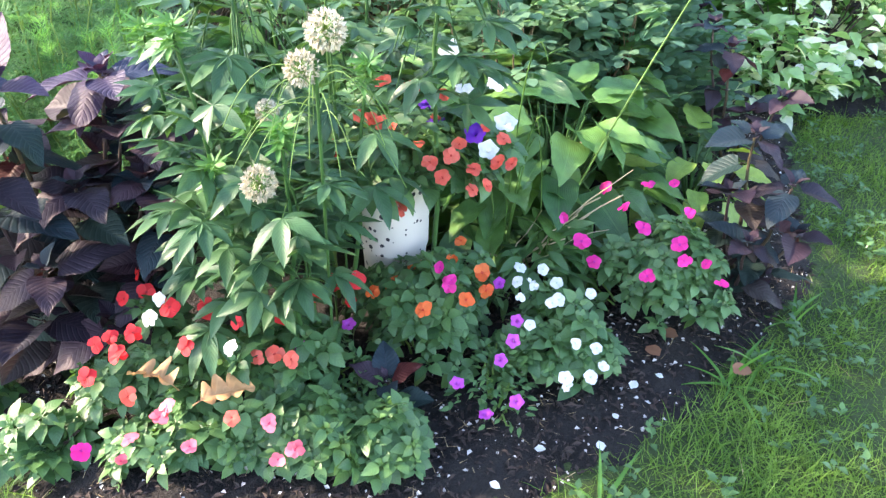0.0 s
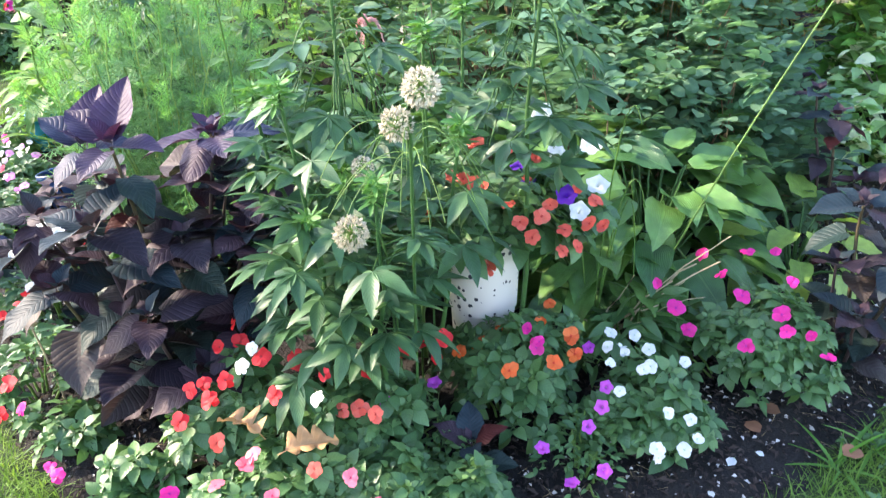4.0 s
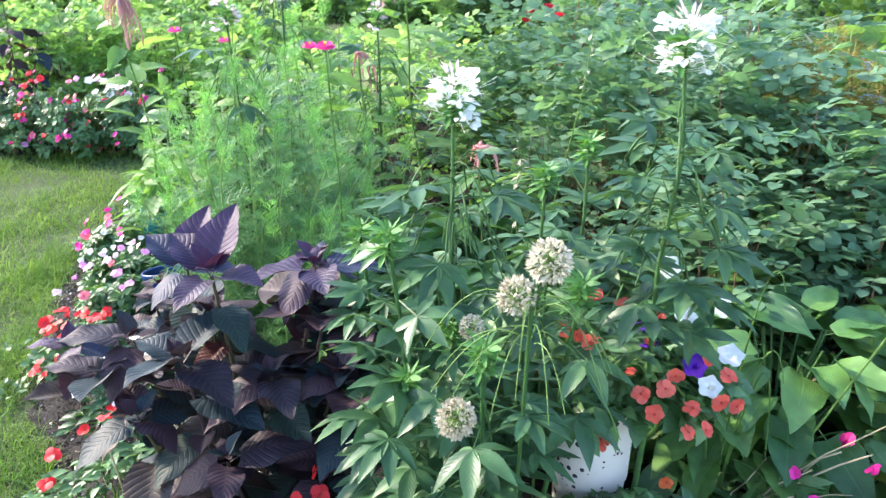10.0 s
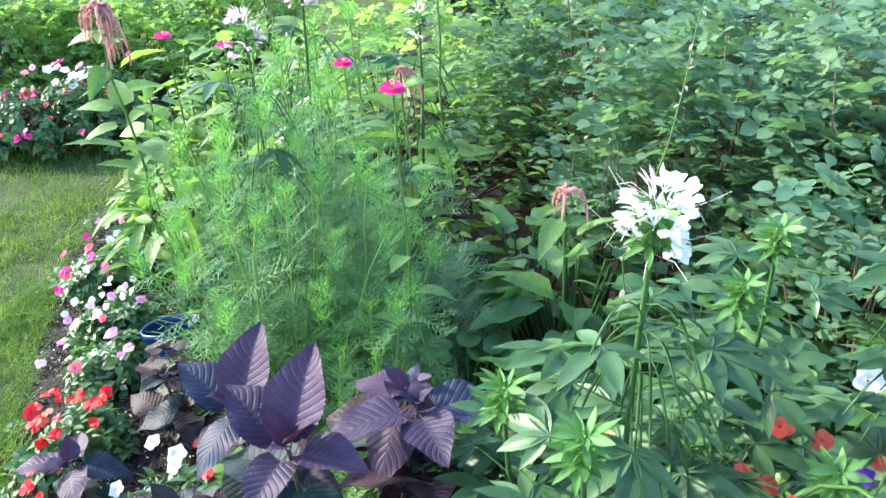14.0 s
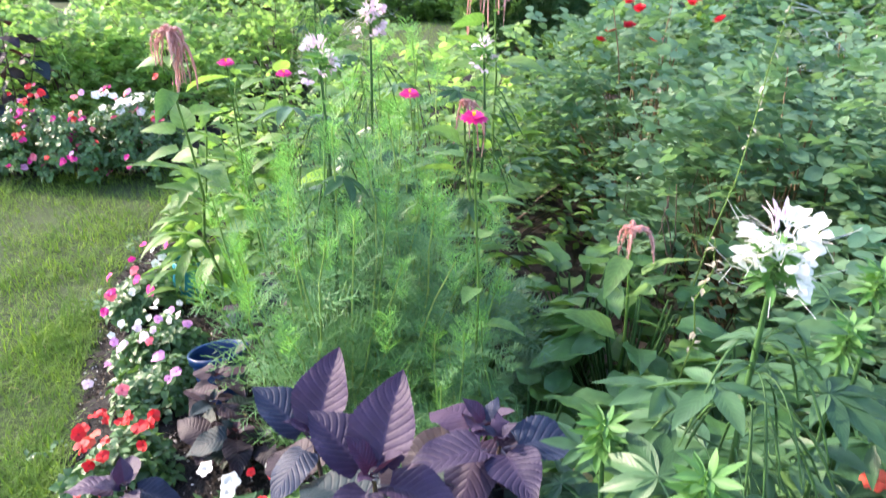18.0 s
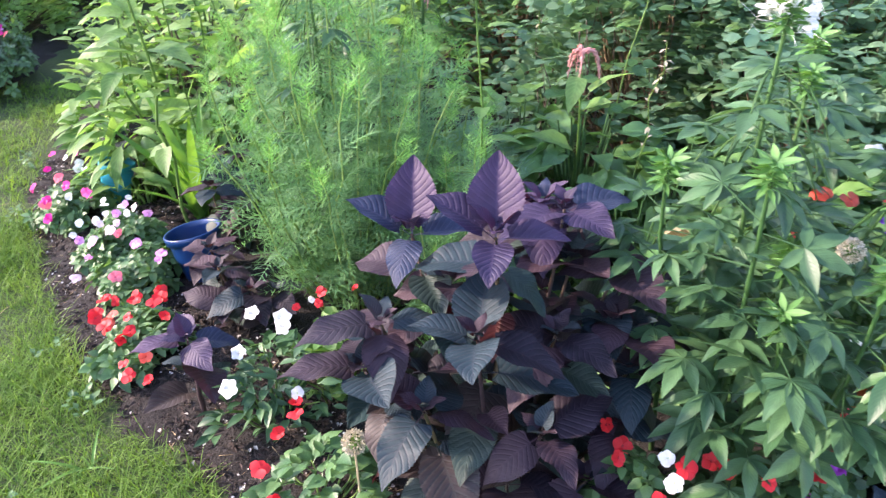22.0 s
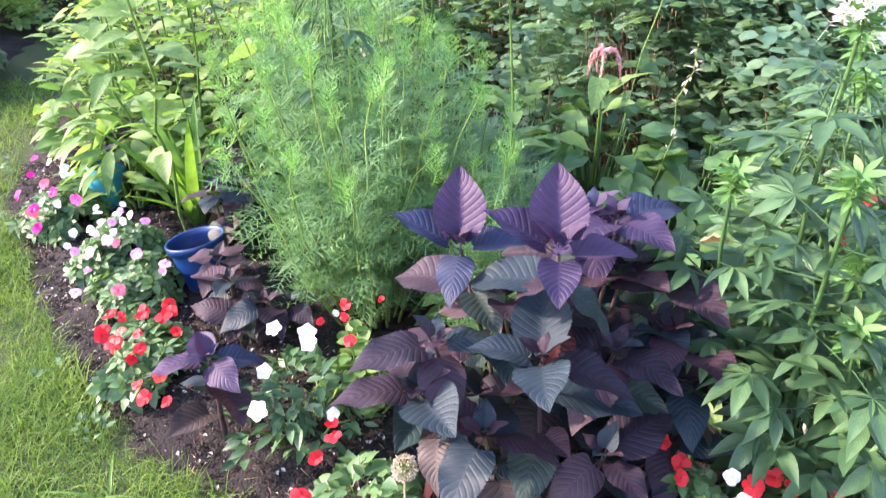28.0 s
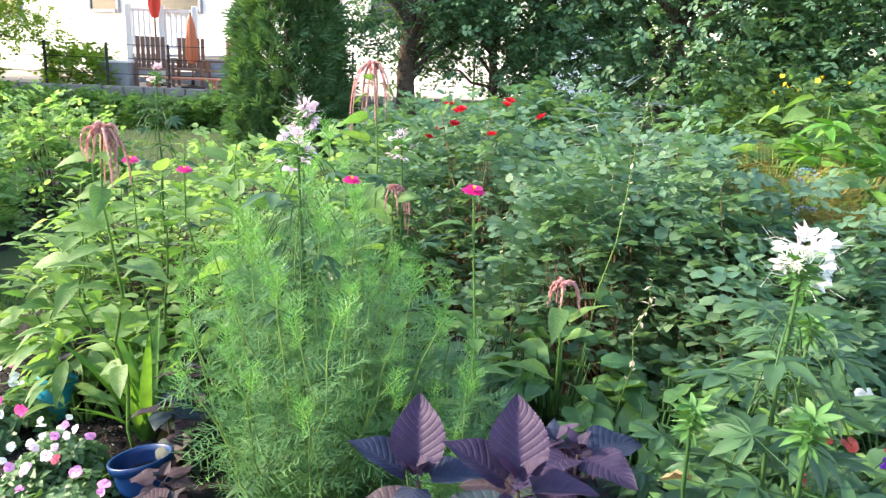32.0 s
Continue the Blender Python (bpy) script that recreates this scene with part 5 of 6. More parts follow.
def feather(length=0.16, seed=1, w=0.0034, pairs=9):
    """A thread-fine leaf, twice divided."""
    q = np.random.default_rng(seed)
    A, B, W = [], [], []

    def thread(a_, b_, k):
        A.append(a_), B.append(b_), W.append(w * k)

    spine = lambda f: np.array([0, f * length, -0.22 * length * f * f])
    for k in range(5):
        thread(spine(k / 5), spine((k + 1) / 5), 1.0)
    for k in range(pairs):
        f = 0.12 + 0.84 * k / pairs
        for sgn in (-1, 1):
            L = length * 0.44 * (1 - 0.75 * abs(f - 0.4)) * q.uniform(0.75, 1.15)
            d = np.array([sgn * 0.8, 0.6, q.uniform(-0.15, 0.4)])
            thread(spine(f), spine(f) + d * L, 0.9)
            for g_, e in ((0.35, 0.5), (0.6, 0.45)):
                d2 = np.array([sgn * q.uniform(0.0, 0.9), q.uniform(0.3, 1.0), q.uniform(-0.4, 0.6)])
                thread(spine(f) + d * L * g_, spine(f) + d * L * g_ + d2 * L * e, 0.8)
    return ribbons(A, B, np.array(W))


def cosmos(label, at, r, h, shoots, seed, nodes=15, scale=1.0):
    """Upright pale stems with whorls of divided leaves, open between, each ending in a bright brush of young ones."""
    q = random.Random(seed)
    t = thing("cosmos_plant", label, "plant", (*at, 0.02), "feathery cosmos")
    kinds = [feather(0.17, 1, 0.005, 6), feather(0.15, 2, 0.0042, 7), feather(0.18, 3, 0.0046, 6)]
    young = feather(0.14, 4, 0.0036, 5)
    g = Geo()
    P, A, E, S = [[], [], []], [[], [], []], [[], [], []], [[], [], []]
    T = []
    for k in range(shoots):
        a, f = k * 2.4, math.sqrt((k + 0.5) / shoots)
        hh = h * (1.02 - 0.42 * f * f) * q.uniform(0.82, 1.08)
        top = np.array([math.cos(a) * r[0] * f, math.sin(a) * r[1] * f, hh])
        pts = curve_points(top * [0.25, 0.25, 0], top, 0, 8, 0.008)
        pts[:, :2] += (np.sin(np.linspace(0, 1, 8) * 3.14) * q.uniform(-0.07, 0.07))[:, None] * [math.cos(k), math.sin(k)]
        g.tube(pts, np.linspace(0.0045, 0.002, 8), 6)
        n = int(nodes * hh / h)
        for j in range(n):
            u = 0.16 + 0.78 * (j + q.random() * 0.5) / n
            at_ = [np.interp(u * 7, range(8), pts[:, c]) for c in range(3)]
            spin = j * 1.571 + q.gauss(0, 0.3)
            for m in range(3):
                v = q.randrange(3)
                P[v].append(at_)
                A[v].append(spin + m * 2.09 + q.gauss(0, 0.25))
                E[v].append(q.uniform(-0.15, 0.75))
                S[v].append(scale * (1.0 - 0.35 * u) * q.uniform(0.6, 1.1))
        for m in range(9):
            T.append(pts[-1] - [0, 0, 0.011 * m])
    tagged(g.ob("stem_tangle", M["pale_stem"], t), kind="stuff")
    g = Geo()
    T, n = np.array(T), len(T)
    g.scatter(young, poses(T, np.arange(n) * 2.4, U(0.7, 1.4, n), 0, scale * U(0.3, 0.6, n)))
    tagged(g.ob("young_tip_spray", M["feather_tip"], t, "bright yellow-green feathery tips"), kind="stuff")
    g = Geo()
    for v in range(3):
        g.scatter(kinds[v], poses(P[v], A[v], E[v], U(-0.5, 0.5, len(P[v])), S[v]))
    tagged(g.ob("feathery_foliage", M["feather"], t), "thread-fine bright green leaves", kind="stuff")
    return t


M["pale_stem"] = leaf_material("pale_yellow_stem", (0.11, 0.22, 0.05), (0.22, 0.33, 0.09), 0.5, 0.1, relief=0.1)
cosmos("tall feathery cosmos, bright green and not yet in flower", (-1.14, -0.26), (0.44, 0.34), 1.14, 38, 1, 13)
cosmos("feathery cosmos filling the bed behind", (-1.28, 0.36), (0.45, 0.34), 1.12, 18, 2, 11, 1.1)
cosmos("young feathery cosmos beside the perilla", (-0.78, -0.5), (0.14, 0.12), 0.78, 8, 3, 14, 0.9)

# ---- shrubs ----
def leaf_cluster(n=5, L=0.05, W=0.038, shape="round", rows=4):
    """A sprig of n rounded leaflets along a stalk."""
    pos = [(0, 0.1, 0), (0.0, 0.065, 0), (0.0, 0.065, 0), (0.0, 0.03, 0), (0.0, 0.03, 0)][:n]
    az = [0, -1.1, 1.1, -1.2, 1.2][:n]
    st = (np.array([[-0.001, 0, 0], [0.001, 0, 0], [0.001, 0.1, 0], [-0.001, 0.1, 0]]), np.array([[0, 1, 2, 3]]), np.full((4, 2), 0.5))
    return joined([(blade(L, W, rows, 1, shape if rows > 2 else "lance", 0.2, 0.2), poses(pos, az, rng.normal(0, 0.2, n), rng.normal(0, 0.2, n), U(0.85, 1.1, n))), (st, np.eye(4)[None])])


sprig = leaf_cluster()
far_sprig = leaf_cluster(n=5, rows=2)


def shrub(name, label, at, r, h, n, mat="shrub", leaf=None, category="shrub", stems=40, s=(0.8, 1.3), low=0.25, floor=0.02, stem_mat="bark", group="", lumpy=0.16):
    t = thing(name, label, category, (*at, floor), group)
    flat = 0.75 if mat == "rose_leaf" else 1.0
    if name == "rose_bush":
        stems, stem_mat = stems * 2, "twig"
    a, ct = U(0, 6.283, n), U(-0.35 if mat != "rose_leaf" else -0.1, 1, n)
    rad = U(0.35, 1.0, n) ** 0.45
    st = np.sqrt(1 - np.clip(ct, -1, 1) ** 2)
    bulge = 1 + lumpy * np.sin(4 * a + 3 * ct + U(0, 6)) + lumpy * 0.7 * np.sin(9 * a - 5 * ct + U(0, 6))
    x, y = np.cos(a) * st * rad * r[0] * bulge, np.sin(a) * st * rad * r[1] * bulge
    z = h * (low + (1 - low) * np.clip(ct * rad * bulge, -0.35, 1.15))
    z = np.maximum(z, 0.05)
    g = Geo()
    g.scatter(leaf if leaf is not None else sprig, poses(np.stack([x, y, z], -1), np.arctan2(-x, y) + rng.normal(0, 0.8, n), U(-0.35, 0.7, n) * flat, rng.normal(0, 0.4, n) * flat, U(s[0], s[1], n)))
    g.ob("foliage", M[mat], t)
    g = Geo()
    for k in range(stems):
        j = int(U(0, n))
        g.tube(curve_points((x[j] * 0.25, y[j] * 0.25, 0), (x[j] * 0.95, y[j] * 0.95, z[j]), 0.03, 6, 0.012), np.linspace(0.008, 0.002, 6) * max(1, h), 5)
    tagged(g.ob("stem_tangle", M[stem_mat], t), kind="stuff")
    return t


rose_label = "dense rose bush with rounded blue-green leaves"
bush = shrub("rose_bush", rose_label, (0.02, 0.95), (0.62, 0.55), 1.12, 1250, "rose_leaf", s=(0.8, 1.4), group="rose bushes")
shrub("rose_bush", rose_label, (0.55, 0.62), (0.55, 0.5), 0.98, 1050, "rose_leaf", s=(0.8, 1.4), group="rose bushes")
shrub("rose_bush", rose_label, (0.34, 0.1), (0.3, 0.28), 0.74, 340, "rose_leaf", group="rose bushes")
shrub("rose_bush", rose_label, (0.75, 0.3), (0.4, 0.36), 0.62, 420, "rose_leaf", group="rose bushes")
rb = shrub("rose_bush", "rose bush with a few red roses at the back", (-0.6, 2.1), (0.7, 0.6), 1.16, 1200, "rose_leaf", s=(0.8, 1.4), group="rose bushes")
shrub("rose_bush", rose_label, (0.35, 1.8), (0.75, 0.6), 1.12, 1250, "rose_leaf", s=(0.8, 1.4), group="rose bushes")
g = Geo()
for k in range(48):
    x, y = U(-0.62, 0.45), U(-0.55, -0.2)
    g.tube(curve_points((x * 0.9, y, 0), (x + U(-0.1, 0.1), y + U(-0.05, 0.1), U(0.5, 0.8)), 0, 8, 0.02), np.linspace(0.004, 0.0015, 8), 5)
tagged(g.ob("bare_stem_thicket", M["bark"], bush, "brown leafless stems"), kind="stuff")
rose_mesh = mesh_of("rose_flower", joined([(blade(0.032, 0.036, 3, 1, "petal", 0.3, -0.2), poses([(0, 0, 0)] * 14, np.arange(14) * 2.4, np.linspace(0.1, 1.3, 14), 0, np.linspace(1.1, 0.6, 14)))]), M["rose"])
for x, y, z in ((-0.75, 2.2, 1.2), (-0.7, 2.25, 1.16), (-0.68, 2.1, 1.18), (-0.8, 2.0, 1.08), (-0.72, 2.05, 1.1), (-0.42, 2.0, 1.24), (-0.44, 2.02, 1.22), (-0.3, 1.6, 1.19), (-0.86, 2.1, 1.02), (-0.55, 1.55, 1.1)):
    part("rose", rose_mesh, rb, poses([(x + 0.6, y - 2.1, z - 0.02)], U(0, 6), U(-0.5, 0.5), 0, U(0.9, 1.2))[0], "small red rose")

M["rust_fern"] = leaf_material("rust_fern", (0.22, 0.12, 0.03), (0.34, 0.3, 0.07), 0.6, 0.3, (1.2, 1.0, 0.6), third=(0.12, 0.22, 0.06))
shrub("fern_clump", "rust and yellow-green fern turning colour", (0.74, 1.02), (0.3, 0.25), 1.02, 400, "rust_fern", feather(0.2), "fern", 10, (0.8, 1.3), 0.5)
hyd = shrub("hydrangea_bush", "green hydrangea bush with large pointed leaves", (1.25, 1.75), (0.5, 0.5), 1.25, 420, "lime", blade(0.15, 0.085, 6, 1, "ovate", 0.3, 0.3, 0.02, 0.02, 0.02), "shrub", 24)
for x, y, z in ((-0.45, -0.75, 0.84), (-0.45, -0.7, 1.0)):
    g = Geo()
    g.tube(curve_points((x * 0.6, y * 0.6, 0.1), (x, y, z), 0, 6, 0.01), np.linspace(0.006, 0.003, 6), 5)
    g.ob("flower_stalk", M["stem"], hyd)
    g = Geo()
    n = 60
    pp = rng.normal(0, 1, (n, 3))
    pp /= np.linalg.norm(pp, axis=1, keepdims=True)
    for k in range(4):
        g.scatter(blade(0.013, 0.012, 2, 1, "petal", 0.1, 0.1), poses(pp * [0.05, 0.05, 0.04] + [x, y, z], U(0, 6.28, n), U(0, 1, n), 0, 1))
    g.ob("flower_head", M["hydrangea"], hyd, "faded blue hydrangea head")

M["phlox"] = leaf_material("phlox_leaf", (0.07, 0.22, 0.04), (0.16, 0.34, 0.07), 0.5, 0.35)
for x, y, h_ in ((1.2, 1.55, 1.22), (0.98, 1.5, 1.0), (1.45, 1.5, 1.05)):
    shrub("phlox_plant", "leafy phlox with upright bright green leaves", (x, y), (0.26, 0.24), h_ + 0.08, 200, "phlox", blade(0.16, 0.05, 6, 1, "lance", 0.3, 0.35), "plant", 12, (0.8, 1.2), 0.35, stem_mat="stem")
M["variegated"] = leaf_material("variegated_leaf", (0.16, 0.32, 0.12), (0.34, 0.5, 0.24), 0.5, 0.35, third=(0.74, 0.78, 0.62))
shrub("variegated_shrub", "low plant with cream-edged leaves at the lawn edge", (1.5, 0.86), (0.26, 0.2), 0.4, 260, "variegated", blade(0.075, 0.05, 4, 1, "ovate", 0.25, 0.3, 0.03, 0, 0.01), low=0.3, stem_mat="stem", stems=12)
shrub("variegated_shrub", "green shrub with cream-edged leaves beside the lawn", (1.75, 1.25), (0.5, 0.4), 0.6, 700, "variegated", blade(0.075, 0.05, 4, 1, "ovate", 0.25, 0.3, 0.03, 0, 0.01), low=0.3)
shrub("variegated_shrub", "green shrub with cream-edged leaves beside the lawn", (2.6, 1.55), (0.5, 0.4), 0.7, 600, "variegated", blade(0.075, 0.05, 4, 1, "ovate", 0.25, 0.3, 0.03, 0, 0.01), low=0.3)
bedding("impatiens_plant", "white-flowered impatiens at the lawn edge", (1.75, 0.93), (0.25, 0.1), 0.2, 220, [("white", [(1.62, 0.85, 0.2), (1.72, 0.84, 0.21), (1.8, 0.86, 0.2), (1.86, 0.85, 0.22), (1.95, 0.9, 0.2), (1.68, 0.86, 0.17)])], "impatiens")
shrub("green_shrub", "mixed green shrub at the back of the bed", (2.2, 2.6), (0.9, 0.7), 1.1, 800, "shrub", category="shrub", s=(1, 1.6))
shrub("green_shrub", "mixed green shrub at the back of the bed", (1.2, 3.4), (1.0, 0.7), 1.15, 800, "shrub", s=(1, 1.6))
shrub("grey_lavender", "grey-green spiky lavender clump", (0.35, 2.6), (0.5, 0.4), 1.2, 600, "lavender", blade(0.2, 0.012, 3, 1, "needle", 0.2, 0.2), "plant", 10)
shrub("green_shrub", "mixed green leafy plants at the back", (-0.6, 3.4), (0.9, 0.7), 1.0, 800, "shrub", s=(1, 1.6))
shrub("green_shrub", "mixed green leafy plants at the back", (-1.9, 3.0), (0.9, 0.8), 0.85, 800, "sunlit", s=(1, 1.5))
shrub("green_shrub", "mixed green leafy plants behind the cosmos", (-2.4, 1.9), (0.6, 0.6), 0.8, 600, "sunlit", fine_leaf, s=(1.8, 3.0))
shrub("green_shrub", "mixed green leafy plants behind the cosmos", (-1.4, 1.5), (0.7, 0.6), 0.9, 800, "lime", fine_leaf, s=(1.8, 3.2))
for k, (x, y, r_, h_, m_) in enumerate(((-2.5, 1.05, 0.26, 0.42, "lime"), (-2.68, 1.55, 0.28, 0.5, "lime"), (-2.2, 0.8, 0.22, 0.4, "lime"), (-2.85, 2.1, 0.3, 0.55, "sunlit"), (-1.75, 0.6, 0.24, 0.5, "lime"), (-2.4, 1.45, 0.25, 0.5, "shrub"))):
    shrub("leafy_plant", "pale green leafy plant near the lawn edge", (x, y), (r_, r_ * 0.8), h_, 90, m_, blade(0.11, 0.06, 5, 1, "ovate", 0.25, 0.3, 0.02, 0, 0.02), "plant", 10, (0.7, 1.25), 0.3, stem_mat="stem", group="leafy plants")
for x, y in ((-2.17, 0.5), (-2.22, 0.62)):
    shrub("leafy_plant", "pale drooping leaves hanging over the teal pot", (x, y), (0.15, 0.13), 0.42, 46, "lime", blade(0.15, 0.045, 6, 1, "lance", 0.3, 0.5, 0.02, 0, 0.02), "plant", 8, (0.8, 1.2), 0.4, stem_mat="stem", group="leafy plants")
yel = shrub("yellow_daisy_bush", "tall green bush with small yellow daisies", (2.7, 5.3), (0.8, 0.5), 1.3, 500, "shrub", s=(1.2, 1.8))
daisy = mesh_of("yellow_daisy", disc_flower(0.09, 9, 0.5, 0.1, 0.1), M["yellow"])
for k in range(8):
    part("daisy", daisy, yel, poses([(U(-0.5, 0.3), U(-0.5, -0.2), U(1.2, 1.42))], U(0, 6), 0.9, 0, U(0.4, 0.7))[0])

# ---- amaranth and zinnia ----
big_leaf = [mesh_of("broad_leaf", blade(0.17, 0.085, 7, 2, "ovate", 0.25, d, 0.02, 0, 0.05), M["lime"]) for d in (0.2, 0.4)]


def amaranth(label, at, top, tassels, leaves, seed, tl=0.2):
    q = random.Random(seed)
    t = thing("amaranth_plant", label, "plant", (*at, 0.02), "amaranth")
    e = np.array(top) - [*at, 0.02]
    leaves = int(leaves * 1.35)
    pts = curve_points((0, 0, 0), e, 0, 8, 0.012)
    g = Geo()
    g.tube(pts, np.linspace(0.007, 0.003, 8), 6)
    g.ob("stem", M["stem"], t)
    for k in range(leaves):
        f = (0.3 if tassels else 0.12) + (0.68 if tassels else 0.86) * (k + q.random()) / leaves
        p = [np.interp(f * 7, range(8), pts[:, c]) for c in range(3)]
        part("leaf", big_leaf[k % 2], t, poses([p], k * 2.4 + q.gauss(0, 0.9), q.uniform(-0.35, 0.75), q.gauss(0, 0.45), q.uniform(0.45, 1.1) * (1.15 - 0.35 * f))[0])
    for k in range(tassels):
        a, L, rr = q.uniform(0, 6.283), tl * q.uniform(0.35, 1.15), q.uniform(0.01, 0.08) * tl / 0.2
        n = 12
        u = np.linspace(0, 1, n)
        sway = q.uniform(-0.02, 0.02)
        p = e + np.stack([np.cos(a) * rr * np.sin(u * 1.7) + sway * u * u, np.sin(a) * rr * np.sin(u * 1.7), q.uniform(0.01, 0.05) * np.sin(u * 3.14 * 0.8) - L * u ** 1.5], -1)
        g = Geo()
        g.tube(p, q.uniform(0.004, 0.0075) * (1 - 0.7 * u) * (1 + 0.3 * np.sin(np.arange(n) * 2.6)), 6)
        nb = 90
        uu = U(0, 1, nb) ** 1.2
        bp = np.stack([np.interp(uu, u, p[:, c]) for c in range(3)], -1)
        g.scatter(blade(0.013, 0.007, 2, 1, "ovate", 0.4, 0.2), poses(bp, U(0, 6.28, nb), U(-0.8, 0.8, nb), 0, U(0.7, 1.3, nb) * (1.1 - 0.6 * uu)))
        g.ob("tassel", M["tassel"], t, "drooping dusty pink tassel")


amaranth("amaranth with drooping pink tassels and broad leaves", (-1.86, 0.22), (-1.79, -0.05, 1.24), 18, 22, 1, 0.17)
amaranth("tall amaranth with long drooping pink tassels", (-1.05, 0.95), (-1.09, 0.85, 1.44), 18, 18, 2, 0.27)
amaranth("amaranth with a few pink tassels", (-0.95, 0.25), (-0.97, 0.18, 1.06), 5, 10, 3, 0.18)
amaranth("small amaranth with a pink tassel above the hostas", (-0.44, 0.0), (-0.44, -0.04, 0.82), 6, 8, 4, 0.12)
for k, (x, y, z) in enumerate(((-1.95, 0.85, 1.0), (-1.6, 0.65, 1.0), (-2.45, 1.25, 0.9), (-2.0, 1.3, 1.05), (-1.7, 1.05, 1.1), (-2.6, 1.7, 0.95), (-1.35, 0.75, 1.1))):
    amaranth("leafy pale green amaranth not yet in flower", (x, y), (x + 0.03, y - 0.04, z), 0, 22, 40 + k)
amaranth("leafy pale green amaranth beside the teal pot", (-2.15, 0.6), (-2.15, 0.55, 0.9), 0, 18, 5)
amaranth("leafy pale green plant beside the teal pot", (-2.3, 0.95), (-2.32, 0.9, 0.75), 0, 16, 6)

zin_mesh = mesh_of("zinnia_flower", joined([(blade(0.028, 0.012, 3, 1, "petal", 0.1, 0.1), poses([(0, 0, 0.002 * (k // 14)) for k in range(28)], np.arange(28) * 0.449, 0.1 + 0.35 * (np.arange(28) // 14), 0, 1.0 - 0.25 * (np.arange(28) // 14)))]), M["magenta"])
zin_heart = mesh_of("zinnia_heart", joined([(blade(0.009, 0.006, 2, 1, "petal", 0.3, -0.2), poses([(0, 0, 0.004)] * 12, np.arange(12) * 2.4, 0.9, 0, 1.0))]), M["yellow"])


def zinnia(label, at, top, seed):
    q = random.Random(seed)
    t = thing("zinnia", label, "flower", (*at, 0.02), "zinnias")
    e = np.array(top) - [*at, 0.02]
    pts = curve_points((0, 0, 0), e, 0, 7, 0.008)
    g = Geo()
    g.tube(pts, np.linspace(0.004, 0.0025, 7), 5)
    g.ob("stem", M["stem"], t)
    fl = part("flower_head", zin_mesh, t, poses([e], 0, 0.15, 0.1, 1.15)[0], "magenta zinnia bloom")
    part("flower_heart", zin_heart, fl)
    for k in range(8):
        f = 0.3 + 0.07 * k
        p = [np.interp(f * 7, range(7), pts[:, c]) for c in range(3)]
        part("leaf", big_leaf[k % 2], t, poses([p], k * 3.14 + 1.57 * (k // 2), 0.2, 0, 0.5)[0])


zinnia("magenta zinnia on a tall thin stem", (-0.7, -0.4), (-0.75, -0.46, 1.17), 1)
zinnia("magenta zinnia on a tall thin stem", (-1.05, 0.1), (-1.09, 0.05, 1.1), 2)
zinnia("magenta zinnia among the amaranth leaves", (-1.7, 0.5), (-1.72, 0.45, 1.05), 3)
zinnia("magenta zinnia among the amaranth leaves", (-1.9, 0.5), (-1.85, 0.3, 1.1), 4)
shrub("marigold_plant", "ferny blue-green marigold foliage", (-0.8, -0.12), (0.15, 0.14), 0.68, 110, "rose_leaf", feather(0.13), "plant", 10, (0.7, 1.1), 0.4, stem_mat="stem")

# ---- left edge of the bed ----
pot("blue_pot", "cobalt blue plastic pot tilted at the lawn edge", (-1.71, -0.07), 0.095, 0.185, M["blue_glaze"], -10, 0.7, -6)
pot("teal_pot", "teal plastic pot half hidden in leaves", (-2.3, 0.5), 0.07, 0.19, M["teal_glaze"], 10, 0.7, -8)
bedding("impatiens_plant", "scarlet impatiens along the lawn edge", (-1.74, -0.53), (0.14, 0.17), 0.15, 200,
        [("red", [(-1.86, -0.52, 0.17), (-1.85, -0.49, 0.17), (-1.79, -0.59, 0.17), (-1.74, -0.56, 0.18), (-1.76, -0.44, 0.18), (-1.72, -0.4, 0.18), (-1.68, -0.44, 0.18), (-1.73, -0.65, 0.16), (-1.58, -0.8, 0.16), (-1.66, -0.77, 0.15), (-1.76, -0.48, 0.18), (-1.82, -0.47, 0.18), (-1.7, -0.48, 0.18), (-1.65, -0.52, 0.17), (-1.87, -0.55, 0.17), (-1.88, -0.45, 0.17), (-1.75, -0.64, 0.15), (-1.7, -0.73, 0.13), (-1.73, -0.58, 0.17)]),
         ("coral", [(-1.8, -0.54, 0.17), (-1.83, -0.56, 0.16), (-1.66, -0.68, 0.14)])], "impatiens")
bedding("impatiens_plant", "lilac-pink impatiens along the lawn edge", (-1.91, -0.16), (0.16, 0.2), 0.16, 240,
        [("lilac", [(-2.04, -0.14, 0.19), (-1.78, -0.24, 0.19), (-1.89, -0.16, 0.19), (-2.0, -0.25, 0.18), (-1.96, 0.08, 0.19), (-1.79, -0.2, 0.18), (-1.87, -0.18, 0.2), (-1.91, -0.13, 0.19)]), ("pink", [(-1.9, -0.32, 0.17)]), ("blush", [(-2.03, -0.33, 0.16), (-1.98, -0.1, 0.2), (-2.02, -0.05, 0.19)])], "impatiens")
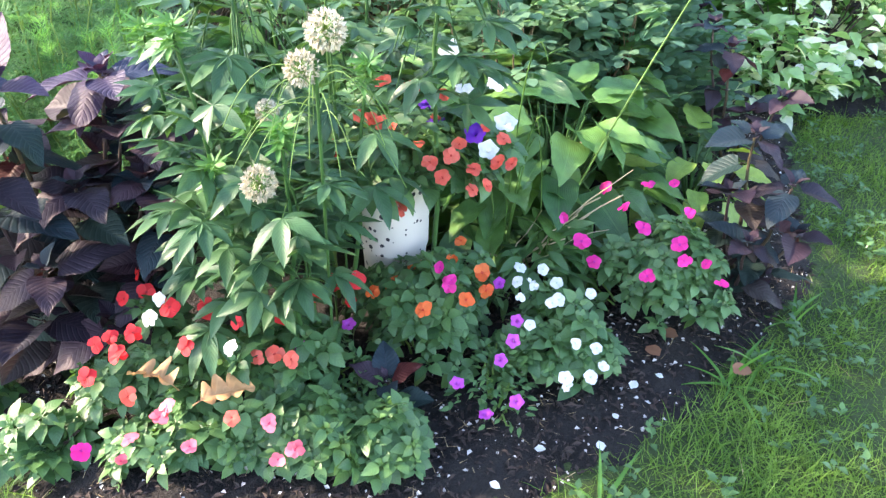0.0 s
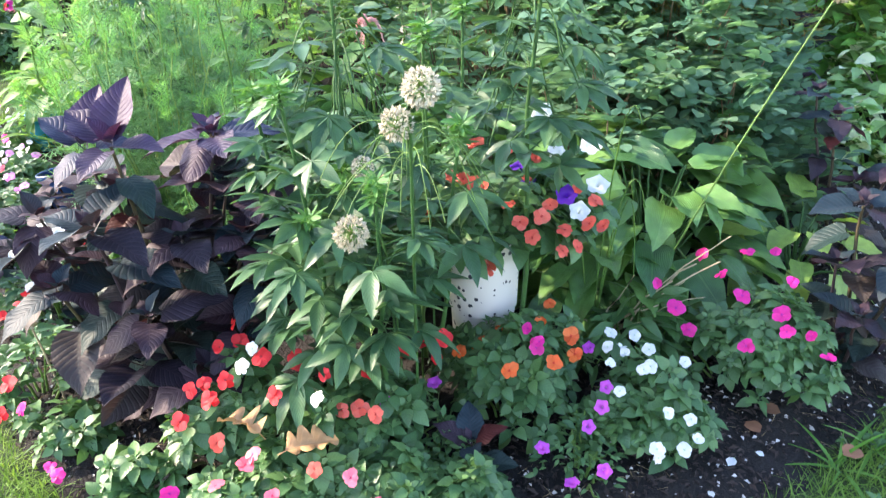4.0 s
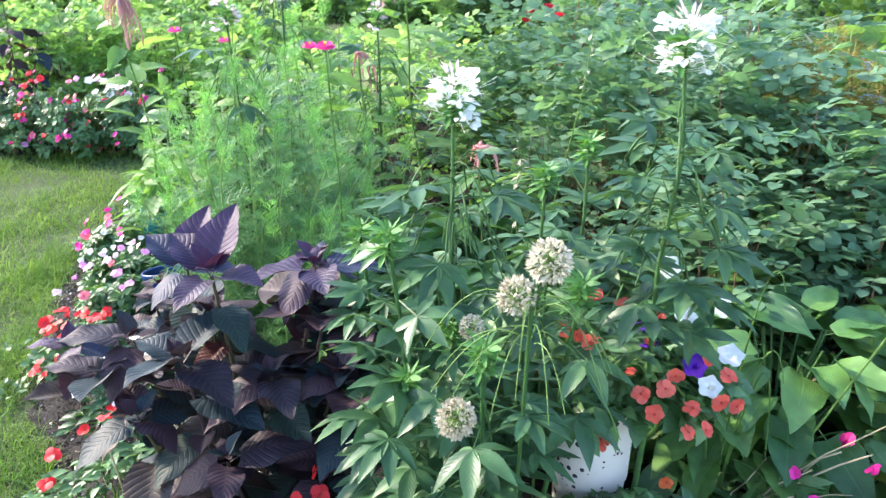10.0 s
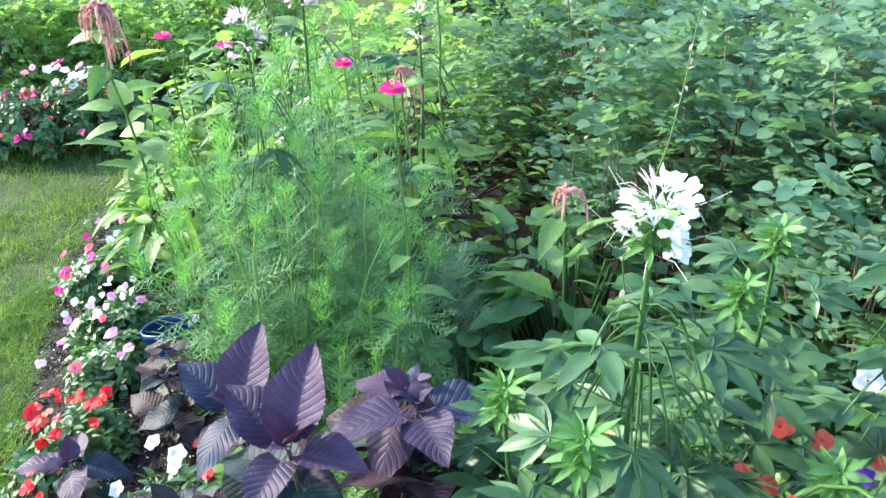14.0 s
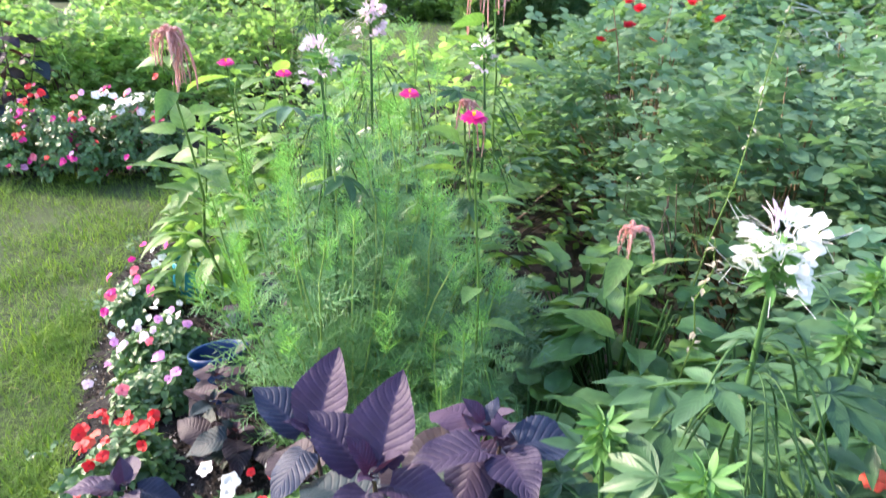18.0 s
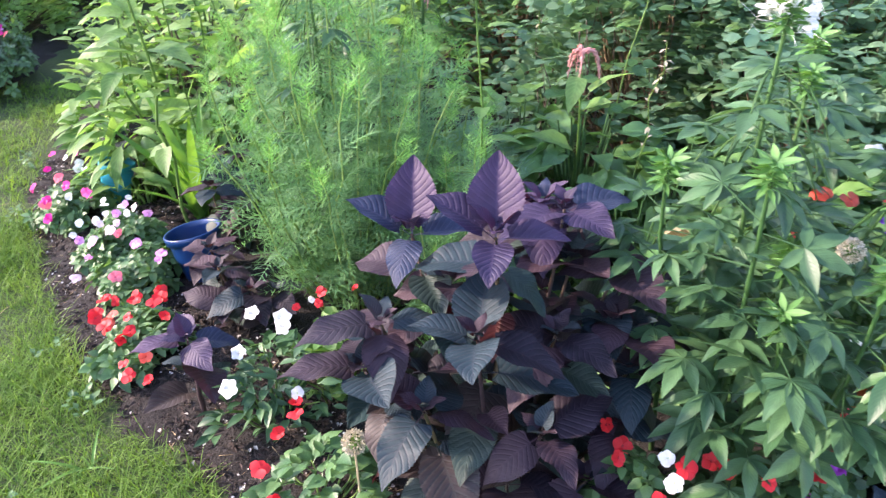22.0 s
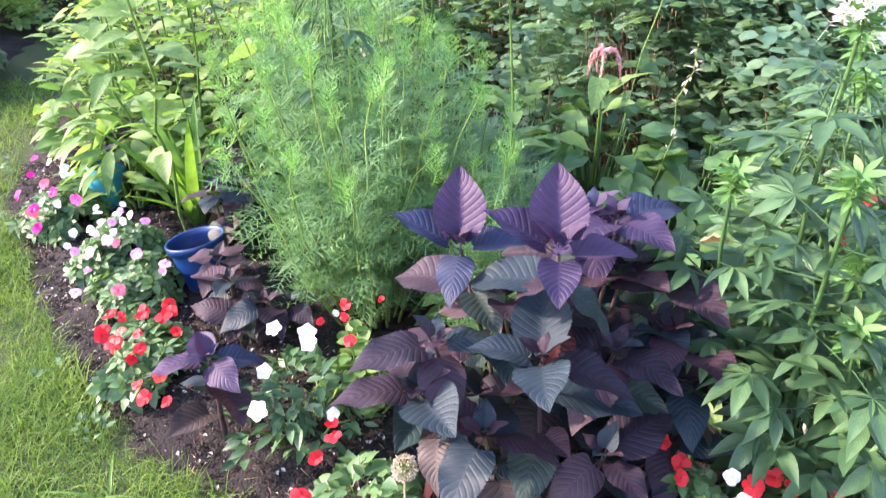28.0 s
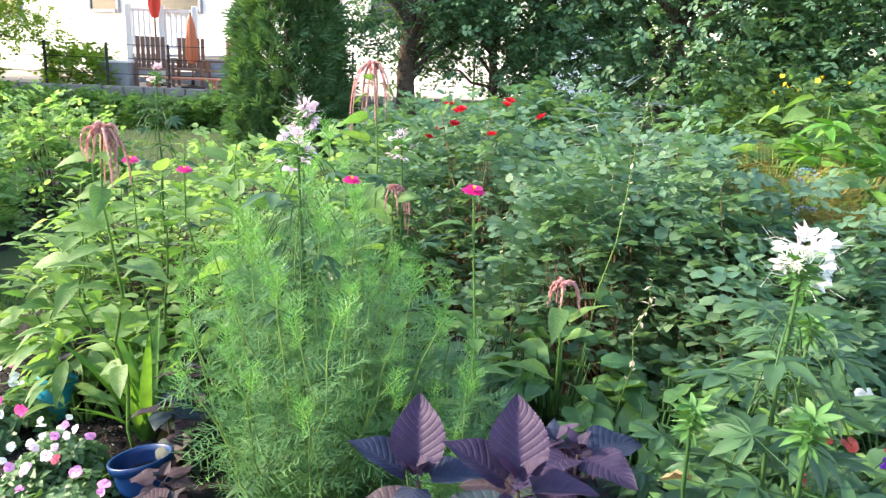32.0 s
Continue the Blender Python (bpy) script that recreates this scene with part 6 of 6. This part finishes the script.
bedding("impatiens_plant", "white and blush impatiens along the lawn edge", (-2.08, 0.08), (0.16, 0.18), 0.17, 240,
        [("lilac", [(-2.14, -0.08, 0.18), (-2.05, 0.14, 0.2)]), ("pink", [(-2.0, -0.06, 0.19)]), ("white", [(-2.09, 0.07, 0.19), (-2.02, 0.09, 0.19), (-2.16, 0.18, 0.19), (-2.07, 0.11, 0.19), (-2.17, 0.0, 0.19), (-2.12, 0.04, 0.19), (-2.08, 0.2, 0.19), (-2.18, -0.06, 0.17), (-2.14, 0.12, 0.19)]), ("blush", [(-2.02, 0.0, 0.2), (-2.1, -0.02, 0.19), (-2.06, -0.11, 0.18), (-2.0, 0.12, 0.2)]), ("lilac", [(-2.06, 0.06, 0.2)])], "impatiens", size=0.8)
bedding("impatiens_plant", "magenta and white impatiens along the lawn edge", (-2.4, 0.44), (0.18, 0.3), 0.15, 300,
        [("magenta", [(-2.36, 0.11, 0.16), (-2.42, 0.23, 0.16), (-2.63, 0.69, 0.16), (-2.54, 0.37, 0.16), (-2.3, 0.33, 0.16), (-2.27, 0.31, 0.16), (-2.4, 0.38, 0.16), (-2.37, 0.14, 0.13), (-2.55, 0.75, 0.15), (-2.6, 0.56, 0.14)]), ("pink", [(-2.47, 0.44, 0.17), (-2.45, 0.25, 0.14)]), ("white", [(-2.55, 0.66, 0.16), (-2.5, 0.62, 0.16), (-2.44, 0.52, 0.17), (-2.38, 0.47, 0.17), (-2.36, 0.28, 0.16)])], "impatiens")
bedding("petunia_plant", "white petunia among green leaves", (-1.27, -0.78), (0.17, 0.2), 0.24, 240,
        [("petunia_white", [(-1.34, -0.67, 0.29), (-1.25, -0.7, 0.29), (-1.23, -0.72, 0.28), (-1.33, -0.81, 0.26), (-1.32, -0.92, 0.24)]), ("white", [(-1.16, -0.97, 0.27)])], leaf=blade(0.06, 0.025, 4, 1, "lance", 0.3, 0.3, 0, 0, 0.01), mat="cleome", size=0.85)
bedding("begonia_plant", "wax begonia with round leaves and red flowers", (-1.12, -0.7), (0.12, 0.13), 0.28, 150,
        [("red", [(-1.23, -0.64, 0.3), (-1.15, -0.66, 0.31), (-1.16, -0.6, 0.31), (-1.13, -0.73, 0.3), (-1.05, -0.62, 0.32)]), ("white", [(-1.19, -0.62, 0.31)])], leaf=blade(0.045, 0.042, 4, 1, "round", 0.35, 0.15), mat="lime", size=0.75)
bedding("impatiens_plant", "red-flowered impatiens with broad leaves at the front", (-1.08, -1.13), (0.16, 0.17), 0.22, 230,
        [("red", [(-1.15, -1.0, 0.24), (-1.17, -1.06, 0.23), (-1.19, -1.15, 0.2), (-1.16, -1.22, 0.18), (-1.13, -1.03, 0.24)]), ("coral", [(-1.15, -1.3, 0.14)])], "impatiens", leaf=blade(0.048, 0.032, 4, 1, "ovate", 0.3, 0.25, 0.02, 0, 0.01))
bedding("impatiens_plant", "sparse red impatiens in front of the perilla", (-0.9, -1.27), (0.16, 0.07), 0.12, 60,
        [("red", [(-1.01, -1.27, 0.18), (-0.98, -1.33, 0.16), (-1.0, -1.36, 0.14)]), ("magenta", [(-0.93, -1.3, 0.15), (-0.82, -1.42, 0.08), (-0.77, -1.43, 0.09)])], "impatiens")
shrub("low_herb", "low leafy herb at the front of the bed", (-0.6, -1.4), (0.09, 0.07), 0.12, 26, "impatiens", small_leaf, "plant", 8, (0.7, 1.1))

M["strap"] = leaf_material("strap_leaf", (0.06, 0.18, 0.03), (0.14, 0.3, 0.06), 0.4, 0.3, relief=0.1)
strap = [mesh_of("strap_leaf", blade(0.42, 0.035, 9, 1, "strap", 0.5, d), M["strap"]) for d in (0.15, 0.45)]
for at, nn, s in (((-1.88, 0.36), 18, 1.2), ((-2.2, 1.0), 12, 1.1)):
    t = thing("strap_leaved_lily", "lily clump with upright strap-shaped leaves", "plant", (*at, 0.02))
    for k in range(nn):
        part("leaf", strap[k % 2], t, poses([(U(-0.02, 0.02), U(-0.02, 0.02), 0)], k * 2.4, U(1.05, 1.5), 0, s * U(0.7, 1.15))[0])

# ---- bed across the lawn ----
for k, (x, y) in enumerate([(-3.85, 1.98), (-4.15, 1.8), (-4.5, 1.72), (-4.9, 1.65), (-5.4, 1.6), (-3.95, 2.35)]):
    pts = [(x + U(-0.28, 0.28), y - 0.23 + 0.3 * (z / 0.56) ** 2, z) for z in U(0.07, 0.56, 26)]
    kinds = ("magenta", "red", "pink", "magenta", "lilac", "magenta")
    bedding("impatiens_plant", "magenta and red impatiens across the lawn", (x, y), (0.36, 0.28), 0.5, 620, [(c, pts[j::6]) for j, c in enumerate(kinds)], "impatiens", size=1.2, low=0.0, core=0.2)
bedding("petunia_plant", "white petunia across the lawn", (-3.85, 2.12), (0.25, 0.15), 0.5, 180, [("petunia_white", [(-4.05 + U(0, 0.4), 1.95 + U(0, 0.12), U(0.4, 0.52)) for k in range(14)])], leaf=fine_leaf, size=1.2)
for k, (x, y, h) in enumerate([(-5.2, 3.0, 0.9), (-6.3, 3.2, 1.2), (-4.6, 3.4, 0.8), (-7.2, 3.6, 1.3), (-5.6, 4.6, 1.1), (-4.3, 4.8, 0.9)]):
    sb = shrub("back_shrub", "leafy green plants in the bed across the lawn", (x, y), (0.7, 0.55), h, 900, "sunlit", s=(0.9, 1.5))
    if k in (1, 3):
        for j in range(10):
            part("daisy", daisy, sb, poses([(U(-0.3, 0.7), U(-0.75, -0.45), h * U(0.7, 1.0))], U(-0.5, 0.5), -0.9, 0, U(0.9, 1.4))[0], "yellow daisy-like bloom")
perilla("tall dark perilla in the bed across the lawn", (-5.05, 2.3), 0.98, [(1.0, 0.2, 0.7), (4.0, 0.2, 0.6)], 15)

# ---- hedge, conifer, trees ----
for k, x in enumerate(np.arange(-18, -2.0, 1.5)):
    shrub("hedge_bush", "clipped dark green hedge in front of the wall", (x, 12.2 + U(-0.2, 0.2)), (1.0, 0.7), U(0.45, 0.65), 620, "lime", category="hedge", s=(1.3, 2.2), group="hedge bushes", stems=8)
for x, y, h in ((-8.0, 13.9, 0.9), (-11.0, 14.2, 1.6), (-14.5, 14, 1.3)):
    shrub("yard_shrub", "sunlit rounded shrub on the yard", (x, y), (0.7 * h, 0.6), h, 500, "sun_tree", s=(1.4, 2.4), floor=0.5, stems=8)


def conifer(label, at, r, h, n):
    t = thing("conifer", label, "tree", (*at, 0))
    g = Geo()
    g.tube([(0, 0, 0), (0, 0, h * 0.5), (0, 0, h)], [0.09, 0.06, 0.01], 8)
    g.ob("trunk", M["bark"], t)
    f, a = U(0, 1, n) ** 1.25, U(0, 6.283, n)
    rad = r * (1 - f) ** 0.5 * (0.75 + 0.3 * U(0, 1, n)) * (1 + 0.12 * np.sin(5 * a + 9 * f))
    sp = joined([(blade(0.16, 0.028, 3, 1, "lance", 0.2, 0.2), poses([(0, 0, 0), (0, 0.04, 0), (0, 0.04, 0), (0, 0.08, 0), (0, 0.08, 0)], [0, 0.6, -0.6, 0.5, -0.5], 0, 0, [1, 0.7, 0.7, 0.6, 0.6]))])
    g = Geo()
    g.scatter(sp, poses(np.stack([np.cos(a) * rad, np.sin(a) * rad, 0.12 + f * h], -1), a - 1.571 + rng.normal(0, 0.4, n), U(0.1, 1.2, n), U(-1.5, 1.5, n), U(0.8, 1.6, n)))
    g.ob("crown", M["conifer"], t)


conifer("dense dark green columnar conifer", (-2.75, 8.3), 0.72, 4.4, 9000)


def tree(label, at, h, r, trunk, n, mat, low, seed, leaf_scale=(1.6, 2.8), limbs=9, clumps=26, name="tree"):
    q = np.random.default_rng(seed)
    t = thing(name, label, "tree", (*at, 0))
    g = Geo()
    g.tube(curve_points((0, 0, 0), (q.normal(0, 0.15), q.normal(0, 0.15), h * 0.8), 0, 8, 0.04), np.linspace(trunk, trunk * 0.35, 8), 10)
    cs = []
    for k in range(clumps):
        a, f = k * 2.4, q.uniform(0, 1)
        z = low + (h - low) * f
        rr = r * math.sqrt(max(0.05, 1 - (2 * f - 0.9) ** 2)) * q.uniform(0.45, 1.0)
        c = np.array([math.cos(a) * rr, math.sin(a) * rr, z])
        cs.append(c)
        if k < limbs * 2:
            g.tube(curve_points((0, 0, max(0.4, z * 0.6)), c, 0.1, 6, 0.04), np.linspace(trunk * 0.4, 0.012, 6), 6)
    g.ob("trunk", M["bark"], t)
    g = Geo()
    leaf_scale = (leaf_scale[0] * 0.62, leaf_scale[1] * 0.62)
    m = int(n * 2.1) // clumps
    for c in cs:
        d = q.normal(0, 1, (m, 3)) * [0.34, 0.34, 0.26] * (r / 1.5)
        g.scatter(far_sprig, poses(c + d, q.uniform(0, 6.28, m), q.uniform(-0.9, 0.4, m), q.normal(0, 0.5, m), q.uniform(*leaf_scale, m)))
    g.ob("crown", M[mat], t)


tree("shady broad-leaved tree with hanging branches", (2.6, 8.8), 5.0, 2.2, 0.14, 3000, "tree", 1.0, 1, (1.6, 3.2))
tree("shady broad-leaved tree with hanging branches", (0.9, 9.8), 5.5, 1.9, 0.12, 2600, "tree", 1.2, 2)
tree("shady broad-leaved tree with hanging branches", (5.6, 8.2), 5.0, 2.3, 0.14, 3600, "tree", 0.6, 3)
tree("broad-leaved tree beside the conifer", (-1.2, 9.0), 5.0, 1.3, 0.16, 3000, "tree", 1.1, 4, clumps=36)
tree("slender tree with sparse hanging leaves", (0.1, 9.4), 4.5, 1.2, 0.08, 2000, "tree", 0.9, 9)
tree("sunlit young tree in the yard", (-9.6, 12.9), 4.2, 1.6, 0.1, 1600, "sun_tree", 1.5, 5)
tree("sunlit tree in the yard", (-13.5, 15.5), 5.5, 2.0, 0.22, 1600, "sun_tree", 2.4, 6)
tree("large old tree beside the drive", (-17.0, 15.0), 7, 2.8, 0.32, 1800, "tree", 3.2, 7)
tree("dark tree beyond the shrubs", (9.5, 9.5), 6, 2.8, 0.2, 3000, "tree", 0.6, 8)
for k, (x, y, h) in enumerate([(4.2, 6.0, 1.5), (6.2, 5.5, 1.9), (3.2, 7.4, 1.6), (0.8, 7.0, 1.1), (-0.8, 6.6, 0.9), (7.6, 7.0, 2.2)]):
    shrub("tall_shrub", "shaded leafy shrub under the trees", (x, y), (1.0, 0.8), h, 800, "tree", s=(1.5, 2.4), stems=12)

for k, (x, y, h) in enumerate([(4.0, 11.6, 4.2), (7.2, 11.2, 4.4), (10.5, 11.0, 4.4), (13.5, 10.5, 4.4)]):
    shrub("background_shrub", "tall dark green thicket closing the far side of the yard", (x, y), (1.9, 0.9), h, 1700, "tree", far_sprig, s=(2.2, 3.6), stems=10, low=0.35, group="background thicket")

# ---- small things on the soil ----
petal = mesh_of("fallen_petal", blade(0.03, 0.024, 3, 1, "petal", 0.2, 0.1), M["white"])
for x, y in ((0.73, -1.03), (0.7, -0.95), (0.66, -1.15), (0.5, -1.28), (0.78, -1.0), (0.62, -1.24), (0.4, -1.4)):
    o = new("fallen_petal", petal)
    o.matrix_basis = Matrix(poses([(x, y, 0.05)], U(0, 6), U(-0.2, 0.3), 0, U(0.7, 1.1))[0].tolist())
    tagged(o, "white fallen petal lying on dark soil", "petal", "fallen petals")
M["dead_leaf"] = leaf_material("brown_leaf", (0.22, 0.1, 0.05), (0.34, 0.17, 0.1), 0.7, 0.1, (1, 0.8, 0.6))
dl = mesh_of("dead_leaf", blade(0.045, 0.042, 4, 1, "round", 0.2, 0.1), M["dead_leaf"])
for x, y in ((0.77, -0.9), (0.86, -0.85), (0.98, -0.98), (-1.6, -0.6)):
    o = new("dead_leaf", dl)
    o.matrix_basis = Matrix(poses([(x, y, 0.055)], U(0, 6), 0.1, 0, U(0.8, 1.2))[0].tolist())
    tagged(o, "round brown fallen leaf on the soil", "leaf", "fallen leaves")
oak = blade(0.12, 0.085, 22, 3, "oak", 0.7, 0.45, 0.12, 0, 0.02)
oak_mesh = mesh_of("oak_leaf", oak, M["oak"])
for p, az, el in (((-0.27, -1.4, 0.27), 1.2, 0.3), ((-0.24, -1.42, 0.25), -1.0, 0.2)):
    o = new("dry_oak_leaf", oak_mesh)
    o.matrix_basis = Matrix(poses([p], az, el, 0.3, 0.9)[0].tolist())
    tagged(o, "curled tan oak leaf caught on the impatiens", "leaf", "fallen leaves")
# dried stalks beside the pot
t = thing("dried_stalks", "bundle of dry straw-coloured stalks leaning over", "plant", (0.37, -0.66, 0.02))
for dx, dy, z, w in ((0.33, 0.0, 0.43, 3), (0.31, -0.03, 0.37, 4), (0.26, 0.02, 0.33, 5), (0.2, -0.03, 0.3, 4), (0.17, -0.06, 0.24, 4), (0.24, 0.04, 0.26, 3), (0.1, -0.05, 0.32, 3), (-0.03, -0.1, 0.2, 3), (0.28, -0.08, 0.29, 2)):
    g = Geo()
    g.tube(curve_points((U(-0.02, 0.02), U(-0.02, 0.02), 0.02), (dx, dy, z), 0.03, 7, 0.006), np.linspace(w, w * 0.5, 7) * 0.001, 5)
    g.ob("stalk", M["straw"], t)
for hx, hz, ex, ez in ((0.02, 0.95, 0.08, 0.72), (0.07, 0.85, 0.1, 0.3), (-0.08, 0.9, -0.2, 0.66), (0.05, 0.78, 0.11, 0.5)):
    g = Geo()
    u = np.linspace(0, 1, 12)[:, None]
    g.tube(2 * u * (1 - u) * np.array([hx, 0.0, hz]) + u * u * np.array([ex, -0.02, ez]), np.linspace(0.0028, 0.0014, 12), 5)
    g.ob("green_stalk", M["stem"], t, "thin green arching stalk")
# arching thread stalks hang from one tall stem below the seed heads
t = thing("allium_leaves", "thin arching green stalks round the dried alliums", "plant", (0.05, -1.28, 0.02))
for k in range(21):
    a = k * 2.4
    b = np.array([0.012 * math.cos(a), -0.055 + 0.012 * math.sin(a), 0.93 - 0.004 * k])
    e = b + [math.cos(a) * U(0.08, 0.17), math.sin(a) * U(0.08, 0.15), -U(0.04, 0.15)]
    g = Geo()
    g.tube(curve_points(b, e, U(0.03, 0.06), 9), np.linspace(0.0011, 0.0007, 9), 4)
    g.ob("thread_stalk", M["stem"], t)
g = Geo()
g.tube(curve_points((-0.08, 0.2, 0), (0.0, -0.055, 0.94), 0, 6), 0.0035, 5)
g.ob("stem", M["shade_stem"], t)
# grey flowering stalks above the roses
for at, top in (((-0.35, 0.35), (-0.1, 0.3, 1.52)), ((-0.5, 1.0), (-0.48, 1.08, 1.0)), ((-0.3, -0.1), (-0.25, -0.3, 0.92)), ((0.2, 0.6), (0.35, 2.0, 1.26))):
    t = thing("seed_stalk", "thin bent stalk with pale seed husks", "plant", (*at, 0.02))
    e = np.array(top) - [*at, 0.02]
    pts = curve_points((0, 0, 0), e, 0.02, 10, 0.008)
    g = Geo()
    g.tube(pts, np.linspace(0.004, 0.0012, 10), 5)
    g.ob("stalk", M["stem"], t)
    g = Geo()
    n = 26
    u = U(0.6, 1, n) * 9
    g.scatter(blade(0.024, 0.011, 2, 1, "ovate", 0.3, 0.2), poses(np.stack([np.interp(u, range(10), pts[:, c]) for c in range(3)], -1), U(0, 6.28, n), U(-0.8, 0.6, n), 0, U(0.7, 1.3, n)))
    tagged(g.ob("husk_spray", M["allium"], t), kind="stuff")

# coarse grass tufts and a few small blooms at the edge of the right-hand lawn
tuft_blade = [mesh_of("grass_leaf", blade(0.16, 0.011, 6, 1, "strap", 0.4, d), M["strap"]) for d in (0.3, 0.7)]
for x, y, nn in ((0.98, -0.98, 9), (1.08, -0.9, 8), (0.62, -1.4, 7), (1.2, -0.72, 7), (-1.3, -1.35, 8), (-1.72, -0.98, 7)):
    t = thing("grass_tuft", "coarse green grass tuft at the bed edge", "grass", (x, y, 0.01), "grass tufts")
    for k in range(nn):
        part("grass_leaf", tuft_blade[k % 2], t, poses([(U(-0.01, 0.01), U(-0.01, 0.01), 0)], k * 2.4 + U(-0.3, 0.3), U(0.3, 1.2), 0, U(0.5, 1.1))[0])
M["husk"] = leaf_material("dry_husk_leaf", (0.4, 0.3, 0.16), (0.6, 0.5, 0.3), 0.7, 0.2, (1, 0.9, 0.7), 0.2, 4.0)
husk = mesh_of("withered_leaf", blade(0.1, 0.05, 7, 2, "ovate", 0.9, 0.3, 0.1, 0, 0.02), M["husk"])
for p, az, el in (((-0.2, -0.66, 0.53), 1.4, 0.2), ((-0.49, -0.6, 0.46), -1.5, -0.2), ((0.66, -0.4, 0.42), 1.2, -0.3), ((0.36, -0.66, 0.5), 0.5, 0.1)):
    o = new("withered_leaf", husk)
    o.matrix_basis = Matrix(poses([p], az, el, 0.4, 0.8)[0].tolist())
    tagged(o, "withered tan leaf hanging among green leaves", "leaf", "withered leaves")
